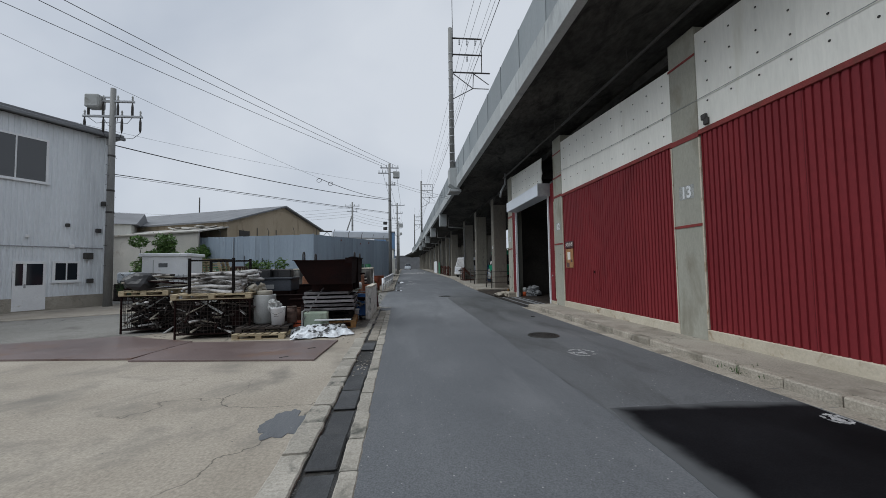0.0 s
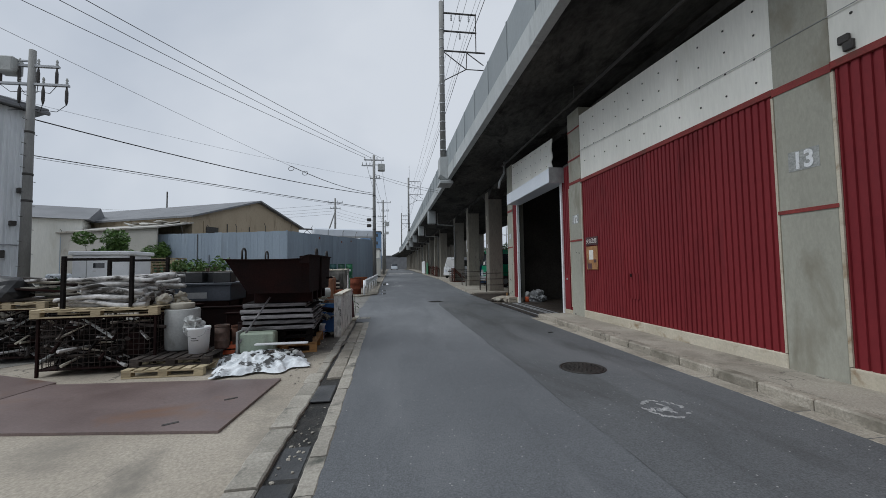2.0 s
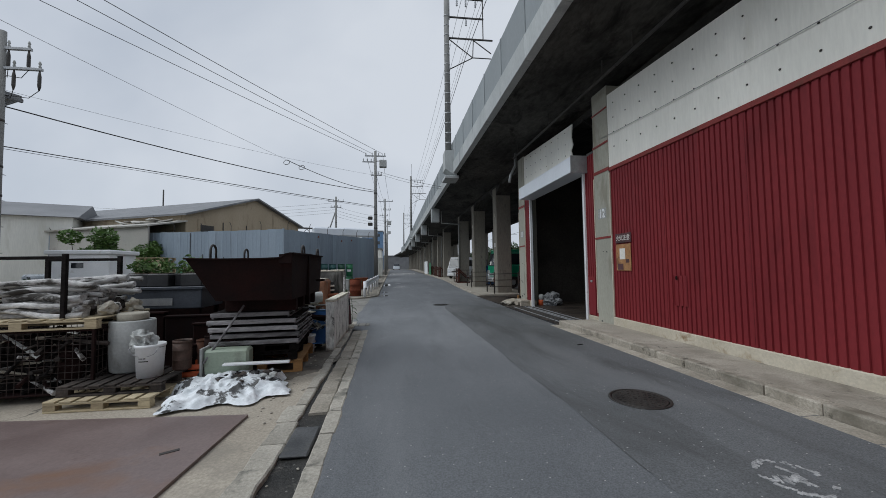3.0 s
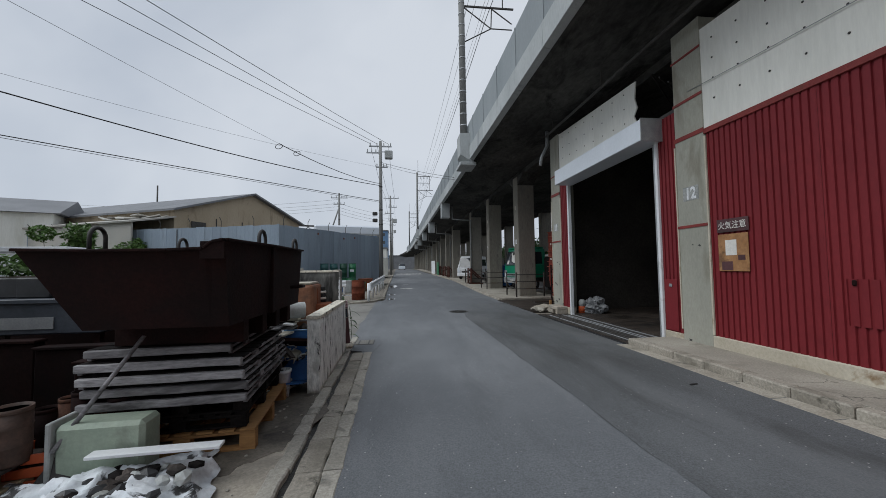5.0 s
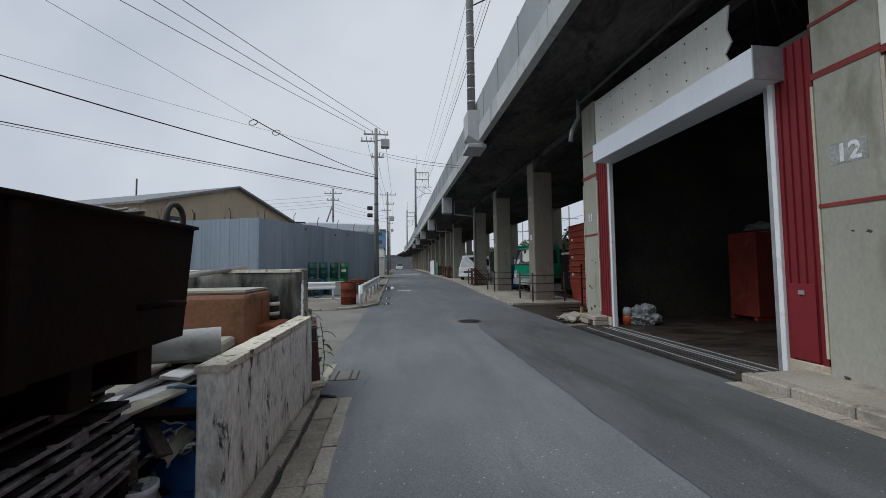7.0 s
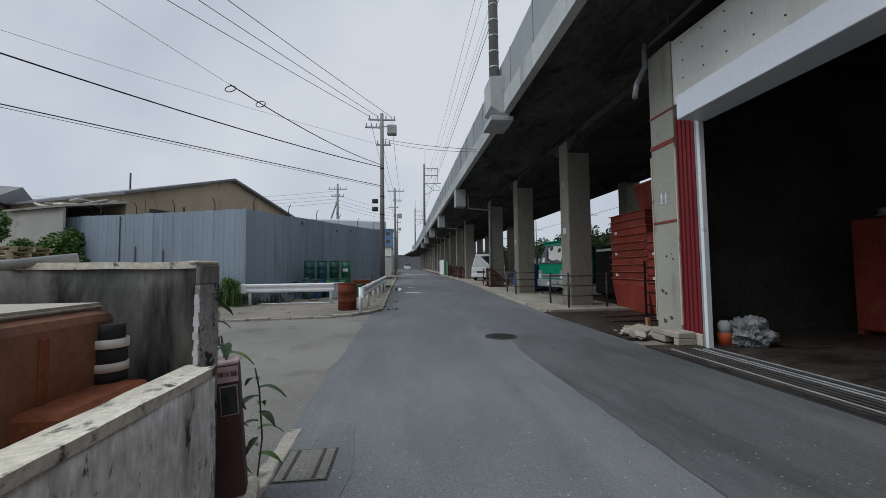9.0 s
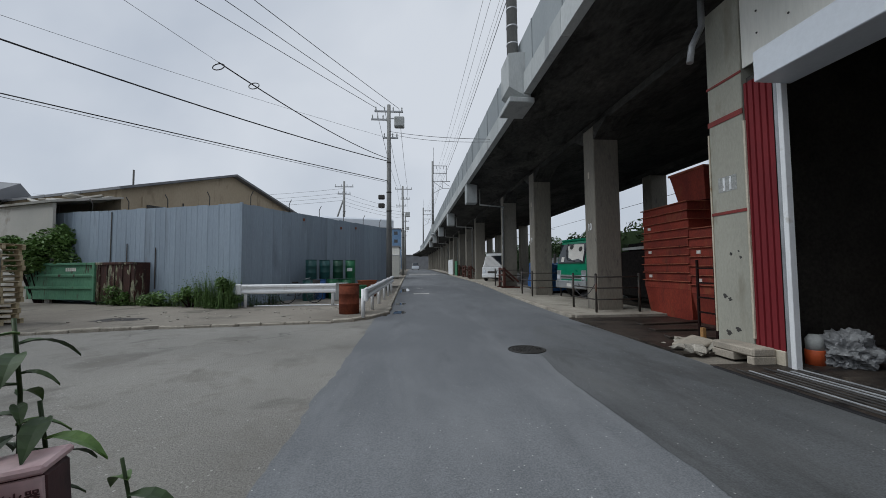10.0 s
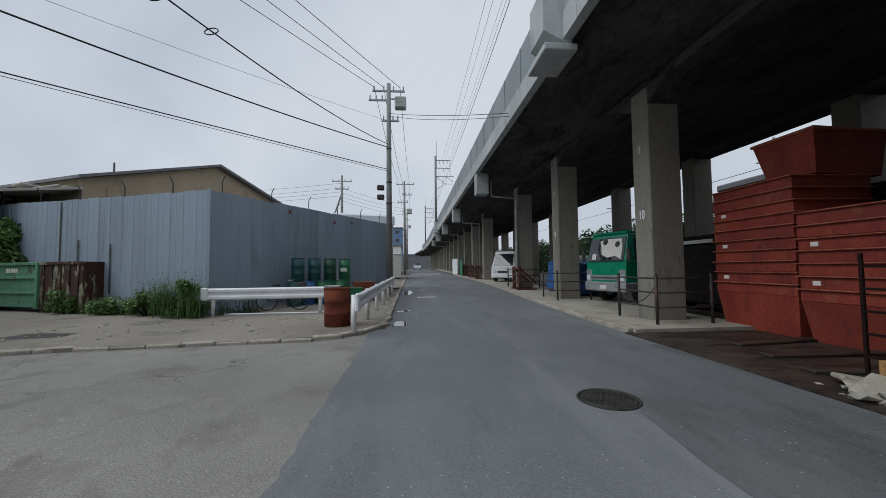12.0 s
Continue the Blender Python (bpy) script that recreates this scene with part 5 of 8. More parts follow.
def weeds(name, label, x0, y0, x1, y1, n, h, mat):
    """Upright tufts of blades and leaves along a line."""
    t = thing(name, label, "weeds", (x0, y0, 0.06))
    bm = bmesh.new()
    for i in range(n):
        u = random.random()
        px, py = (x1 - x0) * u + random.gauss(0, 0.12), (y1 - y0) * u + random.gauss(0, 0.16)
        hh = h * random.uniform(0.4, 1.15) * (0.55 + 0.45 * math.sin(u * 9 + 1))
        a = random.uniform(0, 6.28)
        lean = random.uniform(0.05, 0.3) * hh
        w = 0.004 + 0.005 * random.random()
        pts = [Vector((px + lean * k * k * math.cos(a), py + lean * k * k * math.sin(a), hh * k)) for k in (0, 0.5, 1)]
        sd = Vector((-math.sin(a), math.cos(a), 0)) * w
        q = [bm.verts.new(v) for v in (pts[0] - sd, pts[0] + sd, pts[1] + sd, pts[1] - sd, pts[2])]
        bm.faces.new(q[:4]), bm.faces.new((q[3], q[2], q[4]))
        for k in range(9):
            c = pts[0].lerp(pts[2], random.uniform(0.15, 1.0))
            b = random.uniform(0, 6.28)
            s = random.uniform(0.03, 0.10) * min(1.0, h / 0.6)
            d, e = Vector((math.cos(b), math.sin(b), random.uniform(-0.3, 0.5))) * s, Vector((-math.sin(b), math.cos(b), 0)) * s * 0.3
            bm.faces.new([bm.verts.new(v) for v in (c, c + d * 0.5 + e, c + d, c + d * 0.5 - e)])
    part("foliage", bm, mat, t, kind="stuff")
    return t


def pallet(name, label, w, d, mat, m, group="", h=0.14, boards=7):
    """Stringer pallet: top boards, three stringers of blocks, bottom boards; its origin is a base corner."""
    t = thing(name, label, "pallet", group=group)
    t.matrix_basis = m
    bw = w / (boards + (boards - 1) * 0.35)
    me = mesh_of(block(0, bw, 0, d, -0.009, 0.009, 0.003), "deck_board", mat)
    for i in range(boards):
        part("deck_board", me, None, t, m=pose(i * bw * 1.35, random.uniform(-0.008, 0.008), h - 0.009, 0, 0, random.uniform(-0.4, 0.4)))
    me = mesh_of(block(0, w, 0, 0.09, 0.022, h - 0.02, 0.004), "stringer", mat)
    cut = mesh_of(block(0, 0.13, 0, 0.09, 0.02, h - 0.042, 0.004), "block", mat)
    rail = mesh_of(block(0, w, 0, 0.09, h - 0.042, h - 0.02, 0.003), "rail", mat)
    low = mesh_of(block(0, w, 0, 0.09, 0.0, 0.02, 0.003), "bottom_board", mat)
    for y in (0.0, d / 2 - 0.045, d - 0.09):
        part("rail", rail, None, t, m=pose(0, y, 0))
        part("bottom_board", low, None, t, m=pose(0, y, 0))
        for x in (0.0, w / 2 - 0.065, w - 0.13):
            part("block", cut, None, t, m=pose(x, y, 0))
    return t


RUST_WIRE = surface("rusty_wire", (0.022, 0.016, 0.014), (0.05, 0.036, 0.03), 0.8, scale=6, fine=50, grain=0.3, bump=0.0)
# Near black, for dark scrap and for shade painted into the pallet stack.
SCRAP_SHADE_BLACK = surface("scrap_and_shade_black", (0.008, 0.007, 0.007), (0.02, 0.017, 0.016), 0.95, spec=0.1, scale=8, fine=30, grain=0.4, bump=0.4)


def mesh_cage(at, w, d, h, turn, fill):
    t = thing("mesh_cage", "rusty steel mesh cage packed with dark scrap", "cage", at, turn, "mesh cages")
    for x0, y0, x1, y1 in ((0, 0, w, 0), (0, d, w, d), (0, 0, 0, d), (w, 0, w, d)):
        bm = bmesh.new()
        n = round(math.hypot(x1 - x0, y1 - y0) / 0.075)
        for i in range(n + 1):
            x, y = x0 + (x1 - x0) * i / n, y0 + (y1 - y0) * i / n
            tube(bm, (x, y, 0.1), (x, y, h), 0.005, 0.005, 4, False)
        for j in range(10):
            z = 0.1 + (h - 0.1) * j / 9
            tube(bm, (x0, y0, z), (x1, y1, z), 0.0035, 0.0035, 4, False)
        part("mesh_side", bm, RUST_WIRE, t)
        bm = bmesh.new()
        tube(bm, (x0, y0, h), (x1, y1, h), 0.014, 0.014, 6)
        tube(bm, (x0, y0, 0.1), (x1, y1, 0.1), 0.014, 0.014, 6)
        part("rim", bm, RUST, t)
    for x, y in ((0, 0), (w, 0), (0, d), (w, d)):
        part("foot", block(x - 0.018, x + 0.018, y - 0.018, y + 0.018, 0, h, 0.004), RUST, t)
    part("floor", block(0, w, 0, d, 0.085, 0.1), RUST, t)
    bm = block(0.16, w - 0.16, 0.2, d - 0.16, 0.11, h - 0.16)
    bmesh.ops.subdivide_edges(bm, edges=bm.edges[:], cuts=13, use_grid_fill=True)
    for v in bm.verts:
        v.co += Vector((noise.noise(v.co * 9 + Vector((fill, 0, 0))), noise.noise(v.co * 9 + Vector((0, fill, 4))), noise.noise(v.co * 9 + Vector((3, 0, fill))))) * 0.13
    part("load", bm, SCRAP_SHADE_BLACK, t, "dark tangled scrap")
    random.seed(fill)
    for i in range(130):
        s = random.uniform(0.05, 0.15)
        bm = bmesh.new()
        if i % 4 == 0:
            bmesh.ops.create_icosphere(bm, subdivisions=2, radius=s * 0.7)
            for v in bm.verts:
                v.co *= 1 + 0.5 * noise.noise(v.co * 9 + Vector((i, 0, 0)))
        else:
            tube(bm, (-s * 2.2, 0, 0), (s * 2.2, random.uniform(-0.1, 0.1), 0), s * 0.2, s * 0.08, 6)
        m = pose(random.uniform(0.18, w - 0.18), (random.uniform(0.06, 0.2) if i % 2 else random.uniform(0.1, d - 0.1)), 0.14 + (h - 0.22) * (i / 130), random.uniform(-40, 40), random.uniform(-40, 40), random.uniform(0, 180))
        part("scrap", bm, (BARK, DEBRIS, SCRAP_SHADE_BLACK, POT_GREY, RUST, DEBRIS, SCRAP_SHADE_BLACK, DEBRIS, TAN_SHEET, SCRAP_SHADE_BLACK, DEBRIS)[i % 11], t, m=m)
    return t


def drum(name, label, at, r, h, mat, group="", open_top=False, turn=0.0):
    t = thing(name, label, "drum", at, turn, group)
    bm = bmesh.new()
    lathe(bm, [(r * 0.97, 0), (r, 0.015), (r, h * 0.32), (r * 1.035, h * 0.335), (r, h * 0.35), (r, h * 0.65), (r * 1.035, h * 0.665), (r, h * 0.68), (r, h - 0.02)], 28)
    part("shell", bm, mat, t)
    bm = bmesh.new()
    lathe(bm, [(r * 1.02, h - 0.03), (r * 1.025, h), (r * 0.94, h), (r * 0.94, h - 0.02)], 28)
    part("rim", bm, mat, t)
    return t


# ---- low wall, cross wall and the junk behind ----
def rough_wall(name, label, x0, x1, y0, y1, h, mat, cap_h):
    t = tagged(new(name), label, "wall", kind="structure")
    bm = bmesh.new()
    bmesh.ops.create_cube(bm, size=1)
    bmesh.ops.subdivide_edges(bm, edges=bm.edges[:], cuts=11, use_grid_fill=True)
    for v in bm.verts:
        p = Vector((x0 + (v.co.x + 0.5) * (x1 - x0), y0 + (v.co.y + 0.5) * (y1 - y0), (v.co.z + 0.5) * (h - cap_h)))
        v.co = p + Vector((noise.noise(p * 3.1), noise.noise(p * 3.1 + Vector((9, 0, 0))), 0)) * 0.008
    for f in bm.faces:
        f.smooth = True
    part("body", bm, mat, t)
    bm = bmesh.new()
    bmesh.ops.create_cube(bm, size=1)
    bmesh.ops.subdivide_edges(bm, edges=bm.edges[:], cuts=15, use_grid_fill=True)
    for v in bm.verts:
        p = Vector((x0 - 0.008 + (v.co.x + 0.5) * (x1 - x0 + 0.016), y0 - 0.008 + (v.co.y + 0.5) * (y1 - y0 + 0.016), h - cap_h + (v.co.z + 0.5) * cap_h))
        k = noise.noise(p * 6.0) * 0.012 + noise.noise(p * 17.0) * 0.006
        v.co = p + Vector((k, k, k))
    part("cap", bm, OLD_CAP, t, "crumbling pale mortar cap")
    return t


rough_wall("wall_low", "low weathered concrete wall streaked black with a crumbling pale cap", -1.155, -1.0, 11.05, 13.34, 0.965, OLD_WALL, 0.045)
rough_wall("wall_cross", "blackened concrete cross wall with a pale cap", -4.6, -1.13, 13.37, 13.56, 1.53, DARK_WALL, 0.035)
patch = tagged(new("wall_cross_end"), "pitted grey end of the cross wall with flaking white paint", "wall", kind="structure")
bm = block(-1.128, -1.10, 13.362, 13.568, 0.0, 1.40, 0.0)
bmesh.ops.subdivide_edges(bm, edges=bm.edges[:], cuts=9, use_grid_fill=True)
for v in bm.verts:
    v.co += Vector((noise.noise(v.co * 9), 0, 0)) * 0.005
part("body", bm, PITTED_WALL, patch)
part("head", block(-1.128, -1.097, 13.36, 13.572, 1.40, 1.515, 0.008), DARK_WALL, patch, "blackened head of the wall end")
part("head_cap", block(-1.16, -1.105, 13.35, 13.58, 1.515, 1.535, 0.006), OLD_CAP, patch)
random.seed(21)
z = 0.965
while z < 1.37:
    h = random.uniform(0.018, 0.045)
    if random.random() < 0.82:
        part("paint_flake", block(-1.131 + random.uniform(-0.004, 0.004), -1.103 + random.uniform(-0.006, 0.005), 13.3575, 13.3615, z, z + h, 0.0015), WHITE_PAINT, patch, "flake of white paint")
    z += h
ext = thing("fire_extinguisher_box", "faded maroon fire extinguisher box leaning at the wall end", "box", (-1.05, 13.6, 0.10), -6)
ext.matrix_basis = pose(-1.03, 13.6, 0.10, 0, -4, 16)
part("body", block(-0.085, 0.085, 0, 0.13, 0, 0.80, 0.012), BROWN_BOX, ext)
part("lid", block(-0.09, 0.09, -0.012, 0.14, 0.80, 0.825, 0.008), PINK_LABEL, ext, "faded pink lid")
part("label_plate", block(-0.03, 0.085, -0.012, 0, 0.70, 0.795), PINK_LABEL, ext, "faded pink label")
writing("lettering", "消火器", 0.036, BROWN_BOX, ext, pose(0.028, -0.015, 0.748, 90, 0, 0), "dark lettering")
part("window_frame", block(-0.018, 0.078, -0.008, 0, 0.50, 0.68), TAN_SHEET, ext, "tan window frame")
part("window", block(-0.012, 0.072, -0.012, -0.006, 0.508, 0.672), DARK_GLASS, ext, "small dark window")
part("base", block(-0.14, 0.14, -0.04, 0.24, -0.08, 0.0, 0.02), OLD_CAP, ext, "mossy concrete base")
def wayside_plant(x, y, h, count, reach):
    """A thin leaning stem with long drooping leaves."""
    plant = thing("wayside_plant", "wild plant with long drooping dark green leaves", "plant", (x, y, 0), group="plants by the wall end")
    bm = bmesh.new()
    path_tube(bm, [(0, 0, 0), (0.03, 0.02, 0.42 * h), (0.0, 0.04, 0.82 * h), (-0.03, 0.04, h)], 0.006, 6)
    part("stem", bm, LEAF_DARK, plant)
    for i in range(count):
        z = 0.22 + (h - 0.24) * i / count
        a = i * 2.4 + random.uniform(-0.3, 0.3)
        ln = random.uniform(0.45, 1.0) * reach
        bm = bmesh.new()
        prev = None
        for k in range(6):
            u = k / 5
            w = 0.19 * ln * math.sin(math.pi * min(0.98, u * 0.9 + 0.08))
            c = Vector((math.cos(a) * ln * u, math.sin(a) * ln * u, ln * (0.35 * u - 0.8 * u * u)))
            sd = Vector((-math.sin(a), math.cos(a), 0)) * w
            cur = [bm.verts.new(c - sd + Vector((0, 0, 0.008))), bm.verts.new(c), bm.verts.new(c + sd + Vector((0, 0, 0.008)))]
            if prev:
                bm.faces.new((prev[0], prev[1], cur[1], cur[0])), bm.faces.new((prev[1], prev[2], cur[2], cur[1]))
            prev = cur
        part("leaf", bm, LEAF if i % 3 == 0 else LEAF_DARK, plant, m=pose(0, 0.03, z))


random.seed(12)
wayside_plant(-0.98, 13.86, 0.8, 10, 0.2)
wayside_plant(-1.22, 13.72, 1.32, 34, 0.17)
wayside_plant(-1.15, 13.74, 1.05, 24, 0.18)

tank = thing("rusty_tank", "rounded rust-orange steel tank lying behind the low wall", "tank", (-3.35, 12.5, 0.1))
bm = block(0, 1.95, 0, 0.72, 0.1, 1.2, 0.0)
bmesh.ops.bevel(bm, geom=bm.edges[:], offset=0.09, segments=4, affect="EDGES", profile=0.6)
part("shell", bm, TANK_BROWN, tank)
bm = block(0.03, 1.9, 0.03, 0.69, 1.195, 1.23, 0.0)
bmesh.ops.bevel(bm, geom=bm.edges[:], offset=0.014, segments=2, affect="EDGES")
part("dust_cover", bm, TAN_SHEET, tank, "tan dusty top")
part("step", block(1.9, 2.14, 0.2, 0.66, 0.1, 0.86, 0.02), RUST_ORANGE, tank, "orange rusty step")
part("gusset", block(1.94, 1.96, 0.3, 0.34, 0.86, 1.12, 0.004), RUST_ORANGE, tank)
coup = thing("pipe_coupling", "dark rubber pipe coupling with white bands", "pipe coupling", (-1.39, 13.14, 0.96))
for z0, z1, r, m in ((0, 0.05, 0.07, RUBBER), (0.05, 0.09, 0.075, LABEL_WHITE), (0.09, 0.16, 0.068, RUBBER), (0.16, 0.2, 0.075, LABEL_WHITE), (0.2, 0.27, 0.06, RUBBER)):
    bm = bmesh.new()
    lathe(bm, [(r, z0), (r, z1)], 18)
    part("ring", bm, m, coup)
slab = thing("stone_slab", "tan stone slab resting among the junk", "slab", (-2.5, 11.75, 0.0), 6)
part("slab", block(0, 1.05, 0, 0.62, 0.80, 0.90, 0.02), TAN_SHEET, slab)
part("support", block(0.1, 0.95, 0.1, 0.5, 0.0, 0.80, 0.02), DEBRIS, slab, "dark heap of scrap")
roll = thing("carpet_roll", "grey rolled sheet lying behind the low wall", "roll", (-1.95, 11.62, 0.96), 24)
bm = bmesh.new()
n = 28
for r0, r1 in ((0.115, 0.115), (0.095, 0.095)):
    tube(bm, (0, 0, 0), (0.62, 0, 0), r0, r1, n, False)
part("sheet", bm, POT_GREY, roll)
bm = bmesh.new()
tube(bm, (0.02, 0, 0), (0.58, 0, 0), 0.093, 0.093, n)
part("core", bm, DEBRIS, roll)
for i in range(9):
    bm = block(-0.35, 0.35, -0.05 - 0.02 * (i % 3), 0.06, -0.012, 0.012, 0.004)
    solid("scrap_board", bm, (TAN_SHEET, WHITE_PAINT, PALLET_GREY)[i % 3], "loose scrap board piled behind the low wall", "board", group="scrap boards",
          m=pose(-1.55 - 0.09 * (i % 4), 11.2 + 0.13 * i, 0.70 + 0.02 * (i % 5), random.uniform(-14, 14), random.uniform(-10, 10), random.uniform(20, 110)))
heap = thing("scrap_heap", "dark heap of mixed scrap between hopper and wall", "scrap heap", (-1.95, 12.0, 0))
random.seed(31)
for i in range(60):
    bm = bmesh.new()
    s = random.uniform(0.06, 0.16)
    if i % 2:
        bmesh.ops.create_icosphere(bm, subdivisions=1, radius=s)
    else:
        box(bm, -s * 2, s * 2, -s * 0.5, s * 0.5, -s * 0.15, s * 0.15)
    part("scrap", bm, (DEBRIS, DEBRIS, RUST, PALLET_GREY, TAN_SHEET)[i % 5], heap,
         m=pose(random.uniform(-0.6, 0.62), random.uniform(-1.1, 0.45), 0.08 + 0.6 * i / 60, random.uniform(-40, 40), random.uniform(-40, 40), random.uniform(0, 180)))
bx = thing("blue_crate", "cracked blue plastic crate full of pale tangled scrap", "crate")
bx.matrix_basis = pose(-1.56, 10.94, 0.16, -12, 0, -2)
part("floor", block(0, 0.36, 0, 0.42, 0, 0.02), BLUE, bx)
part("back", block(0, 0.36, 0.40, 0.42, 0.02, 0.66, 0.004), BLUE, bx)
bm = bmesh.new()
side = [(0.0, 0.02), (0.40, 0.02), (0.40, 0.66), (0.0, 0.30)]
va, vb = [[bm.verts.new((x, y, z)) for y, z in side] for x in (0.0, 0.018)]
bm.faces.new(va[::-1]), bm.faces.new(vb)
for i in range(4):
    bm.faces.new((va[i], va[(i + 1) % 4], vb[(i + 1) % 4], vb[i]))
part("side", bm, BLUE, bx)
BLUE_WORN = surface("scuffed_blue_rim", (0.05, 0.15, 0.30), (0.16, 0.27, 0.40), 0.55, scale=9, fine=30, grain=0.2, bump=0.1)
part("rim", block(-0.012, 0.37, 0.39, 0.43, 0.655, 0.675, 0.006), BLUE_WORN, bx, "scuffed pale blue rim")
bm = bmesh.new()
tube(bm, (0.009, 0.0, 0.305), (0.009, 0.40, 0.665), 0.014, 0.014, 8)
part("side_rim", bm, BLUE_WORN, bx, "scuffed pale blue rim")
random.seed(64)
for i in range(9):
    bm = bmesh.new()
    pts, q = [], Vector((0.12 + 0.025 * i, 0.30, 0.30 + 0.03 * (i % 3)))
    for k in range(12):
        pts.append(q.copy())
        q += Vector((random.uniform(-0.05, 0.05), random.uniform(-0.05, 0.03), random.uniform(-0.035, 0.05)))
    path_tube(bm, pts, 0.008, 6)
    part("hose", bm, (POT_GREY, LABEL_WHITE, POT_GREY, DARK_METAL)[i % 4], bx)
bm = bmesh.new()
rows = []
for k in range(9):
    a = 0.5 + 2.6 * k / 8
    rows.append([bm.verts.new((0.17 + 0.1 * math.cos(a), 0.06 + 0.28 * u, 0.22 + 0.1 * math.sin(a) + 0.1 * u + 0.012 * noise.noise(Vector((k * 0.7, u * 4, 0))))) for u in (0.0, 0.33, 0.66, 1.0)])
for ra, rb in zip(rows[:-1], rows[1:]):
    for i in range(3):
        bm.faces.new((ra[i], ra[i + 1], rb[i + 1], rb[i]))
bmesh.ops.solidify(bm, geom=bm.faces[:], thickness=0.008)
part("bent_sheet", bm, TAN_SHEET, bx, "curled brown-grey sheet")
pail = thing("small_pail", "small dirty white plastic pail beside the blue crate", "pail", (-1.42, 11.0, 0.0))
bm = bmesh.new()
lathe(bm, [(0.066, 0.0), (0.085, 0.29), (0.094, 0.295), (0.094, 0.33), (0.08, 0.33), (0.068, 0.06)], 22)
part("body", bm, TARP, pail)
base = thing("scrap_pile", "dark pile of broken plastic and boards by the wall end", "scrap heap", (-1.72, 11.15, 0))
random.seed(63)
for i in range(34):
    s = random.uniform(0.05, 0.13)
    if i % 3:
        bm = block(-s * 1.6, s * 1.6, -s * 0.5, s * 0.5, -0.01, 0.01, 0.003)
    else:
        bm = bmesh.new()
        tube(bm, (-s * 1.5, 0, 0), (s * 1.5, 0, 0), s * 0.3, s * 0.22, 10)
    part("scrap", bm, (DEBRIS, LABEL_WHITE, PALLET_GREY, RUST, POT_GREY)[i % 5], base,
         m=pose(random.uniform(0.02, 0.36), random.uniform(-0.1, 0.6), 0.03 + 0.10 * i / 34, random.uniform(-25, 25), random.uniform(-35, 35), random.uniform(0, 180)))
bm = bmesh.new()
tube(bm, (-3.0, 12.8, 1.355), (-1.8, 13.46, 1.56), 0.028, 0.028, 10)
solid("grey_pipe", bm, POT_GREY, "grey plastic pipe leaning on the cross wall", "pipe")

# rusty tipping hopper on a stack of pallets
hop = thing("tipping_hopper", "large dark rusty tipping hopper with lifting loops on stacked pallets", "hopper", (-2.62, 9.05, 0))
HW, HD, HB, HT = 1.36, 2.15, 1.13, 1.78
def hopper_shell(inset, floor):
    """Plan points of the sagging rim and the narrower floor, pulled inwards by inset."""
    rim = [(0, 0, 1.72), (0.45, 0, 1.71), (0.98, 0, 1.712), (1.22, 0, 1.722), (1.28, 0, 1.77), (HW, 0, 1.785), (HW, HD * 0.5, 1.80), (HW, HD, 1.80), (0, HD, 1.75), (0, HD * 0.5, 1.73)]
    low = [(0.32, 0.16), (0.62, 0.16), (1.0, 0.16), (1.2, 0.16), (1.26, 0.16), (HW - 0.03, 0.16), (HW - 0.03, HD * 0.5), (HW - 0.03, HD - 0.05), (0.32, HD - 0.05), (0.32, HD * 0.5)]
    cx, cy = HW / 2, HD / 2
    k = lambda v, c: v + (inset if v < c else -inset)
    return [(k(x, cx), k(y, cy), z) for x, y, z in rim], [(k(x, cx), k(y, cy), floor) for x, y in low]


bm = bmesh.new()
(ro, fo), (ri, fi) = hopper_shell(0.0, HB), hopper_shell(0.02, HB + 0.03)
ro, fo, ri, fi = [[bm.verts.new(q) for q in ring] for ring in (ro, fo, ri, fi)]
n = len(ro)
bm.faces.new(fo[::-1]), bm.faces.new(fi)
for i in range(n):
    j = (i + 1) % n
    bm.faces.new((fo[i], fo[j], ro[j], ro[i])), bm.faces.new((fi[j], fi[i], ri[i], ri[j])), bm.faces.new((ro[i], ro[j], ri[j], ri[i]))
part("tub", bm, RUST, hop)
edge, _ = hopper_shell(0.0, HB)
for a, b in zip(edge, edge[1:] + edge[:1]):
    d = Vector(b) - Vector(a)
    bm = block(0, d.length, -0.03, 0.03, -0.012, 0.008, 0.004)
    part("rim", bm, RUST, hop, m=Matrix.Translation(a) @ d.to_track_quat("X", "Z").to_matrix().to_4x4())
part("rib", block(HW - 0.03, HW + 0.02, 1.0, 1.08, HB, HT, 0.006), RUST, hop)
for y in (0.95, 1.35):
    part("skid", block(0.3, HW - 0.06, y, y + 0.12, 0.945, HB, 0.006), RUST, hop)
part("bent_flap", block(1.2, HW + 0.01, -0.02, -0.006, HT - 0.14, HT - 0.01, 0.004), RUST, hop)
part("skid", block(0.3, HW - 0.06, 0.5, 0.62, 0.945, HB, 0.006), RUST, hop)
part("skid", block(0.3, HW - 0.06, HD - 0.4, HD - 0.28, 0.945, HB, 0.006), RUST, hop)
for x, y in ((HW - 0.06, 0.92), (HW - 0.06, HD - 0.10), (0.08, 0.6), (0.08, HD - 0.3)):
    bm = bmesh.new()
    pts = [(x, y + 0.085 * math.cos(math.pi * k / 10), HT - 0.02 + 0.09 + 0.085 * math.sin(math.pi * k / 10)) for k in range(11)]
    path_tube(bm, [(x, y + 0.085, HT - 0.06)] + pts + [(x, y - 0.085, HT - 0.06)], 0.017, 8)
    part("lifting_loop", bm, DARK_METAL, hop, "dark steel lifting loop")
bm = bmesh.new()
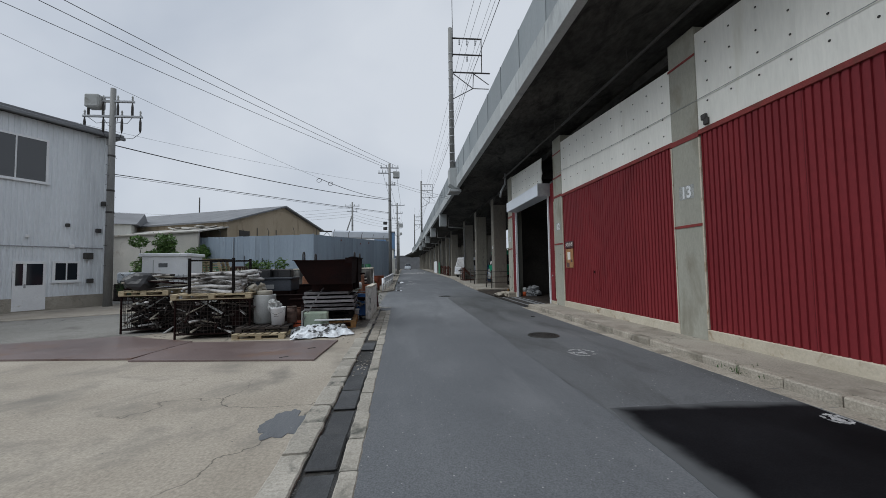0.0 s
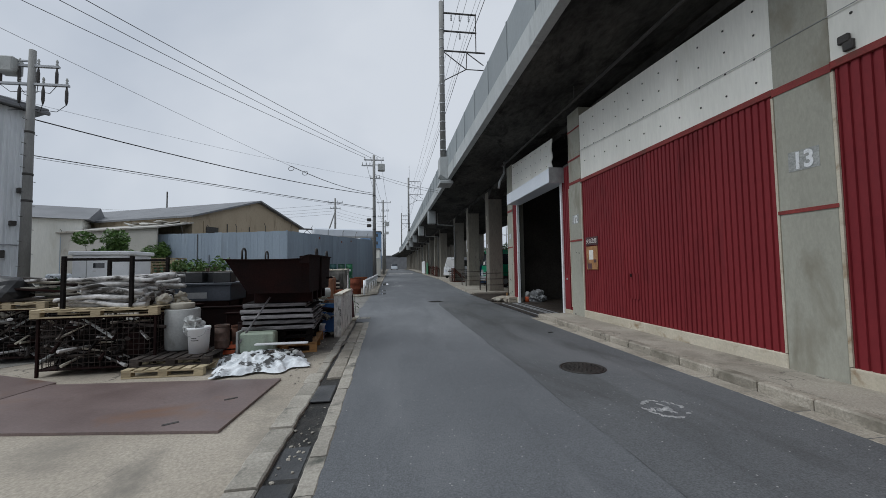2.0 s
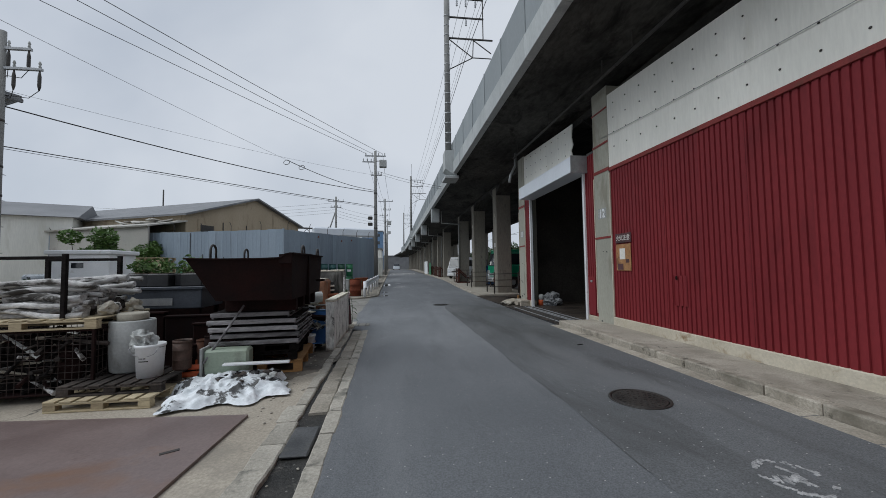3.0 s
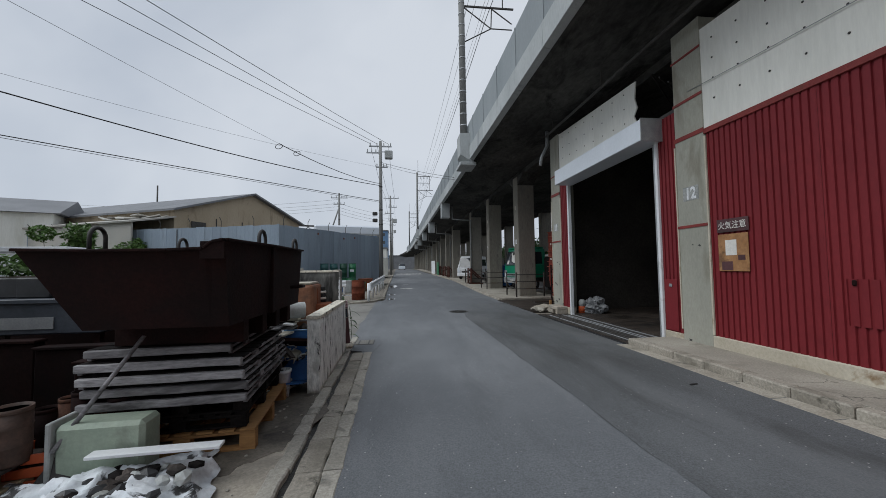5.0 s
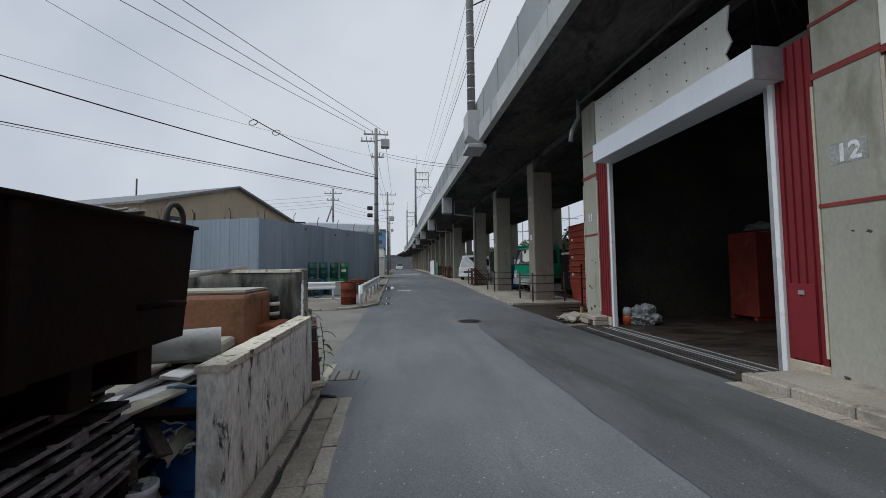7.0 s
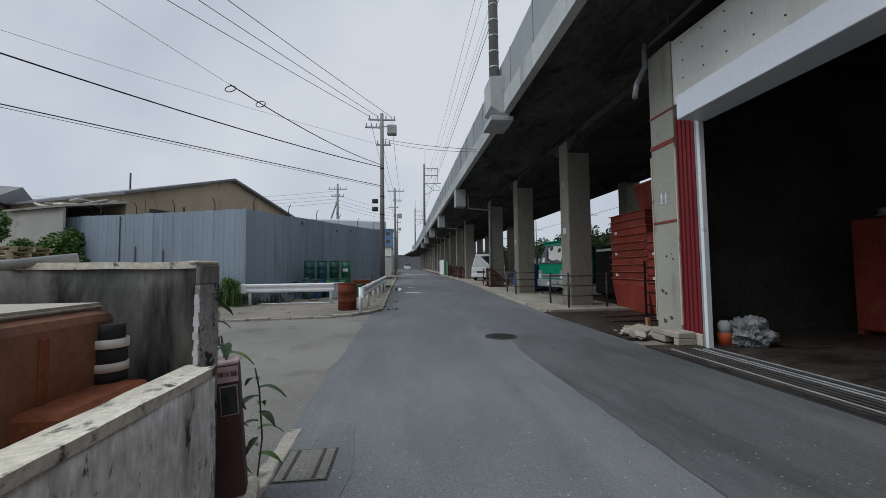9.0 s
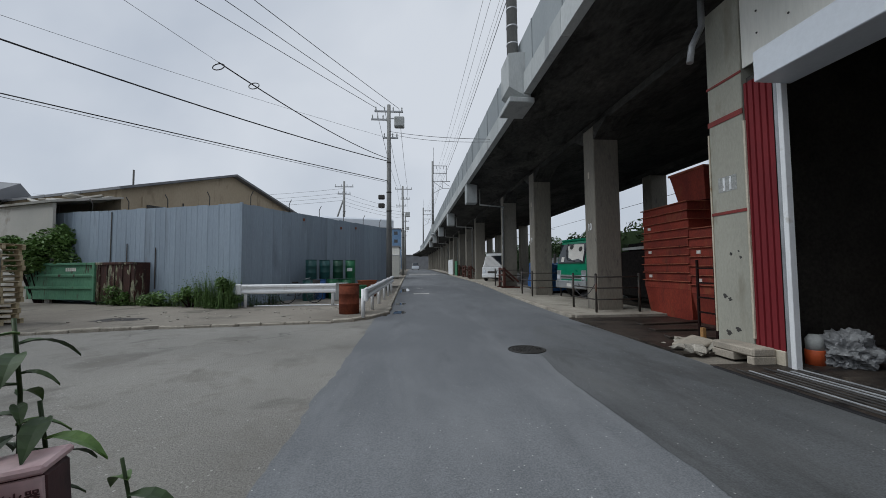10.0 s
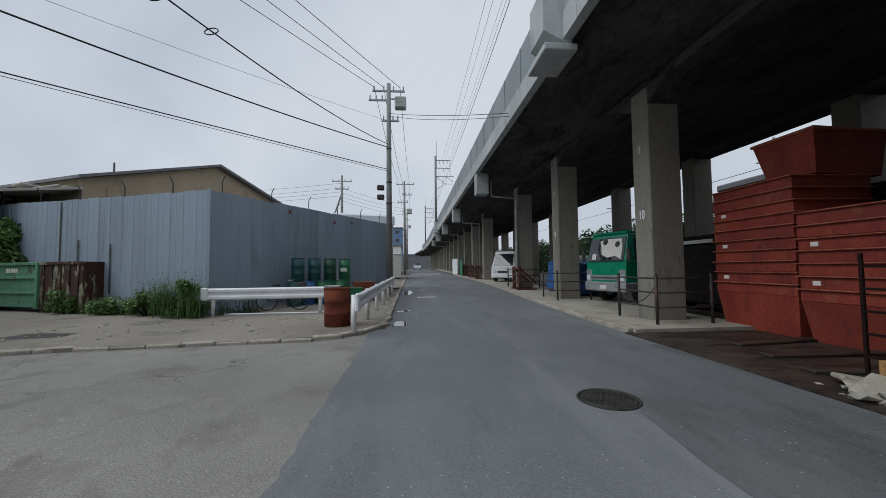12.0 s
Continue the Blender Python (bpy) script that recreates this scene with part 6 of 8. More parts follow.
path_tube(bm, [(HW, HD - 0.5, 1.35), (HW + 0.1, HD - 0.48, 1.36), (HW + 0.1, HD - 0.3, 1.35), (HW, HD - 0.28, 1.34)], 0.02, 8)
part("handle", bm, RUST, hop)

random.seed(8)
pallet("wooden_pallet", "orange-brown wooden pallet under the grey stack", 1.15, 1.3, WOOD_ORANGE, pose(-2.40, 9.56, 0.0, 0, 0, 5), "pallets under the hopper", 0.18)
# These two layers lie in shadow, which is put into their colour.
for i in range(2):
    pallet("dark_pallet", "pallet at the foot of the grey stack, coloured black for its shadow", 1.08, 1.25, SCRAP_SHADE_BLACK, pose(-2.42 + 0.02 * i, 9.60, 0.182 + 0.131 * i, 0, 0, 5), "pallets under the hopper", 0.13, 9)


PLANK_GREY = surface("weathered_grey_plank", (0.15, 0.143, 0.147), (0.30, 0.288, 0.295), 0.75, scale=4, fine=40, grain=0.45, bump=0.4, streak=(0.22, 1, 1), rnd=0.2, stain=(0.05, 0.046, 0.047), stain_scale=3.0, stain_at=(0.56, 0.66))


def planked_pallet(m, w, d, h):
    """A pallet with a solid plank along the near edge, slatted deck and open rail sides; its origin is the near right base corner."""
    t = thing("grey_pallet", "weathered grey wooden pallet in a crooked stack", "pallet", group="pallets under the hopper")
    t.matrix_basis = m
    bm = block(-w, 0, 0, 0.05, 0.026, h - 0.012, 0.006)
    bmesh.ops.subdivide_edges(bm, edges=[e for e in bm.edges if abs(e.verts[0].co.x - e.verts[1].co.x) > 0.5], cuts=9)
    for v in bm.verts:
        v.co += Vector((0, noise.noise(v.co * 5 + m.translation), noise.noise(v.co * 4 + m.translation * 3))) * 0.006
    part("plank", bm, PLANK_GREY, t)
    # Black stringers and deck boards paint shade into the gaps between planks.
    me = mesh_of(block(-w, -0.04, 0, 0.05, 0.004, h - 0.022, 0.005), "stringer", SCRAP_SHADE_BLACK)
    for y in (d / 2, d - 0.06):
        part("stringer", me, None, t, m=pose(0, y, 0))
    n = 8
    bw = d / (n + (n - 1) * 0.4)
    me = mesh_of(block(-w - 0.005, 0.0, 0, bw, h - 0.022, h - 0.008, 0.003), "deck_board", SCRAP_SHADE_BLACK)
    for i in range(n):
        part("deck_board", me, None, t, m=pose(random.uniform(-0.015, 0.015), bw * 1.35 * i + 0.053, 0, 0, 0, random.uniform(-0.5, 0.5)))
    for x in (-0.035, -w):
        for z0, z1 in ((0.0, 0.02), (h - 0.045, h - 0.023)):
            part("side_rail", block(x, x + 0.035, 0.052, d, z0, z1, 0.003), PALLET_GREY, t)
        for y in (d * 0.28, d * 0.72):
            part("block", block(x + 0.002, x + 0.033, y, y + 0.1, 0.02, h - 0.045, 0.003), PALLET_GREY, t)


for i in range(5):
    short = 0.13 if i == 4 else 0.0
    planked_pallet(pose(-1.275 - short + random.uniform(-0.035, 0.02), 9.46 + (0.1 if i == 4 else 0.0) + random.uniform(-0.03, 0.03), 0.447 + 0.0995 * i, 0, 0, 4.5 + random.uniform(-1.2, 1.2)), 1.2 - short, 1.42, 0.0985)
# cages, timber and the rest of the yard junk
mesh_cage((-5.05, 8.75, 0.0), 1.55, 1.0, 0.85, 2, 3)
mesh_cage((-6.85, 9.75, 0.0), 1.5, 1.0, 0.9, 3, 7)
random.seed(9)
pallet("pale_pallet", "pale wooden pallet lying on a mesh cage", 1.66, 1.1, WOOD_PALE, pose(-5.12, 8.68, 0.865, 0, 0, 3.5), "pale pallets", 0.13, 9)
pallet("pale_pallet", "pale wooden pallet lying on a mesh cage", 1.1, 1.05, WOOD_PALE, pose(-6.9, 9.7, 0.915, 0, 0, 3), "pale pallets", 0.13)
pallet("pale_pallet", "pale wooden pallet lying on the concrete", 1.1, 0.85, WOOD_PALE, pose(-3.72, 8.42, 0.0, 0, 0, -1), "pale pallets", 0.125)
pallet("dark_pallet", "dark pallet stacked on the pale one", 1.1, 0.8, DEBRIS, pose(-3.7, 8.55, 0.127, 0, 0, 1), "pale pallets", 0.12)
for i in range(30):
    row = i // 6
    bm = bmesh.new()
    ln, r = random.uniform(0.8, 1.5), random.uniform(0.03, 0.052)
    rings = []
    for k in range(25):
        c = Vector((-ln / 2 + ln * k / 24, 0.03 * math.sin(k * 0.25 + i), 0.02 * math.sin(k * 0.3 + 2 * i)))
        rings.append([bm.verts.new(c + Vector((0, math.cos(q), math.sin(q))) * r * (1 + 0.22 * noise.noise(Vector((k * 0.35, math.cos(q), math.sin(q) + 3 * i))))) for q in [2 * math.pi * j / 12 for j in range(12)]])
    for lo, hi in zip(rings[:-1], rings[1:]):
        for j in range(12):
            bm.faces.new((lo[j], lo[(j + 1) % 12], hi[(j + 1) % 12], hi[j])).smooth = True
    bm.faces.new(rings[0][::-1]), bm.faces.new(rings[-1])
    solid("log", bm, BARK, "pale bark-covered log in a stack on the pallet", "log", group="stack of logs",
          m=pose(-4.3 + random.uniform(-0.1, 0.1), 8.93 + 0.15 * (i % 6) + 0.04 * row, 1.05 + 0.093 * row, 0, random.uniform(-4, 4), 4 + random.uniform(-9, 9)))
rack = thing("stake_rack", "black steel stake frame holding the logs", "rack", (-4.3, 8.85, 0.99))
for x in (-0.52, 0.42):
    for y in (0.0, 0.92):
        part("stake", block(x - 0.025, x + 0.025, y - 0.025, y + 0.025, 0, 0.8, 0.004), SCRAP_SHADE_BLACK, rack)
for x0, x1, y, z in ((-0.52, 0.42, 0.0, 0.7), (-0.52, 0.42, 0.92, 0.7)):
    part("rail", block(x0, x1, y - 0.015, y + 0.015, z + 0.03, z + 0.07), SCRAP_SHADE_BLACK, rack)
for i in range(14):
    bm = block(-0.5, 0.5, -0.05, 0.05, -0.02, 0.02, 0.006)
    solid("timber_offcut", bm, (BARK, DEBRIS, RUST, TAN_SHEET)[i % 4], "weathered timber offcut piled on the cage pallet", "timber", group="timber offcuts",
          m=pose(-6.25 + random.uniform(-0.25, 0.4), 10.2 + random.uniform(-0.35, 0.35), 1.07 + 0.028 * i, random.uniform(-8, 8), random.uniform(-7, 7), random.uniform(-35, 35)))
bm = bmesh.new()
bmesh.ops.create_icosphere(bm, subdivisions=3, radius=0.3)
for v in bm.verts:
    v.co = Vector((v.co.x * 1.2, v.co.y, max(v.co.z, -0.16) * 0.9)) * (1 + 0.25 * noise.noise(v.co * 5))
solid("dark_sack", bm, PLASTIC_BLACK, "slumped black plastic sack on the timber pallet", "sack", m=pose(-6.55, 9.95, 1.22))
for i in range(10):
    bm = bmesh.new()
    bmesh.ops.create_icosphere(bm, subdivisions=3, radius=random.uniform(0.05, 0.095))
    for v in bm.verts:
        v.co *= 1 + 0.9 * noise.noise(v.co * 16 + Vector((i, 3, 0)))
    solid("stump_piece", bm, (BARK, TAN_SHEET, DEBRIS)[i % 3], "knotty pale wood chunk on the cage pallet", "wood chunk", group="wood chunks",
          m=pose(-3.75 + random.uniform(-0.2, 0.25), 9.0 + 0.07 * i, 1.08, random.uniform(0, 90), 0, random.uniform(0, 180)))
pot = thing("concrete_pot", "tall grey concrete pot on the pallet", "pot", (-3.32, 9.2, 0.25))
bm = bmesh.new()
lathe(bm, [(0.2, 0), (0.235, 0.03), (0.25, 0.35), (0.25, 0.655), (0.24, 0.665), (0.18, 0.665), (0.18, 0.62)], 28)
part("body", bm, POT_GREY, pot)
bm = bmesh.new()
lathe(bm, [(0.165, 0.62), (0.175, 0.74), (0.16, 0.76)], 24)
part("lid", bm, TAN_SHEET, pot)
bk = thing("white_bucket", "white plastic bucket with a grey rag", "bucket", (-2.9, 8.86, 0.25))
bm = bmesh.new()
lathe(bm, [(0.135, 0), (0.155, 0.36), (0.165, 0.37), (0.165, 0.40), (0.15, 0.40), (0.145, 0.34)], 24)
part("body", bm, WHITE_PAINT, bk)
bm = bmesh.new()
path_tube(bm, [(-0.16, 0, 0.36)] + [(-0.16 * math.cos(math.pi * k / 8), -0.14, 0.36 - 0.1 * math.sin(math.pi * k / 8)) for k in range(9)] + [(0.16, 0, 0.36)], 0.004, 5)
part("bail", bm, GALV, bk)
bm = bmesh.new()
bmesh.ops.create_icosphere(bm, subdivisions=4, radius=0.12)
for v in bm.verts:
    v.co = Vector((v.co.x * 1.1 - 0.06 - 0.5 * max(v.co.z, 0), v.co.y * 0.7, v.co.z * 1.2 + 0.40)) + v.co * (0.4 - 1.2 * abs(noise.noise(v.co * 14)))
part("rag", bm, POT_GREY, bk)
for k in range(3):
    bm = bmesh.new()
    z = 0.2 + 0.035 * k
    n = 9 - 2 * k
    lo = [bm.verts.new((0.148 * math.cos(a), 0.148 * math.sin(a), z)) for a in [-1.9 + 0.09 * i for i in range(n)]]
    hi = [bm.verts.new((0.1485 * math.cos(a), 0.1485 * math.sin(a), z + 0.012)) for a in [-1.9 + 0.09 * i for i in range(n)]]
    for i in range(n - 1):
        bm.faces.new((lo[i], lo[i + 1], hi[i + 1], hi[i]))
    part("print_bar", bm, DARK_METAL, bk, "dark printed line")
STAND_BROWN = surface("dented_can_brown", (0.05, 0.03, 0.022), (0.11, 0.062, 0.045), 0.7, scale=5, fine=30, grain=0.3, bump=0.3)
drum("rusty_drum", "small dark rusty drum beside the grey pot", (-3.86, 9.05, 0.25), 0.19, 0.42, RUST)
drum("rusty_can", "small dented brown can on the pallet", (-2.68, 9.15, 0.25), 0.11, 0.38, STAND_BROWN)
oc = thing("orange_crate", "bright orange plastic crate on the ground", "crate", (-2.72, 9.14, 0.02), 12)
part("floor", block(0, 0.5, 0, 0.34, 0, 0.02), ORANGE_RED, oc)
for x0, x1, y0, y1 in ((0, 0.02, 0, 0.34), (0.48, 0.5, 0, 0.34), (0.02, 0.48, 0, 0.02), (0.02, 0.48, 0.32, 0.34)):
    for z in (0.02, 0.11, 0.2):
        part("slat", block(x0, x1, y0, y1, z, z + 0.065, 0.003), ORANGE_RED, oc)
CHARRED = surface("dull_brown_rust", (0.055, 0.022, 0.013), (0.12, 0.045, 0.022), 0.85, scale=6, fine=35, grain=0.35, bump=0.35, stain=(0.02, 0.01, 0.008), stain_scale=6.0)
for i in range(5):
    drum("rust_part", "rusty round machine part behind the orange crate", (-2.75 + 0.13 * i, 9.5 + 0.05 * (i % 2), 0.0), 0.075, 0.5 + 0.06 * (i % 3), CHARRED if i % 2 else RUST, "rusty machine parts")
sh = thing("shovel", "old shovel leaning against the scrap", "shovel", (-2.42, 9.15, 0.05))
bm = bmesh.new()
tube(bm, (0, 0, 0.25), (0.42, 0.25, 1.0), 0.017, 0.015, 8)
part("handle", bm, PALLET_GREY, sh, "grey wooden handle")
part("blade", block(-0.1, 0.1, -0.012, 0.012, -0.05, 0.28, 0.01, pose(0, 0, 0.03, -18, 28, 0)), DARK_METAL, sh)
tubx = thing("green_tub", "pale green plastic tub lying on its side", "tub", (-2.43, 9.16, 0.0), 3)
part("body", block(0, 0.57, 0, 0.24, 0.0, 0.47, 0.03), PALE_GREEN, tubx)
part("rim", block(-0.035, 0.0, -0.02, 0.26, 0.0, 0.50, 0.008), POT_GREY, tubx, "grey rim")
bm = bmesh.new()
bmesh.ops.create_grid(bm, x_segments=60, y_segments=60, size=1)
for v in bm.verts:
    x, y = v.co.x, v.co.y
    rr = max(abs(x), abs(y))
    h = 0.07 * max(0, 1 - rr ** 2) + 0.20 * (0.5 - abs(noise.noise(Vector((x * 2.6, y * 2.6, 1))))) + 0.09 * (0.5 - abs(noise.noise(Vector((x * 6, y * 6, 4)))))
    w = 1 + 0.35 * noise.noise(Vector((x * 2, y * 2, 7)))
    v.co = Vector((x * 0.66 * w, y * 0.58 * w, 0.008 + max(h, 0.0) * (1 - 0.85 * rr ** 4)))
for f in bm.faces:
    f.smooth = True
solid("tarpaulin", bm, TARP, "crumpled white tarpaulin spread over scrap on the ground", "tarpaulin", m=pose(-1.95, 8.86, 0.004, 0, 0, 20))
random.seed(40)
for i in range(34):
    bm = bmesh.new()
    bmesh.ops.create_icosphere(bm, subdivisions=1, radius=random.uniform(0.025, 0.06))
    for v in bm.verts:
        v.co = Vector((v.co.x * 1.6, v.co.y, v.co.z * 0.7))
    solid("shell_piece", bm, (SCRAP_SHADE_BLACK, PLASTIC_BLACK, DEBRIS, POT_GREY)[i % 4], "dark fist-sized scrap piece lying on the tarpaulin", "scrap piece", group="scrap on the tarpaulin",
          m=pose(-1.86 + random.gauss(0, 0.18), 8.9 + random.gauss(0, 0.13), 0.17, 0, 0, random.uniform(0, 180)))
bm = block(-0.42, 0.42, -0.05, 0.05, -0.012, 0.012, 0.004)
solid("white_plank", bm, WHITE_PAINT, "flat white plank lying over the tarpaulin", "plank", m=pose(-1.72, 9.12, 0.285, 0, 1, 5))
tray = thing("steel_bin", "dark blue-grey steel bin on a stand with plants on it", "bin", (-4.75, 10.5, 0))
part("body", block(0, 1.65, 0, 0.8, 0.92, 1.28, 0.015), NAVY_STEEL, tray)
part("lip", block(-0.03, 1.68, -0.03, 0.83, 1.24, 1.29, 0.008), NAVY_STEEL, tray)
part("plate", block(0.45, 1.2, -0.008, 0.0, 0.98, 1.1), GALV, tray, "pale worn plate")
for x in (0.05, 1.54):
    for y in (0.05, 0.7):
        part("leg", block(x, x + 0.06, y, y + 0.06, 0, 0.92), RUST, tray)
part("lower_shelf", block(0.02, 1.63, 0.02, 0.78, 0.45, 0.5), RUST, tray)
for i, (x, y) in enumerate(((-4.2, 10.8), (-3.85, 10.75), (-3.5, 10.9), (-3.3, 10.7))):
    p = thing("planter", "black plastic planter with wilting green weeds" if i < 2 else "black plastic planter of dark soil", "planter", (x, y, 1.291), group="black planters")
    part("tub", block(-0.17, 0.17, -0.14, 0.14, 0, 0.22, 0.015), PLASTIC_BLACK, p)
    part("soil", block(-0.15, 0.15, -0.12, 0.12, 0.222, 0.235), SOIL, p)
    if i < 3:
        bm = bmesh.new()
        leaf_cloud(bm, (0.0, 0, 0.36), (0.2, 0.18, 0.14 if i < 2 else 0.2), 170, 0.045, 0.5)
        part("foliage", bm, LEAF, p)
for i in range(4):
    bm = block(-0.45, 0.45, -0.25, 0.25, 0, 0.12, 0.02)
    solid("debris_pile", bm, (DEBRIS, PALLET_GREY, RUST, DEBRIS)[i], "dark flattened scrap stacked behind the bins", "scrap", group="flattened scrap", m=pose(-2.9 + 0.1 * i, 10.6 + 0.35 * i, 0.0, 0, 0, 12 * i))

# The last, widest one is an added sheet standing in for a dark void.
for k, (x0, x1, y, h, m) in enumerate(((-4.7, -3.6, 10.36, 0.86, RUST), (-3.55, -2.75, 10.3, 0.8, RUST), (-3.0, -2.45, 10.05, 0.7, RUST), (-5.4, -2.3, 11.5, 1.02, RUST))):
    c = thing("rusty_box", "dark rusty steel box below the bin, the widest added to fill a dark gap", "box", (x0, y, 0), 2 * k, "rusty steel boxes")
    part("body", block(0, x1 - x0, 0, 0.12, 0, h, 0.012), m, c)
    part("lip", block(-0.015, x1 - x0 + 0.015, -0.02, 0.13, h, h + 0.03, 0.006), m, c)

# steel road plates on the yard
for name, pts in (("a", [(-4.62, 6.75), (-1.50, 6.30), (-1.40, 7.95), (-4.55, 8.25)]), ("b", [(-8.9, 7.45), (-4.66, 6.88), (-4.45, 8.32), (-6.5, 9.3), (-8.6, 8.75)])):
    bm = bmesh.new()
    extrude_poly(bm, pts, 0.0, 0.026 if name == "a" else 0.032)
    solid("road_plate", bm, RUST_PLATE, "large rusty brown steel road plate lying on the concrete", "steel plate", group="steel road plates")
for x, y in ((-1.75, 7.2), (-2.05, 6.55)):
    solid("plate_slot", block(-0.07, 0.07, -0.02, 0.02, 0, 0.004), DARK_METAL, "dark lifting slot in the road plate", "slot", m=pose(x, y, 0.0265, 0, 0, 30))


# ---- steel hoarding fence ----
fence = tagged(new("fence_hoarding"), "tall blue-grey ribbed steel hoarding with a few rust marks", "fence", kind="structure")


def hoarding(a, b, h0, h1, width):
    a, b = Vector((*a, 0)), Vector((*b, 0))
    d = b - a
    n = round(d.length / width)
    ang = math.degrees(math.atan2(d.y, d.x))
    for i in range(n):
        h = h0 + (h1 - h0) * i / n + random.uniform(-0.02, 0.02)
        w = d.length / n
        p = a + d * (i / n)
        bm = bmesh.new()
        prof = [(0.0, 0.0), (w * 0.06, 0.0), (w * 0.10, 0.010), (w * 0.46, 0.010), (w * 0.48, 0.005), (w * 0.52, 0.005), (w * 0.54, 0.010), (w * 0.92, 0.010), (w * 0.96, 0.0), (w + 0.012, 0.002)]
        for (x0, y0), (x1, y1) in zip(prof[:-1], prof[1:]):
            vs = [bm.verts.new(q) for q in ((x0, y0, 0), (x1, y1, 0), (x1, y1, h), (x0, y0, h))]
            bm.faces.new(vs)
            bm.faces.new([bm.verts.new((v.co.x, v.co.y + 0.006, v.co.z)) for v in vs][::-1])
        part("sheet", bm, GREY_STEEL, fence, m=Matrix.Translation((p.x, p.y, gz(p.y) * 0.9)) @ pose(0, 0, 0, random.uniform(-0.04, 0.04), 0, ang))
        if i % 4 == 1:
            bm = bmesh.new()
            path_tube(bm, [(0, 0.1, h - 0.6), (0, 0.1, h + 0.35), (0.0, -0.02, h + 0.55)], 0.018, 6)
            part("wire_stake", bm, DARK_METAL, fence, m=Matrix.Translation((p.x, p.y, gz(p.y))) @ pose(0, 0, 0, 0, 0, ang))
        if i % 3 == 2:
            part("post", block(-0.04, 0.04, 0.05, 0.13, 0, h - 0.1), DARK_METAL, fence, m=Matrix.Translation((p.x, p.y, gz(p.y))) @ pose(0, 0, 0, 0, 0, ang))


random.seed(17)
FC = (-6.5, 27.1)
hoarding((-27.0, 34.6), FC, 4.15, 4.0, 0.55)
hoarding(FC, (-1.62, 38.6), 4.0, 4.1, 0.55)
part("corner_post", block(-0.05, 0.05, -0.05, 0.05, 0, 4.05), GREY_STEEL, fence, m=pose(FC[0], FC[1] + 0.03, 0))
for x, z in ((-5.1, 3.8), (-3.9, 3.7), (-3.3, 3.85)):
    y = FC[1] + (x - FC[0]) * (38.6 - 27.1) / (-1.62 + 6.5)
    bm = block(-0.02, 0.08, -0.03, 0.012, z - 0.06, z + 0.07, 0.008)
    part("bracket", bm, RUST_ORANGE, fence, m=pose(x, y - 0.04, 0, 0, 0, 67))

for x, z0, z1 in ((-12.9, 1.4, 4.0), (-12.0, 1.5, 2.6), (-10.5, 0.7, 2.4)):
    y = FC[1] + (x - FC[0]) * (34.6 - 27.1) / (-27.0 + 6.5)
    part("seam_gap", block(-0.025, 0.025, -0.006, 0.004, z0, z1), DARK_METAL, fence, "dark open seam", m=pose(x, y - 0.02, 0, 0, 0, -20))

# ---- buildings ----
def gable_house():
    """Long shed behind the hoarding: its gable end faces the street."""
    t = thing("tan_warehouse", "tan warehouse with a low-pitched grey roof behind the fence", "warehouse", (-12.15, 38.45, 0), 157)
    # local x runs away along the ridge, local y across
    prof = [(-6.0, 0.0), (6.6, 0.0), (6.6, 5.62), (0.0, 7.78), (-6.0, 5.98)]
    bm = bmesh.new()
    f0 = [bm.verts.new((0.0, y, z)) for y, z in prof]
    f1 = [bm.verts.new((24.0, y, z)) for y, z in prof]
    bm.faces.new(f0), bm.faces.new(f1[::-1])
    for i in range(5):
        bm.faces.new((f0[i], f0[(i + 1) % 5], f1[(i + 1) % 5], f1[i]))
    part("wall", bm, TAN, t)
    for (ya, za), (yb, zb), nm in (((0.0, 7.80), (6.9, 5.54), "roof"), ((-6.4, 5.86), (0.0, 7.80), "roof")):
        n = 16
        for i in range(n):
            bm = bmesh.new()
            x0, x1 = -0.4 + 24.8 * i / n, -0.4 + 24.8 * (i + 1) / n - 0.03
            vs = [bm.verts.new(p) for p in ((x0, ya, za), (x1, ya, za), (x1, yb, zb), (x0, yb, zb))]
            ws = [bm.verts.new((v.co.x, v.co.y, v.co.z + 0.14)) for v in vs]
            bm.faces.new(vs[::-1]), bm.faces.new(ws)
            for k in range(4):
                bm.faces.new((vs[k], vs[(k + 1) % 4], ws[(k + 1) % 4], ws[k]))
            part("roof_sheet", bm, ROOF_GREY, t)
    bm = block(-0.2, 22.0, 0.0, 2.85, -0.05, 0.05, 0.0, pose(0, 6.6, 5.15, -12.5, 0, 0))
    part("lean_to_roof", bm, ROOF_LIGHT, t, "pale corrugated lean-to roof")
    part("lean_to_wall", block(0.0, 21.8, 9.1, 9.2, 0, 4.5), ROOF_LIGHT, t)
    for yy in (-3.8, -1.4, 1.0, 3.4, 5.6):
        part("batten", block(-0.05, 0.0, yy - 0.03, yy + 0.03, 3.5, 5.4), DARK_METAL if yy in (1.0, 3.4) else TAN, t)
    part("opening", block(-0.06, -0.01, 4.3, 5.4, 4.2, 5.0), DARK_METAL, t, "dark vent opening")
    for i in range(9):
        bm = block(-0.5, 0.5, -0.35, 0.35, 0, 0.08, 0.02)
        part("torn_sheet", bm, ROOF_LIGHT, t, m=pose(0.6 + 0.5 * i, 7.0 + 0.25 * (i % 3), 5.0 + 0.05 * (i % 4), random.uniform(-20, 20), random.uniform(-20, 20), random.uniform(0, 90)))
    return t


gable_house()
ant = thing("antenna_pole", "thin rooftop antenna pole behind the warehouse", "antenna", (-24.6, 47.0, 0))
bm = bmesh.new()
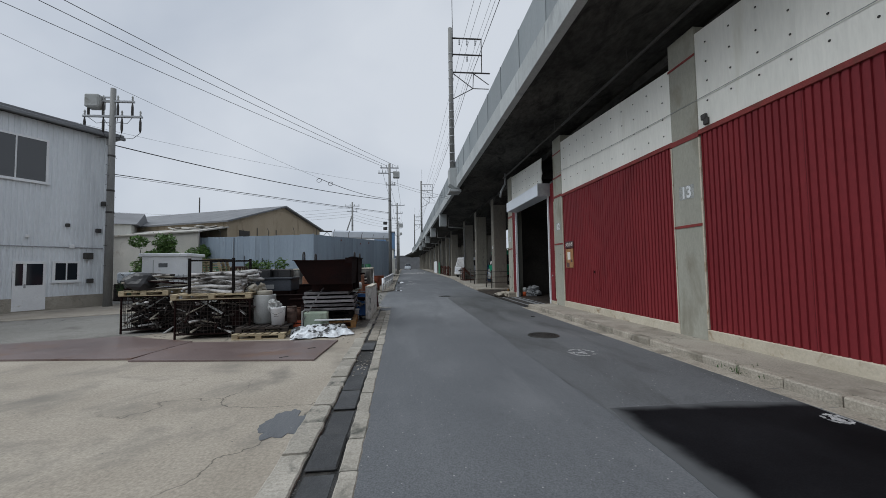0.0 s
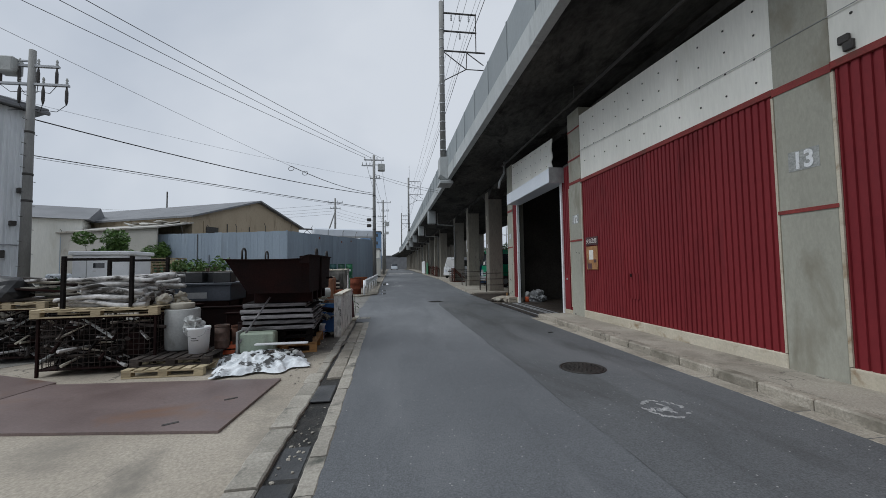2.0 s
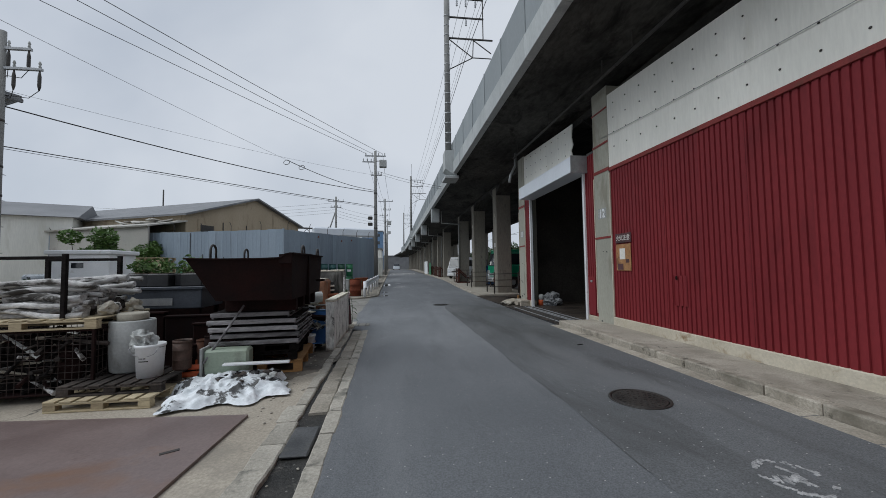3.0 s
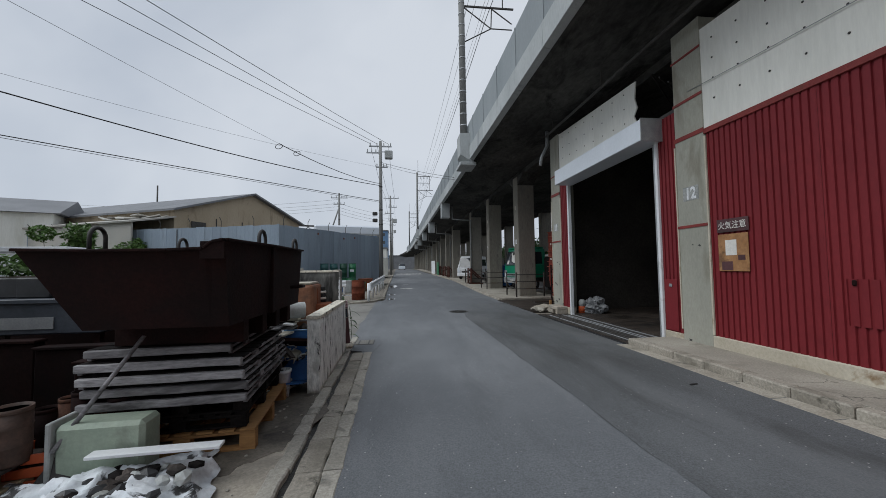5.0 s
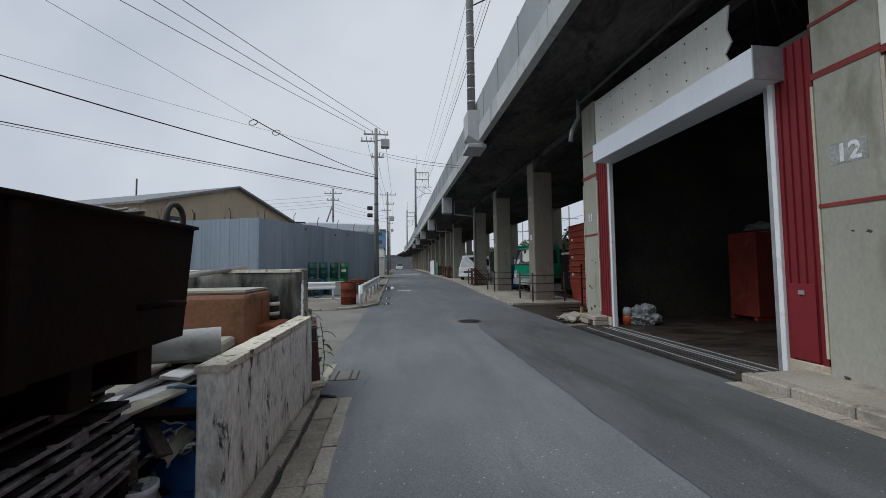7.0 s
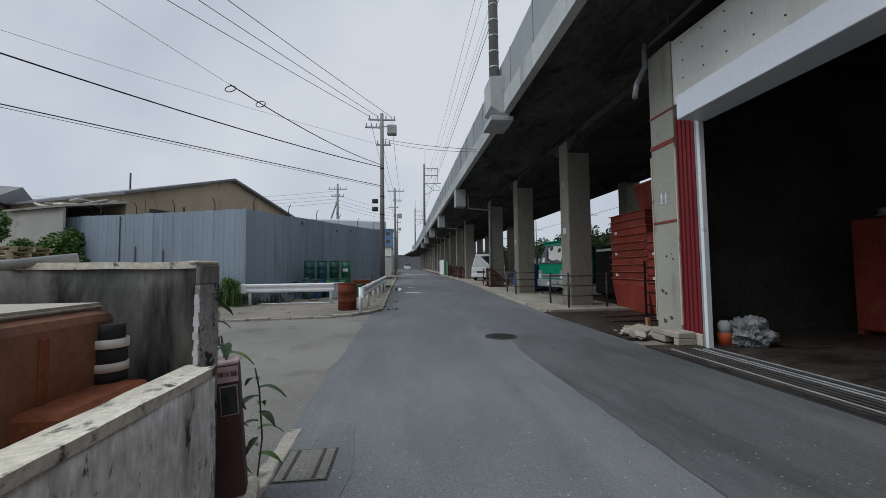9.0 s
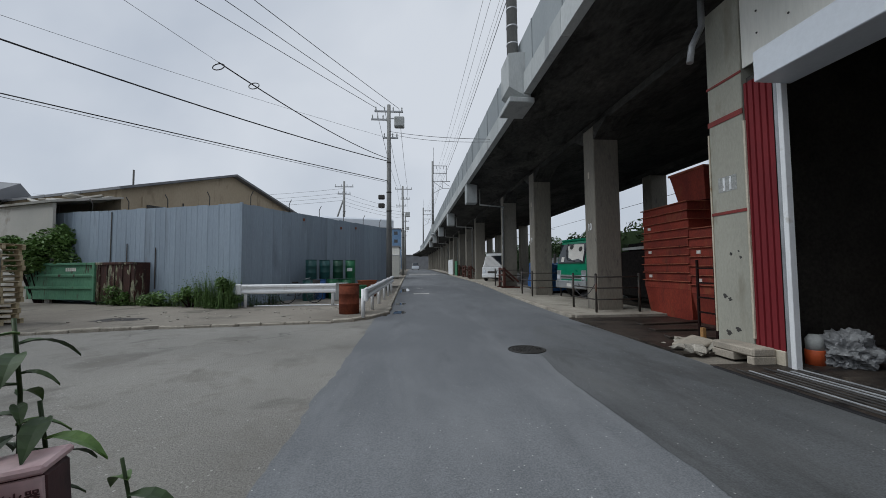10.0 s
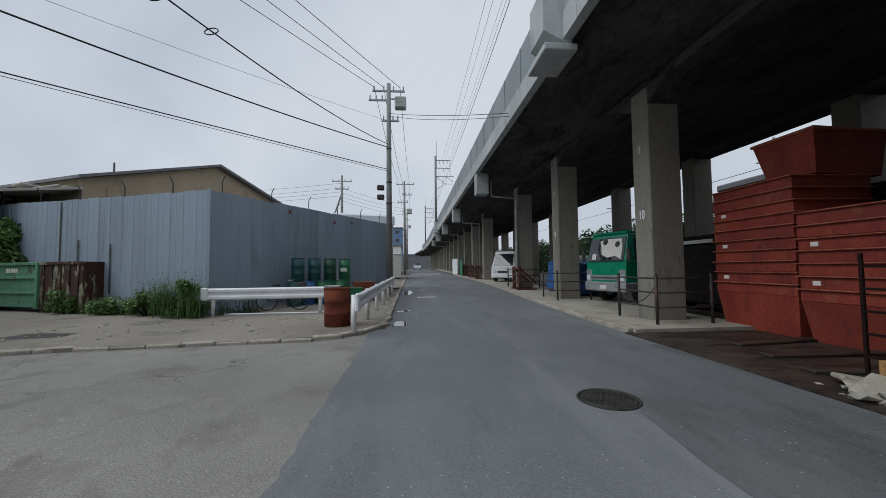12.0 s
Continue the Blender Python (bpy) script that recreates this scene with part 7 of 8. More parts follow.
tube(bm, (0, 0, 0), (0, 0, 10.4), 0.09, 0.07, 8)
part("pole", bm, DARK_METAL, ant)

wh = thing("white_warehouse", "pale ribbed steel warehouse with upper windows and a grey eave", "warehouse", (-13.62, 18.6, 0), 242)
# local x runs along the street front towards the viewer, local -y points inside
L = 16.0
n = 20
for i in range(n):
    w = L / n
    bm = bmesh.new()
    k = 5
    for j in range(k):
        p = w / k
        prof = [(0, 0), (0.35 * p, 0), (0.45 * p, 0.03), (0.9 * p, 0.03), (p, 0)]
        for (x0, y0), (x1, y1) in zip(prof[:-1], prof[1:]):
            xo = i * w + j * p
            bm.faces.new([bm.verts.new(q) for q in ((xo + x0, y0, 0.52), (xo + x1, y1, 0.52), (xo + x1, y1, 7.75), (xo + x0, y0, 7.75))])
    part("wall_sheet", bm, WHITE_SHEET, wh)
part("backing", block(0, L, -0.2, -0.01, 0.0, 7.75), WHITE_SHEET, wh)
part("end_wall", block(0.0, 0.1, -12.0, -0.2, 0.0, 7.8), WHITE_SHEET, wh)
part("plinth", block(0, L, -0.1, 0.05, 0.0, 0.55, 0.01), CONCRETE_PAVE, wh)
part("roof", block(-0.3, L + 0.3, -12.2, 0.3, 7.8, 8.0, 0.02), ROOF_GREY, wh)
part("gutter", block(-0.3, L + 0.3, 0.3, 0.42, 7.72, 7.86, 0.02), ROOF_GREY, wh)


def framed_window(parent, x0, x1, z0, z1, panes):
    w = part("window", block(x0 - 0.06, x1 + 0.06, 0.0, 0.055, z0 - 0.06, z1 + 0.06, 0.004), WHITE_PAINT, parent)
    for i in range(panes):
        a, b = x0 + (x1 - x0) * i / panes + 0.025, x0 + (x1 - x0) * (i + 1) / panes - 0.025
        part("pane", block(a, b, 0.05, 0.062, z0 + 0.02, z1 - 0.02), DARK_GLASS, w)
    part("sill", block(x0 - 0.1, x1 + 0.1, 0.055, 0.12, z0 - 0.1, z0 - 0.06), WHITE_PAINT, w)
    return w


framed_window(wh, 2.25, 4.9, 5.25, 6.95, 3)
framed_window(wh, 1.15, 1.9, 1.2, 1.95, 2)
framed_window(wh, 3.5, 4.3, 1.3, 2.0, 1)
door = part("door", block(2.15, 3.1, 0.0, 0.06, 0.05, 2.0, 0.006), WHITE_PAINT, wh)
part("pane", block(2.25, 2.72, 0.055, 0.068, 1.05, 1.9), DARK_GLASS, door)
part("pane", block(2.82, 3.02, 0.055, 0.068, 1.05, 1.9), DARK_GLASS, door)
part("handle", block(2.74, 2.79, 0.06, 0.1, 0.95, 1.1, 0.006), GALV, door)
for x, z, s in ((0.32, 4.65, 0.1), (0.5, 3.4, 0.09), (1.55, 3.55, 0.07), (1.4, 2.65, 0.08), (0.85, 2.25, 0.14), (0.75, 1.15, 0.1), (2.75, 3.0, 0.06), (3.9, 3.0, 0.12)):
    part("wall_fitting", block(x - s, x + s, 0.03, 0.03 + 1.6 * s, z - s, z + s, 0.02), DARK_METAL if z > 3 or x < 0.9 else WHITE_PAINT, wh)
bm = bmesh.new()
path_tube(bm, [(0.08, 0.1, 7.7), (0.08, 0.1, 0.3)], 0.05, 8)
part("downpipe", bm, GALV, wh)
bm = bmesh.new()
path_tube(bm, [(0.3, 0.06, 2.6), (4.5, 0.06, 2.6)], 0.02, 6)
part("conduit", bm, GALV, wh)

wb = thing("white_outbuilding", "plain off-white building with a dark sloping roof", "building", (-23.4, 34.2, 0), 205)
part("wall", block(0, 9.0, -7.0, 0.0, 0, 5.6), WHITE_PANEL, wb)
bm = bmesh.new()
vs = [bm.verts.new(p) for p in ((-0.4, 0.4, 5.6), (9.4, 0.4, 5.6), (9.4, -7.4, 5.6), (-0.4, -7.4, 5.6), (-0.4, -3.5, 7.0), (9.4, -3.5, 7.0))]
for f in ((0, 1, 5, 4), (3, 4, 5, 2), (0, 4, 3), (1, 2, 5), (0, 3, 2, 1)):
    bm.faces.new([vs[i] for i in f])
part("roof", bm, ROOF_GREY, wb)

cab = thing("white_cabin", "small white steel cabin with a flat overhanging roof", "cabin", (-12.9, 19.6, 0), 4)
part("body", block(0, 2.0, 0, 1.7, 0.1, 2.25, 0.02), WHITE_PAINT, cab)
part("roof", block(-0.1, 2.1, -0.1, 1.8, 2.25, 2.42, 0.03), WHITE_PAINT, cab)
part("window", block(0.75, 1.15, -0.012, 0.0, 1.72, 1.92), DARK_GLASS, cab)
part("door_edge", block(0.5, 0.53, -0.01, 0.0, 0.2, 2.1), POT_GREY, cab)
part("vent", block(1.55, 1.75, -0.012, 0.0, 1.1, 1.3), POT_GREY, cab)
part("base", block(0.1, 1.9, 0.1, 1.6, 0.0, 0.1), POT_GREY, cab)
random.seed(23)
for i in range(15):
    pallet("stacked_pallet", "pale wooden pallet in a tall stack by the fence", 2.1, 1.1, WOOD_PALE, pose(-12.6 + random.uniform(-0.05, 0.05), 22.3, 0.07 + 0.142 * i, 0, 0, random.uniform(-2, 2)), "tall pallet stack", 0.14, 8)
yard_fence = tagged(new("yard_fence"), "low grey mesh fence beside the warehouse corner", "fence", kind="structure")
for i in range(16):
    part("picket", block(-0.02, 0.02, -0.02, 0.02, 0, 1.35), GALV, yard_fence, m=pose(-13.2 + 0.28 * i * 0.8, 19.2, 0))
part("rail", block(-13.2, -9.8, 19.18, 19.22, 1.25, 1.3), GALV, yard_fence)
part("rail", block(-13.2, -9.8, 19.18, 19.22, 0.2, 0.25), GALV, yard_fence)
for i, (x, y) in enumerate(((-14.6, 21.5), (-13.6, 22.2), (-12.9, 24.0), (-15.4, 23.0))):
    c = thing("junk_pile", "pale heap of stacked materials behind the cabin", "junk pile", (x, y, 0), 10 * i, "yard materials")
    part("base", block(-0.6, 0.6, -0.5, 0.5, 0, 0.9, 0.05), DEBRIS, c)
    part("load", block(-0.5, 0.55, -0.45, 0.4, 0.9, 1.5, 0.08), (TARP, TAN_SHEET)[i % 2], c)


# ---- utility poles ----
def utility_pole(name, label, x, y, h, arms, box_at=None, lamps=False, r=0.17, hang=False):
    t = thing(name, label, "utility pole", (x, y, gz(y)), group="utility poles")
    bm = bmesh.new()
    tube(bm, (0, 0, 0), (0, 0, h), r, r * 0.62, 14)
    part("shaft", bm, POLE_CONC, t)
    for z, ln, off in arms:
        part("crossarm", block(off - ln / 2, off + ln / 2, -0.05, 0.05, z - 0.045, z + 0.045, 0.006), GALV, t)
        for k in range(4):
            bm = bmesh.new()
            lathe(bm, [(0.018, 0), (0.045, 0.05), (0.025, 0.1), (0.045, 0.15), (0.02, 0.24)], 8, (off - ln / 2 + 0.08 + (ln - 0.16) * k / 3, 0, z + 0.045))
            part("insulator", bm, POT_GREY, t)
            if hang:
                xx = off - ln / 2 + 0.08 + (ln - 0.16) * k / 3
                bm = bmesh.new()
                lathe(bm, [(0.02, -0.75), (0.05, -0.6), (0.05, -0.25), (0.02, -0.05)], 8, (xx, 0, z))
                part("fuse", bm, DARK_METAL, t, "dark hanging fuse cut-out")
                bm = bmesh.new()
                path_tube(bm, [(xx, 0, z - 0.75), (xx * 0.7, 0.05, z - 1.0), (0.0, 0.1, z - 0.9)], 0.012, 5)
                part("lead", bm, CABLE, t)
    if box_at:
        bx0, bz = box_at
        bm = block(bx0 - 0.3, bx0 + 0.3, -0.24, 0.24, bz, bz + 0.6, 0.05)
        part("transformer", bm, POT_GREY, t, "pale grey transformer can")
        part("bracket", block(0, bx0, -0.03, 0.03, bz + 0.5, bz + 0.56), GALV, t)
    if lamps:
        for z in (5.4, 4.9):
            part("junction_box", block(-0.62, -0.25, -0.12, 0.12, z, z + 0.26, 0.04), DARK_METAL, t)
    for z in [1.8 + 0.45 * i for i in range(int((h - 3) / 0.45))]:
        bm = bmesh.new()
        s = 1 if int(z / 0.45) % 2 else -1
        tube(bm, (0, s * 0.1, z), (0, s * 0.3, z), 0.01, 0.01, 5)
        part("step_bolt", bm, DARK_METAL, t)
    for z in (0.42 * h, 0.52 * h, 0.68 * h):
        bm = bmesh.new()
        rr = r * (1 - 0.38 * z / h) + 0.012
        lathe(bm, [(rr, z), (rr, z + 0.08)], 14)
        part("band", bm, DARK_METAL, t)
    return t


utility_pole("utility_pole", "concrete utility pole with insulator racks beside the warehouse", -13.15, 17.9, 9.9, ((9.3, 2.0, -0.1), (8.6, 2.5, 0.0)), (-0.75, 8.95), hang=True)
p1 = utility_pole("utility_pole", "tall concrete street pole with transformer, crossarms and lamps", -1.3, 34.2, 11.1, ((10.7, 1.7, 0.0), (10.2, 1.1, -0.5), (9.1, 0.9, 0.1)), (0.62, 9.75), True)
utility_pole("utility_pole", "distant concrete street pole with several crossarms", -1.1, 60.0, 11.6, ((11.2, 2.2, 0.1), (9.9, 1.2, 0.3), (9.0, 1.3, -0.2)), (0.6, 7.6))
utility_pole("utility_pole", "distant street pole along the road", -1.3, 90.0, 12.0, ((11.5, 2.0, 0), (10.3, 1.4, 0)), (0.5, 8.6))
utility_pole("utility_pole", "distant street pole along the road", -2.2, 125.0, 12.0, ((11.5, 2.0, 0), (10.3, 1.4, 0)))
far_p = utility_pole("utility_pole", "distant braced pole with wires behind the hoarding", -7.3, 53.0, 10.6, ((10.0, 2.0, 0), (9.2, 1.4, 0)))
bm = bmesh.new()
tube(bm, (-1.6, 0, 4.0), (0, 0, 8.8), 0.1, 0.08, 8)
part("strut", bm, POLE_CONC, far_p)

P2 = (-1.3, 34.15)
for dx, z, ex, ez in ((-0.75, 11.0, -32.0, 15.0), (-0.25, 11.0, -26.0, 13.5), (0.6, 11.0, -22.0, 12.0)):
    cable("power_line", "thin overhead power line crossing the sky", (P2[0] + dx, P2[1], z), (ex, -5.5, ez), 0.5, 0.014)
    cable("power_line", "thin overhead power line along the street", (P2[0] + dx, P2[1], z), (-1.1 + dx, 60.0, 12.0), 0.5, 0.014)
    cable("power_line", "thin overhead power line along the street", (-1.1 + dx, 60.0, 12.0), (-1.3 + dx, 90.0, 12.7), 0.5, 0.014)
cable("service_cable", "thick black service cable between two poles", (-13.15, 17.9, 7.3), (-1.3, 34.2, 7.8), 0.3, 0.024)
cable("service_cable", "long dark cable passing the warehouse", (-33.0, 2.2, 7.1), (-1.3, 34.2, 6.62), 0.25, 0.020)
cable("service_cable", "long dark cable above the hoarding", (-33.0, 2.6, 7.0), (-1.3, 34.2, 6.52), 0.22, 0.010)
cable("service_cable", "thin telephone cable above the yard", (-28.0, 6.0, 9.8), (-1.3, 34.2, 9.2), 0.8, 0.006)
cable("service_cable", "cable crossing the street to the viaduct", (-1.3, 34.15, 9.6), (3.28, 27.28, 6.79), 0.1, 0.012)
cable("service_cable", "cable crossing the street to the viaduct", (-1.3, 34.15, 9.45), (3.28, 27.18, 6.64), 0.16, 0.010)
cable("service_cable", "drooping cable with coiled loops above the fence", (-1.3, 34.2, 7.95), (-5.0, 22.3, 6.9), 0.25, 0.018)
cable("service_cable", "drooping cable with coiled loops above the fence", (-5.0, 22.3, 6.9), (-13.5, -5.0, 7.6), 0.25, 0.005)
for k, off in enumerate((0.0, 0.45)):
    bm = bmesh.new()
    path_tube(bm, [(-5.0 + off + 0.14 * math.cos(a), 22.3 + off * 2.4 + 0.1 * math.sin(a), 6.78 + off * 0.1 + 0.14 * math.sin(a)) for a in [2 * math.pi * i / 16 for i in range(17)]], 0.014, 5)
    solid("cable_loop", bm, CABLE, "coiled spare loop of cable hanging aloft", "cable loop", group="cable loops")
for z in (7.2, 6.7, 6.3, 5.9):
    cable("far_wire", "distant thin wire behind the hoarding", (-7.3, 53.0, z + 2.5), (-1.1, 60.0, z + 2.0), 0.2, 0.012, None, "distant wires")
    cable("far_wire", "distant thin wire behind the hoarding", (-7.3, 53.0, z + 3.0), (-45.0, 60.0, z + 3.5), 0.8, 0.012, None, "distant wires")

# ---- far left: footbridge, cabin, blue building, street end ----
br = thing("footbridge", "distant pale grey covered gantry behind the hoarding", "gantry", (-9.0, 47.0, 0), 18)
part("girder", block(0, 7.5, -0.5, 0.5, 5.3, 6.3, 0.15), SHUTTER_WHITE, br)
for x in (1.0, 7.0):
    part("leg", block(x, x + 0.4, -0.2, 0.2, 0, 5.3), POT_GREY, br)
part("frame", block(-6.0, 0, -0.1, 0.1, 6.1, 6.25), DARK_METAL, br)
for i in range(10):
    bm = bmesh.new()
    tube(bm, (-6 + 0.6 * i, 0, 5.4 + 0.7 * (i % 2)), (-5.4 + 0.6 * i, 0, 6.1 - 0.7 * (i % 2)), 0.03, 0.03, 5)
    part("lattice", bm, DARK_METAL, br)
kiosk = thing("site_cabin", "distant cream site cabin beside the road", "cabin", (-3.0, 50.5, gz(50)), 2)
part("body", block(0, 1.75, 0, 4.0, 0.15, 2.4, 0.05), WHITE_PANEL, kiosk)
part("roof", block(-0.05, 1.8, -0.05, 4.05, 2.4, 2.5, 0.03), WHITE_PAINT, kiosk)
part("base", block(0.1, 1.65, 0.1, 3.9, 0, 0.15), DARK_METAL, kiosk)
for k, (x, y, w, d, h, m) in enumerate(((-12.0, 150.0, 8.0, 10.0, 15.0, BLUE_FAR), (-34.0, 130.0, 18.0, 12.0, 9.0, WHITE_PANEL), (-8.0, 100.0, 5.0, 10.0, 5.5, WHITE_PANEL), (-9.0, 175.0, 26.0, 10.0, 6.0, ROOF_GREY), (-60, 120, 20, 14, 10, ROOF_LIGHT))):
    b = thing("far_building", "plain distant industrial building", "building", (x, y, gz(y) - 0.1), group="distant buildings")
    part("wall", block(0, w, 0, d, 0, h), m, b)
    part("roof", block(-0.2, w + 0.2, -0.2, d + 0.2, h, h + 0.4), ROOF_GREY, b)
    for i in range(0 if k == 3 else int(w / 2.4)):
        for j in range(int(h / 3)):
            part("window", block(0.7 + 2.4 * i, 2.0 + 2.4 * i, -0.05, 0.02, 1.0 + 3 * j, 2.2 + 3 * j), DARK_GLASS, b)
for i in range(8):
    part_wall = block(0, 2.4, 0, 0.1, 0, 2.6, 0.01)
    solid("far_fence_panel", part_wall, WHITE_PANEL, "pale distant fence panel along the road", "fence", group="distant fence panels", m=pose(-1.9 - 0.02 * i, 62 + 2.5 * i, gz(62 + 2.5 * i), 0, 0, 90))


# ---- street corner: guardrails, drums, weeds, bicycle ----
def guardrail(a, b, posts, label):
    a, b = Vector(a), Vector(b)
    d = b - a
    t = thing("guardrail", label, "guardrail", a, math.degrees(math.atan2(d.y, d.x)), "white guardrails")
    ln = math.hypot(d.x, d.y)
    prof = [(0.0, 0.50), (-0.05, 0.54), (-0.05, 0.60), (0.0, 0.65), (0.0, 0.70), (-0.05, 0.75), (-0.05, 0.81), (0.0, 0.85)]
    bm = bmesh.new()
    rows = []
    for k in range(2):
        rows.append([bm.verts.new((ln * k, y, z + d.z * k)) for y, z in prof] + [bm.verts.new((ln * k, y + 0.012, z + d.z * k)) for y, z in prof[::-1]])
    m = len(rows[0])
    for i in range(m):
        bm.faces.new((rows[0][i], rows[0][(i + 1) % m], rows[1][(i + 1) % m], rows[1][i]))
    bm.faces.new(rows[0][::-1]), bm.faces.new(rows[1])
    part("beam", bm, WHITE_PAINT, t)
    for k in range(posts):
        x = 0.12 + (ln - 0.24) * k / (posts - 1)
        bm = bmesh.new()
        tube(bm, (x, 0.09, 0), (x, 0.09, 0.82 + d.z * x / ln), 0.057, 0.057, 12)
        part("post", bm, WHITE_PAINT, t)
        part("spacer", block(x - 0.05, x + 0.05, 0.012, 0.09, 0.55 + d.z * x / ln, 0.8 + d.z * x / ln), WHITE_PAINT, t)
    bm = block(-0.18, 0.02, -0.075, 0.02, 0.48, 0.87, 0.03)
    part("end_cap", bm, WHITE_PAINT, t)
    return t


guardrail((-6.2, 26.55, 0.06), (-2.85, 26.75, 0.06), 2, "white steel guardrail standing on the corner verge")
guardrail((-1.28, 23.1, 0.06), (-1.02, 33.2, 0.2), 6, "white steel guardrail along the street kerb")
bm = block(-5.9, -2.4, 26.9, 27.0, 0.07, 0.11, 0.01)
solid("white_pole", bm, WHITE_PAINT, "white bar lying on the verge", "bar")
BARREL_RUST = surface("barrel_rust", (0.10, 0.028, 0.016), (0.17, 0.048, 0.026), 0.85, scale=3, fine=30, grain=0.3, bump=0.25, stain=(0.05, 0.02, 0.014), spec=0.15)
drum("rust_barrel", "rust-red steel barrel standing beside the guardrail", (-1.93, 24.25, 0.07), 0.31, 0.92, BARREL_RUST)
DEEP_GREEN = surface("deep_green_paint", (0.006, 0.05, 0.028), (0.012, 0.08, 0.045), 0.5, scale=3, fine=30, grain=0.2, bump=0.08)
random.seed(5)
for i, (x, y, z, m, lb) in enumerate(((-5.0, 29.3, 0.07, TEAL_DRUM, "teal"), (-4.65, 29.9, 0.07, BLUE, "blue"), (-4.15, 30.3, 0.07, GREEN_DRUM, "green"), (-3.6, 30.9, 0.07, GREEN_DRUM, "green"), (-5.05, 29.9, 0.99, TEAL_DRUM, "teal"),
                                      (-4.6, 30.6, 0.99, TEAL_DRUM, "teal"), (-4.05, 31.0, 0.99, DEEP_GREEN, "dark green"), (-3.55, 31.6, 0.99, GREEN_DRUM, "green"), (-5.05, 29.95, 0.07, TEAL_DRUM, "teal"), (-4.6, 30.65, 0.07, TEAL_DRUM, "teal"),
                                      (-4.05, 31.05, 0.07, GREEN_DRUM, "green"), (-3.55, 31.65, 0.07, GREEN_DRUM, "green"))):
    d = drum("oil_drum", lb + " painted steel oil drum stored against the hoarding", (x + 0.45, y, z), 0.245, 0.9, m, "stored oil drums")
    if i == 7:
        part("white_mark", block(-0.13, 0.13, -0.252, -0.225, 0.34, 0.5, 0.003), WHITE_PAINT, d, "white stencilled bar")
for i, (x, y, w, h, m) in enumerate(((-3.1, 29.2, 0.5, 0.75, POT_GREY), (-2.6, 30.2, 0.9, 0.6, GREEN_DRUM), (-2.2, 31.2, 0.8, 0.8, RUST_ORANGE), (-3.4, 30.0, 0.4, 0.4, BLUE))):
    c = thing("plastic_tote", "worn plastic tub among the stored drums", "tub", (x, y, 0.07), 15 * i, "stored tubs")
    part("body", block(-w / 2, w / 2, -0.25, 0.25, 0, h, 0.04), m, c)
    part("rim", block(-w / 2 - 0.02, w / 2 + 0.02, -0.27, 0.27, h - 0.06, h + 0.01, 0.01), m, c)


def bicycle(at, turn):
    t = thing("bicycle", "dark old bicycle parked behind the guardrail", "bicycle", at, turn)
    for x in (0.0, 1.05):
        bm = bmesh.new()
        path_tube(bm, [(x + 0.32 * math.cos(a), 0, 0.33 + 0.32 * math.sin(a)) for a in [2 * math.pi * i / 24 for i in range(25)]], 0.018, 6)
        w = part("wheel", bm, RUBBER, t)
        bm = bmesh.new()
        for i in range(10):
            a = 2 * math.pi * i / 10
            tube(bm, (x, 0, 0.33), (x + 0.31 * math.cos(a), 0, 0.33 + 0.31 * math.sin(a)), 0.003, 0.003, 4)
        part("spokes", bm, GALV, w)
    for a, b in (((0, 0, 0.33), (0.42, 0, 0.3)), ((0.42, 0, 0.3), (0.3, 0, 0.8)), ((0, 0, 0.33), (0.32, 0, 0.72)), ((0.42, 0, 0.3), (0.88, 0, 0.75)), ((0.34, 0, 0.6), (0.88, 0, 0.78)), ((1.05, 0, 0.33), (0.85, 0, 0.98))):
        bm = bmesh.new()
        tube(bm, a, b, 0.017, 0.017, 7)
        part("frame_tube", bm, NAVY_STEEL, t)
    bm = bmesh.new()
    path_tube(bm, [(0.72, -0.26, 1.0), (0.85, -0.1, 1.02), (0.85, 0.1, 1.02), (0.72, 0.26, 1.0)], 0.013, 7)
    part("handlebar", bm, GALV, t)
    part("saddle", block(0.16, 0.42, -0.08, 0.08, 0.82, 0.88, 0.03), RUBBER, t)
    part("basket", block(0.98, 1.25, -0.15, 0.15, 0.72, 0.95, 0.02), DARK_METAL, t)


bicycle((-5.0, 27.9, 0.07), 8)
random.seed(77)
weeds("fence_weeds", "lush green weeds growing along the foot of the hoarding", -12.6, 28.9, -6.6, 26.75, 1100, 1.1, LEAF)
weeds("tall_weeds", "tall green weeds at the hoarding corner", -7.6, 26.8, -6.35, 26.35, 460, 1.4, LEAF)
weeds("kerb_weeds", "small weed tuft at the pavement edge", 4.42, 4.5, 4.58, 4.62, 80, 0.10, LEAF_DARK)
weeds("dry_weeds", "thin grey weed stalks beside the guardrail", -6.2, 26.9, -5.2, 27.6, 140, 0.8, LEAF_DARK)
bush("yard_bush", "leafy green bush in front of the hoarding", (-16.2, 30.2, 0), [(random.uniform(-1.6, 1.3), random.uniform(-0.3, 0.1), random.uniform(1.6, 3.3), random.uniform(0.35, 0.62)) for i in range(20)], 0.095, LEAF, 330)
bush("yard_bush", "spreading green bush beside the cabin", (-17.7, 27.7, 0), [(random.uniform(-0.8, 0.9), random.uniform(-0.6, 0.6), random.uniform(0.9, 3.7), random.uniform(0.5, 0.75)) for i in range(15)], 0.11, LEAF, 360)
bush("yard_bush", "dark green bush at the warehouse corner", (-12.4, 18.6, 0), [(random.uniform(-0.5, 0.5), random.uniform(-0.3, 0.3), random.uniform(0.4, 1.1), 0.42) for i in range(5)], 0.07, LEAF_DARK, 260)

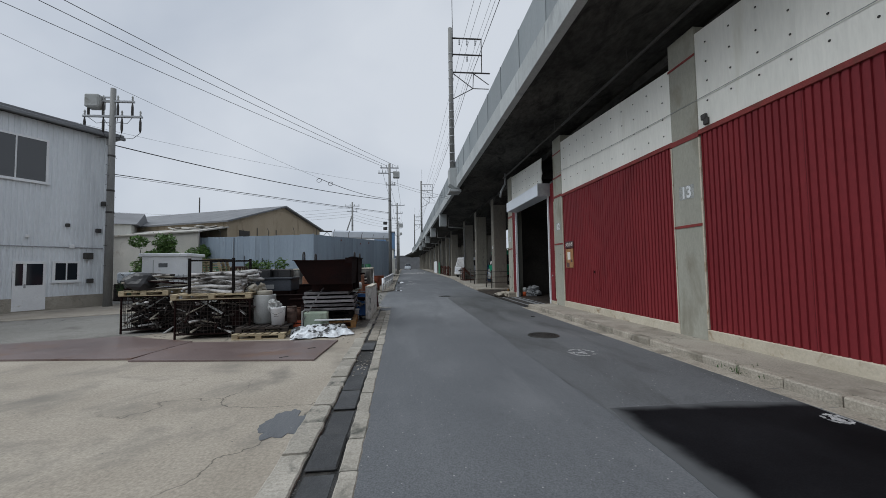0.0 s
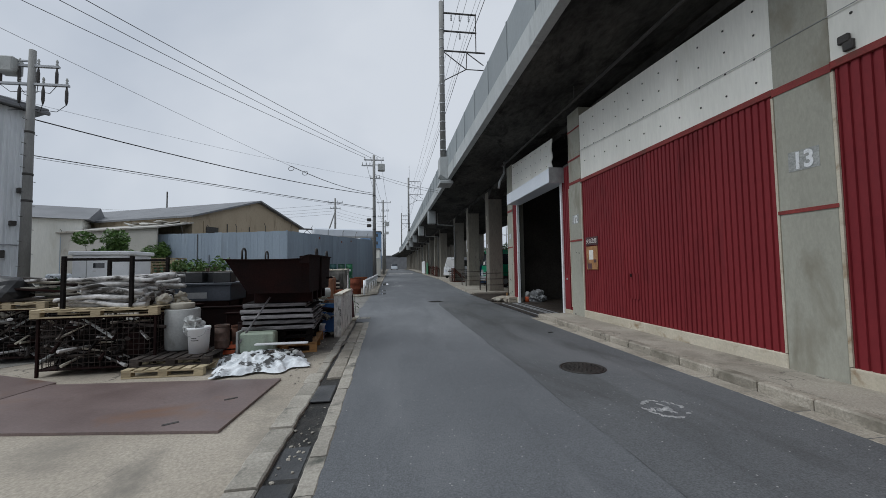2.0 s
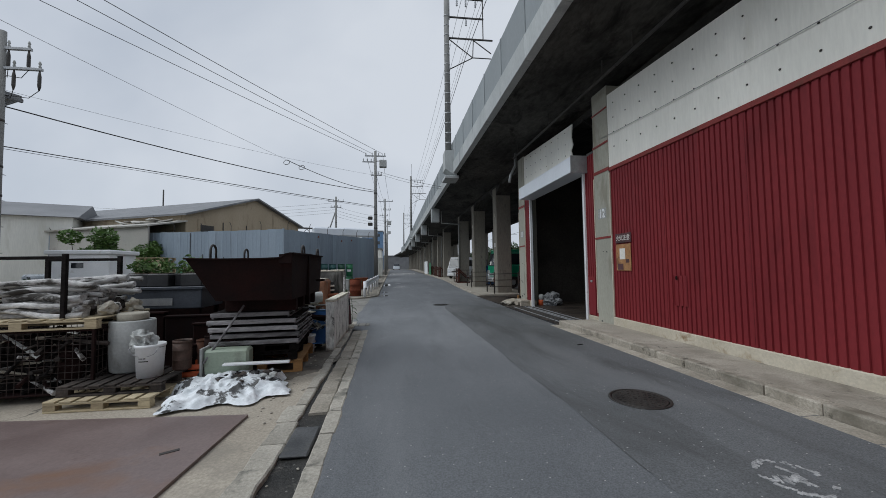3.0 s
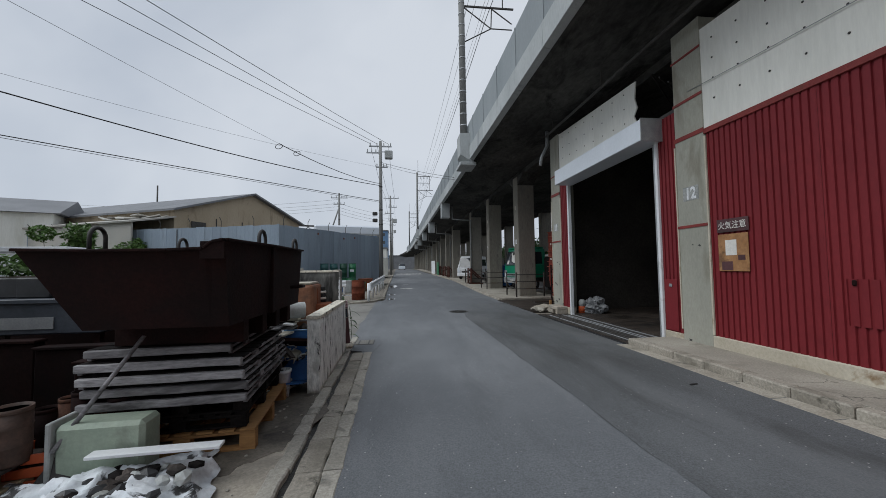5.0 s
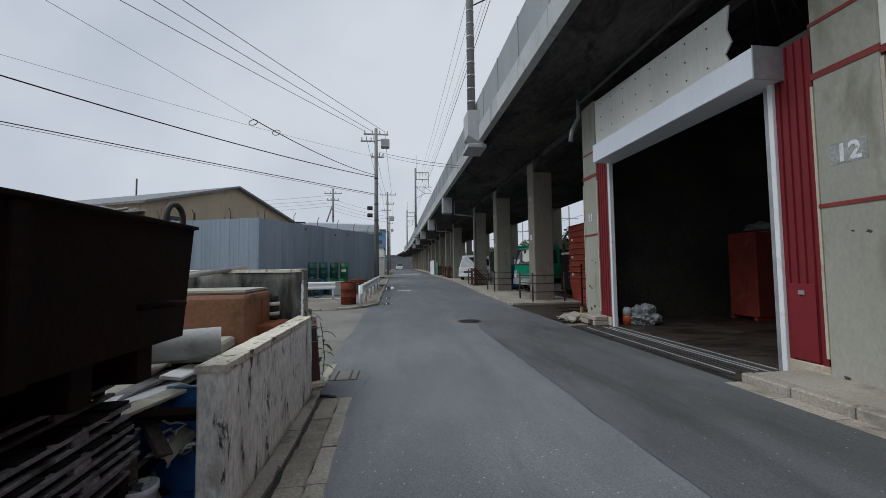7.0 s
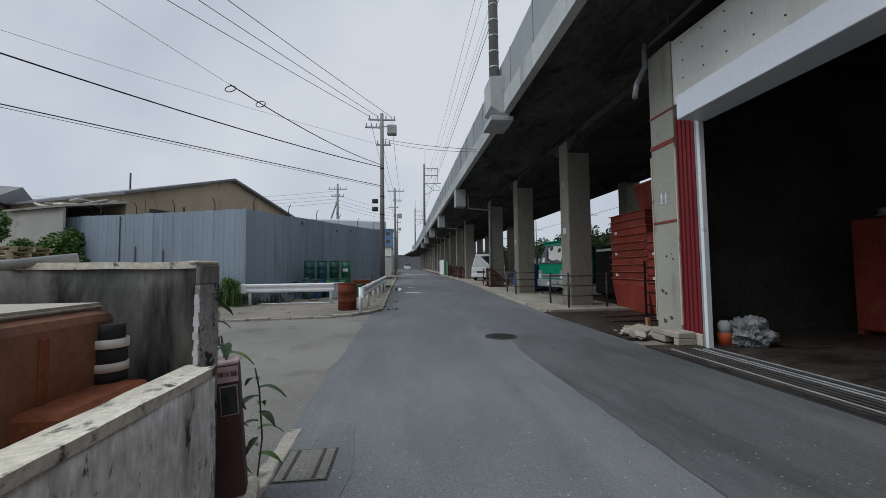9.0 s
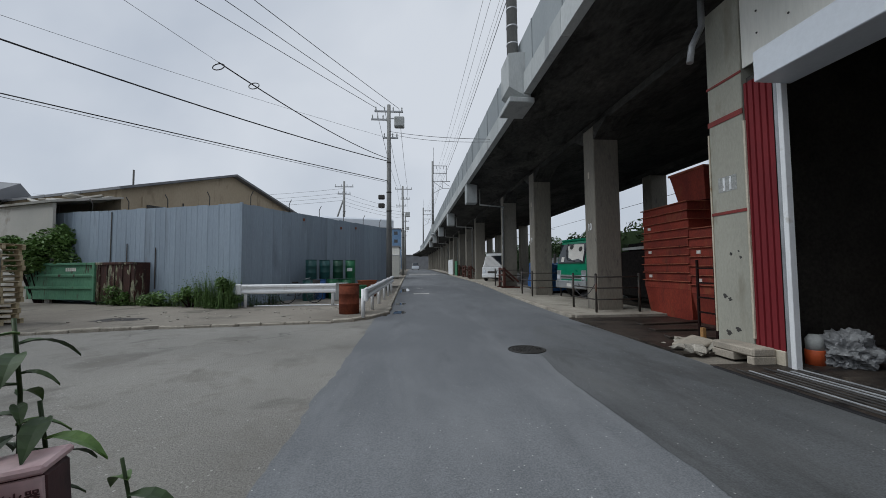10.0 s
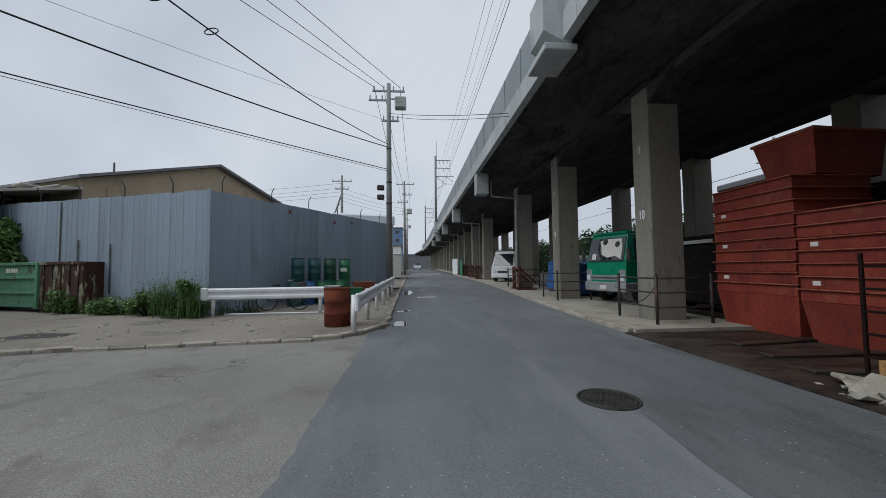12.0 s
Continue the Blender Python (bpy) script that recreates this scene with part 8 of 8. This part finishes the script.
for i in (1, 4, 7, 10):
    cx, cy = -12.2 + 5.6 * i / 10, 28.55 - 2.05 * i / 10
    hh = random.uniform(0.25, 0.75) if i < 9 else 1.0
    bush("fence_shrub", "leafy green weed clump at the foot of the hoarding", (cx, cy, 0.07),
         [(random.uniform(-0.35, 0.35), random.uniform(-0.25, 0.15), hh * random.uniform(0.3, 1.0), random.uniform(0.16, 0.3)) for j in range(6)], 0.055, LEAF, 150, "weeds")
dump = thing("rusty_skip", "green steel waste skip with one end eaten by rust", "skip", (-10.95, 28.15, 0.07), 160)
dump.matrix_basis = pose(-10.95, 28.15, 0.07, 0, 0, 160) @ Matrix.Diagonal((1, 1, 1.15, 1))
SKIP_GREEN = surface("rusted_green_paint", (0.06, 0.19, 0.11), (0.10, 0.26, 0.155), 0.75, scale=1.5, fine=25, grain=0.25, bump=0.2, streak=(1, 1, 0.35), stain=(0.05, 0.025, 0.016), stain_scale=1.8, stain_at=(0.56, 0.64))
SKIP_RUSTED = surface("peeled_skip_rust", (0.022, 0.009, 0.007), (0.06, 0.02, 0.014), 0.85, scale=2.5, fine=25, grain=0.35, bump=0.4, streak=(1, 1, 0.35), stain=(0.28, 0.28, 0.19), stain_scale=3.0, stain_at=(0.53, 0.58), dirt=(0.012, 0.008, 0.007), dirt_scale=3.5)
part("rusted_end", block(0, 2.2, 0, 0.05, 0.12, 1.5, 0.006), SKIP_RUSTED, dump, "brown rusted end with peeling pale paint")
part("side", block(2.2, 6.4, 0.01, 0.06, 0.15, 1.5, 0.006), SKIP_GREEN, dump)
part("side", block(0, 6.4, -0.85, -0.8, 0.15, 1.5, 0.006), SKIP_GREEN, dump)
part("end", block(0, 0.05, -0.8, 0, 0.15, 1.5, 0.006), SKIP_RUSTED, dump)
part("end", block(6.35, 6.4, -0.8, 0, 0.15, 1.5, 0.006), SKIP_GREEN, dump)
part("floor", block(0.05, 6.35, -0.8, 0, 0.15, 0.2), RUST, dump)
for z in (0.55, 1.0, 1.42):
    part("rail", block(2.2, 6.43, 0.06, 0.12, z, z + 0.09, 0.01), SKIP_GREEN, dump)
part("rail", block(-0.03, 2.2, 0.05, 0.1, 1.42, 1.51, 0.01), SKIP_RUSTED, dump)
part("corner_post", block(2.12, 2.26, 0.05, 0.13, 0.1, 1.51, 0.01), SKIP_GREEN, dump)
for i in range(5):
    part("rib", block(0.2 + 0.42 * i, 0.25 + 0.42 * i, 0.05, 0.08, 0.15, 1.42, 0.006), SKIP_RUSTED, dump)
for i in range(5):
    part("lettering_bar", block(3.3 + 0.13 * i, 3.4 + 0.13 * i, 0.06, 0.066, 1.2, 1.33), LABEL_WHITE, dump, "worn white lettering")
for x in (0.4, 5.6):
    part("skid", block(x, x + 0.2, -0.75, -0.1, 0, 0.15), RUST, dump)


# ---- below the viaduct ----
def nested_skips(at, w, d, h, rims, turn, label, mat=SKIP_RED, edge=SKIP_EDGE):
    """Tapered steel skips stacked into each other: one tub below, rims above."""
    t = thing("waste_skip", label, "skip", at, turn, "red waste skips")
    bm = bmesh.new()
    zb = h - rims * 0.235
    lo = [bm.verts.new(p) for p in ((0.16, 0.1, 0), (d, 0.1, 0), (d, w - 0.1, 0), (0.16, w - 0.1, 0))]
    hi = [bm.verts.new(p) for p in ((0.06, 0, zb), (d, 0, zb), (d, w, zb), (0.06, w, zb))]
    bm.faces.new(lo[::-1]), bm.faces.new(hi)
    for i in range(4):
        bm.faces.new((lo[i], lo[(i + 1) % 4], hi[(i + 1) % 4], hi[i]))
    part("tub", bm, mat, t)
    for k in range(rims):
        z = zb + 0.235 * k
        o = 0.015 * math.sin(k * 2.1)
        part("wall_band", block(0.05 + o, d, 0.0, w, z, z + 0.235, 0.004), mat, t)
        part("rim", block(-0.005 + o, d + 0.02, -0.04, w + 0.04, z + 0.205, z + 0.23, 0.006), edge, t, m=pose(0, 0, 0, random.uniform(-0.35, 0.35), 0, 0))
        if k % 3 == 1:
            part("tag", block(0.035 + o, 0.05 + o, w - 0.35, w - 0.22, z + 0.06, z + 0.14), LABEL_WHITE, t, "small pale tag")
    return t


nested_skips((7.15, 21.42, 0.03), 1.9, 1.7, 3.15, 10, -1, "stack of nested red steel waste skips")
nested_skips((7.12, 18.95, 0.03), 2.38, 1.7, 2.38, 7, 0.5, "shorter stack of nested red waste skips")
# The rear stack borrows the dark rust colour to paint in its shade.
nested_skips((8.98, 21.3, 0.03), 2.9, 1.8, 3.0, 9, 0, "rear stack of nested skips, coloured dark for the shade they stand in", RUST, RUST)
tip = thing("tilted_skip", "small dark red skip perched on top of the taller stack", "skip")
tip.matrix_basis = pose(7.62, 21.36, 3.2, 0, 2, 0)
bm = bmesh.new()
lo = [bm.verts.new(p) for p in ((0.1, 0.05, 0.02), (1.5, 0.05, 0.02), (1.5, 1.02, 0.02), (0.1, 1.02, 0.02))]
hi = [bm.verts.new(p) for p in ((0.0, 0.0, 0.9), (1.6, 0.0, 0.9), (1.6, 1.28, 0.9), (0.0, 1.28, 0.9))]
ins = [bm.verts.new((v.co.x + (0.04 if v.co.x < 0.8 else -0.04), v.co.y + (0.04 if v.co.y < 0.6 else -0.04), 0.9)) for v in hi]
sunk = [bm.verts.new((v.co.x + (0.06 if v.co.x < 0.8 else -0.06), v.co.y + (0.06 if v.co.y < 0.6 else -0.06), 0.12)) for v in lo]
bm.faces.new(lo[::-1]), bm.faces.new(sunk)
for i in range(4):
    j = (i + 1) % 4
    bm.faces.new((lo[i], lo[j], hi[j], hi[i])), bm.faces.new((hi[i], hi[j], ins[j], ins[i])), bm.faces.new((ins[i], ins[j], sunk[j], sunk[i]))
part("tub", bm, SKIP_RED, tip)
for y0, y1, x0, x1 in ((-0.03, 0.03, -0.03, 1.63), (1.25, 1.31, -0.03, 1.63), (0.03, 1.25, -0.03, 0.03), (0.03, 1.25, 1.57, 1.63)):
    part("rim", block(x0, x1, y0, y1, 0.86, 0.92, 0.008), SKIP_EDGE, tip)
ladder = thing("short_ladder", "rusty steel ladder leaning beside pier 11", "ladder", (5.55, 18.75, 0.03))
for y in (0.0, 0.42):
    part("stile", block(0, 0.04, y, y + 0.04, 0, 1.55, 0.004), RUST, ladder)
for k in range(5):
    part("rung", block(0.005, 0.035, 0.04, 0.42, 0.25 + 0.28 * k, 0.28 + 0.28 * k), RUST, ladder)
bm = block(5.35, 5.42, 18.85, 18.92, 0.03, 0.32, 0.006)
solid("wood_stake", bm, WOOD_ORANGE, "short orange-brown wood stake by the rubble", "stake")
for i in range(3):
    bm = block(0, 2.0, 0, 0.24, 0, 0.04, 0.008)
    solid("wet_plank", bm, MUD_AND_SHADE, "soaked brown plank lying in the mud", "plank", group="planks in the mud", m=pose(5.1 + 0.25 * i, 19.4 + 0.8 * i, 0.032, 0, 0, -12 + 9 * i))
BLACK_PIPE = surface("black_rail_paint", (0.02, 0.018, 0.016), (0.045, 0.036, 0.03), 0.6, scale=5, fine=40, grain=0.3, bump=0.1, stain=(0.08, 0.035, 0.02))
for y0 in (23.05, 28.9, 34.8):
    g = thing("pipe_railing", "black pipe railing guarding a viaduct column", "railing", (5.5, y0, gz(y0) + 0.1), group="column railings")
    for x, y in ((0, 0), (0, 1.55), (1.35, 0)):
        bm = bmesh.new()
        tube(bm, (x, y, 0), (x, y, 1.12), 0.035, 0.035, 10)
        lathe(bm, [(0.038, 1.12), (0.03, 1.15), (0.01, 1.16)], 10, (x, y, 0))
        part("post", bm, BLACK_PIPE, g)
    for z in (0.38, 0.72, 1.05):
        bm = bmesh.new()
        tube(bm, (0, 0, z), (0, 1.55, z), 0.021, 0.021, 8)
        part("rail", bm, BLACK_PIPE, g)
        bm = bmesh.new()
        tube(bm, (0, 0, z), (1.35, 0, z), 0.021, 0.021, 8)
        part("rail", bm, BLACK_PIPE, g)
cable("railing_cord", "slack dark cord tied to the railing", (5.5, 23.1, 0.95), (5.5, 24.5, 0.75), 0.3, 0.012, None, "cords")


def wheel(parent, x, y, r, w, facing):
    bm = bmesh.new()
    lathe(bm, [(r * 0.6, -w / 2), (r * 0.95, -w / 2), (r, -w / 3), (r, w / 3), (r * 0.95, w / 2), (r * 0.6, w / 2)], 24)
    bm.transform(pose(x, y, r, 90, 0, 0))
    wh_ = part("wheel", bm, RUBBER, parent)
    bm = bmesh.new()
    lathe(bm, [(r * 0.58, -w / 2 - 0.004), (r * 0.5, w / 2 + 0.004)], 20)
    bm.transform(pose(x, y, r, 90, 0, 0))
    part("rim", bm, CHROME, wh_)


def tapered(x0, x1, y0, y1, z0, z1, front, side, bevel=0.04):
    """A body whose top is set back by front at -x and by side at both sides."""
    bm = bmesh.new()
    vs = box(bm, x0, x1, y0, y1, z0, z1)
    for v in vs[4:]:
        if abs(v.co.x - x0) < 1e-4:
            v.co.x += front
        v.co.y += side if abs(v.co.y - y0) < 1e-4 else -side
    bmesh.ops.bevel(bm, geom=bm.edges[:], offset=bevel, segments=2, affect="EDGES", profile=0.6)
    return bm


truck = thing("green_truck", "green cab-over lorry parked with a white sunshade behind its windscreen", "truck", (7.1, 26.9, gz(27) + 0.1), 14)
part("cab", tapered(0, 1.7, 0, 1.95, 0.75, 1.52, 0.03, 0.01), TRUCK_GREEN, truck)
part("cab_upper", tapered(0.02, 1.7, 0.02, 1.93, 1.5, 2.47, 0.24, 0.09), TRUCK_GREEN, truck)
part("roof_cap", block(0.2, 1.65, 0.12, 1.83, 2.45, 2.56, 0.04), TRUCK_GREEN, truck)
glass_m = pose(-0.004, 0, 1.53, 0, 14.0, 0)
ws = part("windscreen", block(0.0, 0.02, 0.12, 1.83, 0, 0.84, 0.004, glass_m), DARK_GLASS, truck)
bm = bmesh.new()
shade = [(0.2, 0.04), (0.5, 0.16), (0.85, 0.1), (1.15, 0.22), (1.22, 0.5), (1.34, 0.74), (0.9, 0.8), (0.3, 0.78), (0.22, 0.5)]
front = [bm.verts.new((-0.012, y, z)) for y, z in shade]
back = [bm.verts.new((-0.004, y, z)) for y, z in shade]
bm.faces.new(front), bm.faces.new(back[::-1])
for i in range(len(shade)):
    j = (i + 1) % len(shade)
    bm.faces.new((front[i], back[i], back[j], front[j]))
bm.transform(glass_m)
part("sunshade", bm, LABEL_WHITE, ws, "crumpled white sunshade")
part("paper", block(-0.012, -0.004, 1.42, 1.62, 0.03, 0.26, 0.0, glass_m), LABEL_WHITE, ws, "white paper sheet")
for y, z, r in ((0.46, 0.58, 0.11), (1.05, 0.7, 0.12)):
    bm = bmesh.new()
    lathe(bm, [(r, 0), (r * 0.96, 0.006), (0.0, 0.008)], 18)
    part("sunshade_cup", bm, DARK_METAL, ws, m=glass_m @ pose(-0.013, y, z, 0, -90, 0))
bm = bmesh.new()
path_tube(bm, [(-0.02, 1.3, 0.86), (-0.03, 1.36, 0.45), (-0.02, 1.2, 0.12), (-0.02, 0.7, 0.04)], 0.014, 6)
bm.transform(glass_m)
part("wiper", bm, RUBBER, ws)
part("front_panel_gap", block(-0.006, 0.0, 0.1, 1.85, 1.49, 1.515), DARK_METAL, truck)
part("side_window", block(0.45, 1.45, -0.012, 0.02, 0, 0.72, 0.0, pose(0, 0.03, 1.56, -4.6, 0, 0)), DARK_GLASS, truck)
part("bumper", block(-0.08, 0.5, -0.02, 1.97, 0.42, 0.76, 0.04), CHROME, truck)
part("plate", block(-0.09, -0.08, 0.85, 1.15, 0.5, 0.64), LABEL_WHITE, truck, "white number plate")
part("grille", block(-0.02, 0.0, 0.25, 1.7, 0.82, 1.0, 0.01), CHROME, truck)
part("grille_slot", block(-0.026, -0.018, 0.3, 1.65, 0.88, 0.93), DARK_METAL, truck)
for y in (0.02, 1.65):
    part("headlight", block(-0.03, 0.05, y, y + 0.28, 0.74, 1.2, 0.03), CHROME, truck)
    part("headlight_lens", block(-0.04, -0.028, y + 0.05, y + 0.22, 0.82, 1.0, 0.005), SHUTTER_WHITE, truck)
part("mirror", block(-0.05, 0.05, -0.2, -0.06, 1.5, 1.95, 0.03), DARK_METAL, truck)
part("mirror", block(-0.05, 0.05, 2.0, 2.14, 1.5, 1.95, 0.03), DARK_METAL, truck)
part("chassis", block(0.3, 6.0, 0.5, 1.45, 0.5, 0.8), DARK_METAL, truck)
part("cargo_body", block(1.85, 6.0, -0.05, 2.0, 0.85, 2.3, 0.03), LEAF_DARK, truck)
for x in (0.85, 4.6):
    for y in (0.14, 1.8):
        wheel(truck, x, y, 0.4, 0.24, -1)

van = thing("white_van", "white high-roof van parked under the viaduct", "van", (7.2, 41.2, gz(42) + 0.1), 58)
part("body", tapered(0, 4.2, 0, 1.75, 0.35, 1.15, 0.05, 0.0, 0.06), WHITE_PAINT, van)
part("upper_body", tapered(0.12, 4.2, 0.02, 1.73, 1.12, 2.28, 0.55, 0.12, 0.06), WHITE_PAINT, van)
part("windscreen", block(0.0, 0.02, 0.14, 1.61, 0, 1.0, 0.004, pose(0.135, 0, 1.18, 0, 25.4, 0)), DARK_GLASS, van)
part("side_window", block(0.85, 1.7, -0.012, 0.02, 0, 0.66, 0.0, pose(0, 0.035, 1.3, -5.8, 0, 0)), DARK_GLASS, van)
part("side_window", block(1.85, 3.9, -0.012, 0.02, 0, 0.66, 0.0, pose(0, 0.035, 1.3, -5.8, 0, 0)), DARK_GLASS, van)
part("door_panel_gap", block(1.75, 1.77, -0.004, 0.0, 0.45, 1.1), DARK_METAL, van)
part("bumper", block(-0.1, 0.3, 0.02, 1.73, 0.3, 0.6, 0.05), WHITE_PAINT, van)
part("grille", block(-0.02, 0.02, 0.5, 1.25, 0.66, 0.82, 0.01), DARK_METAL, van)
for y in (0.1, 1.4):
    part("headlight", block(-0.02, 0.06, y, y + 0.26, 0.66, 0.9, 0.03), SHUTTER_WHITE, van)
for x in (0.75, 3.3):
    for y in (0.08, 1.66):
        wheel(van, x, y, 0.31, 0.18, -1)


# Rust, darkened to hold the shade that the stands are in.
SHADED_STAND_RUST = surface("shaded_stand_rust", (0.055, 0.018, 0.012), (0.10, 0.032, 0.02), 0.85, scale=3, fine=30, grain=0.3, bump=0.2)


def rack_stand(x, y, turn):
    t = thing("steel_stand", "rusty red-brown steel stand at the roadside", "stand", (x, y, gz(y) + 0.08), turn, "rusty steel stands")
    for dy in (0.0, 1.1):
        part("upright", block(0, 0.14, dy, dy + 0.14, 0, 1.25, 0.01), SHADED_STAND_RUST, t)
        bm = block(0, 1.15, dy + 0.03, dy + 0.11, -0.05, 0.05, 0.008)
        part("strut", bm, SHADED_STAND_RUST, t, m=pose(0.1, 0, 1.15, 0, 42, 0))
        part("foot", block(-0.1, 1.0, dy, dy + 0.14, 0, 0.1, 0.01), SHADED_STAND_RUST, t)
    for z in (0.35, 0.75, 1.1):
        part("crossbar", block(0.02, 0.12, 0.14, 1.1, z, z + 0.1, 0.01), SHADED_STAND_RUST, t)


rack_stand(5.45, 34.0, 0)
rack_stand(5.5, 46.8, 0)
rack_stand(5.5, 50.2, 5)
rack_stand(5.4, 54.5, 0)
for i, (x, y) in enumerate(((7.4, 31.0), (8.6, 31.6), (7.6, 33.0))):
    c = thing("covered_load", "load wrapped in blue tarpaulin under the viaduct", "covered load", (x, y, gz(y) + 0.1), 8 * i, "blue covered loads")
    bm = block(-0.7, 0.7, -0.6, 0.6, 0.1, 1.45, 0.0)
    bmesh.ops.subdivide_edges(bm, edges=bm.edges[:], cuts=6, use_grid_fill=True)
    for v in bm.verts:
        v.co += Vector((noise.noise(v.co * 2.2), noise.noise(v.co * 2.2 + Vector((5, 0, 0))), noise.noise(v.co * 2.2 + Vector((0, 5, 0))))) * 0.14
    part("cover", bm, BLUE, c)
    part("pallet_base", block(-0.65, 0.65, -0.55, 0.55, 0, 0.12), DEBRIS, c)
bm = block(0, 4.0, 0, 1.8, 0.4, 2.2, 0.15)
solid("parked_white_vehicle", bm, WHITE_PAINT, "pale van body glimpsed behind the columns", "van", m=pose(10.3, 38.0, gz(38) - 0.25, 0, 0, 10))
for i in range(3):
    bm = block(0, 0.06, 0, 1.7, 0, 1.9, 0.01)
    solid("white_sheet_panel", bm, WHITE_PAINT, "tall white steel sheet standing at the roadside", "panel", group="white sheet panels", m=pose(kerb_right(62) + 0.25, 58.0 + 1.8 * i, gz(60) + 0.1))
bm = block(0, 0.06, 0, 2.2, 0, 1.7, 0.01)
solid("green_net", bm, GREEN_DRUM, "green mesh sheet beside the white panels", "panel", m=pose(kerb_right(55) + 0.3, 55.0, gz(55) + 0.1))
c = thing("parked_car", "distant parked car on the roadside", "car", (0.0, 96, gz(96)), 90, "distant cars")
part("body", tapered(0, 3.6, -1.6, 0, 0.3, 0.95, 0.1, 0.03, 0.08), SHUTTER_WHITE, c)
part("cabin", tapered(0.7, 3.3, -1.55, -0.05, 0.93, 1.6, 0.5, 0.15, 0.08), DARK_GLASS, c)
for x in (0.7, 2.9):
    for y in (-1.5, -0.1):
        wheel(c, x, y, 0.3, 0.18, -1)
eq = thing("dark_machine", "dark bulky machine parked behind the first column", "machine", (8.2, 24.3, 0.12))
part("body", block(0, 1.6, 0, 2.0, 0.2, 1.9, 0.06), SCRAP_SHADE_BLACK, eq)
part("cover", block(0.2, 1.4, 0.2, 1.8, 1.9, 2.2, 0.05), SCRAP_SHADE_BLACK, eq)
part("light_bar", block(-0.01, 0.0, 0.2, 1.8, 1.95, 2.05), POT_GREY, eq)
for y in (0.3, 1.7):
    wheel(eq, 0.4, y, 0.32, 0.2, -1)
random.seed(101)
hedge = thing("far_hedge", "dark green hedge beyond the viaduct", "hedge", (17.4, 34.0, 0), kind="stuff")
bm = bmesh.new()
for i in range(60):
    leaf_cloud(bm, (random.uniform(-0.5, 0.8), i * 1.3, 1.8 + random.uniform(-0.2, 0.3)), (0.9, 1.2, 1.6), 110, 0.18)
    leaf_cloud(bm, (random.uniform(-0.4, 0.7), i * 1.3, 3.9 + random.uniform(-0.4, 0.5)), (0.8, 1.1, 1.0), 110, 0.18)
part("foliage", bm, LEAF_DARK, hedge, kind="stuff")
part("core", block(-0.1, 0.6, 0, 78, -0.03, 4.2), LEAF_DARK, hedge)
for i in range(5):
    y = 18 + 17 * i
    t = thing("far_mast", "distant slim wire mast beyond the viaduct", "mast", (21.5, y, 0), group="distant masts")
    bm = bmesh.new()
    tube(bm, (0, 0, 0), (0, 0, 9.0), 0.1, 0.07, 8)
    part("shaft", bm, POLE_CONC, t)
    part("arm", block(-1.2, 1.2, -0.03, 0.03, 7.4, 7.46), DARK_METAL, t)
for z in (4.4, 5.0, 7.5):
    cable("far_wire", "distant wire beyond the viaduct", (21.0, 5.0, z), (21.0, 95.0, z), 0.3, 0.02, None, "distant wires")
fh = thing("far_shed", "low shed beyond the viaduct, its wall coloured dark for shade", "shed", (16.9, 4.0, 0))
# Dark steel colour carries the deep shade on this wall.
part("wall", block(0, 6, 0, 29.5, -0.03, 5.4), NAVY_STEEL, fh)
part("roof", block(-0.3, 6.3, -0.3, 29.8, 5.4, 5.75, 0.06), ROOF_GREY, fh)
part("chimney", block(0.4, 0.7, 22.5, 22.8, 5.7, 6.5, 0.02), DARK_METAL, fh)
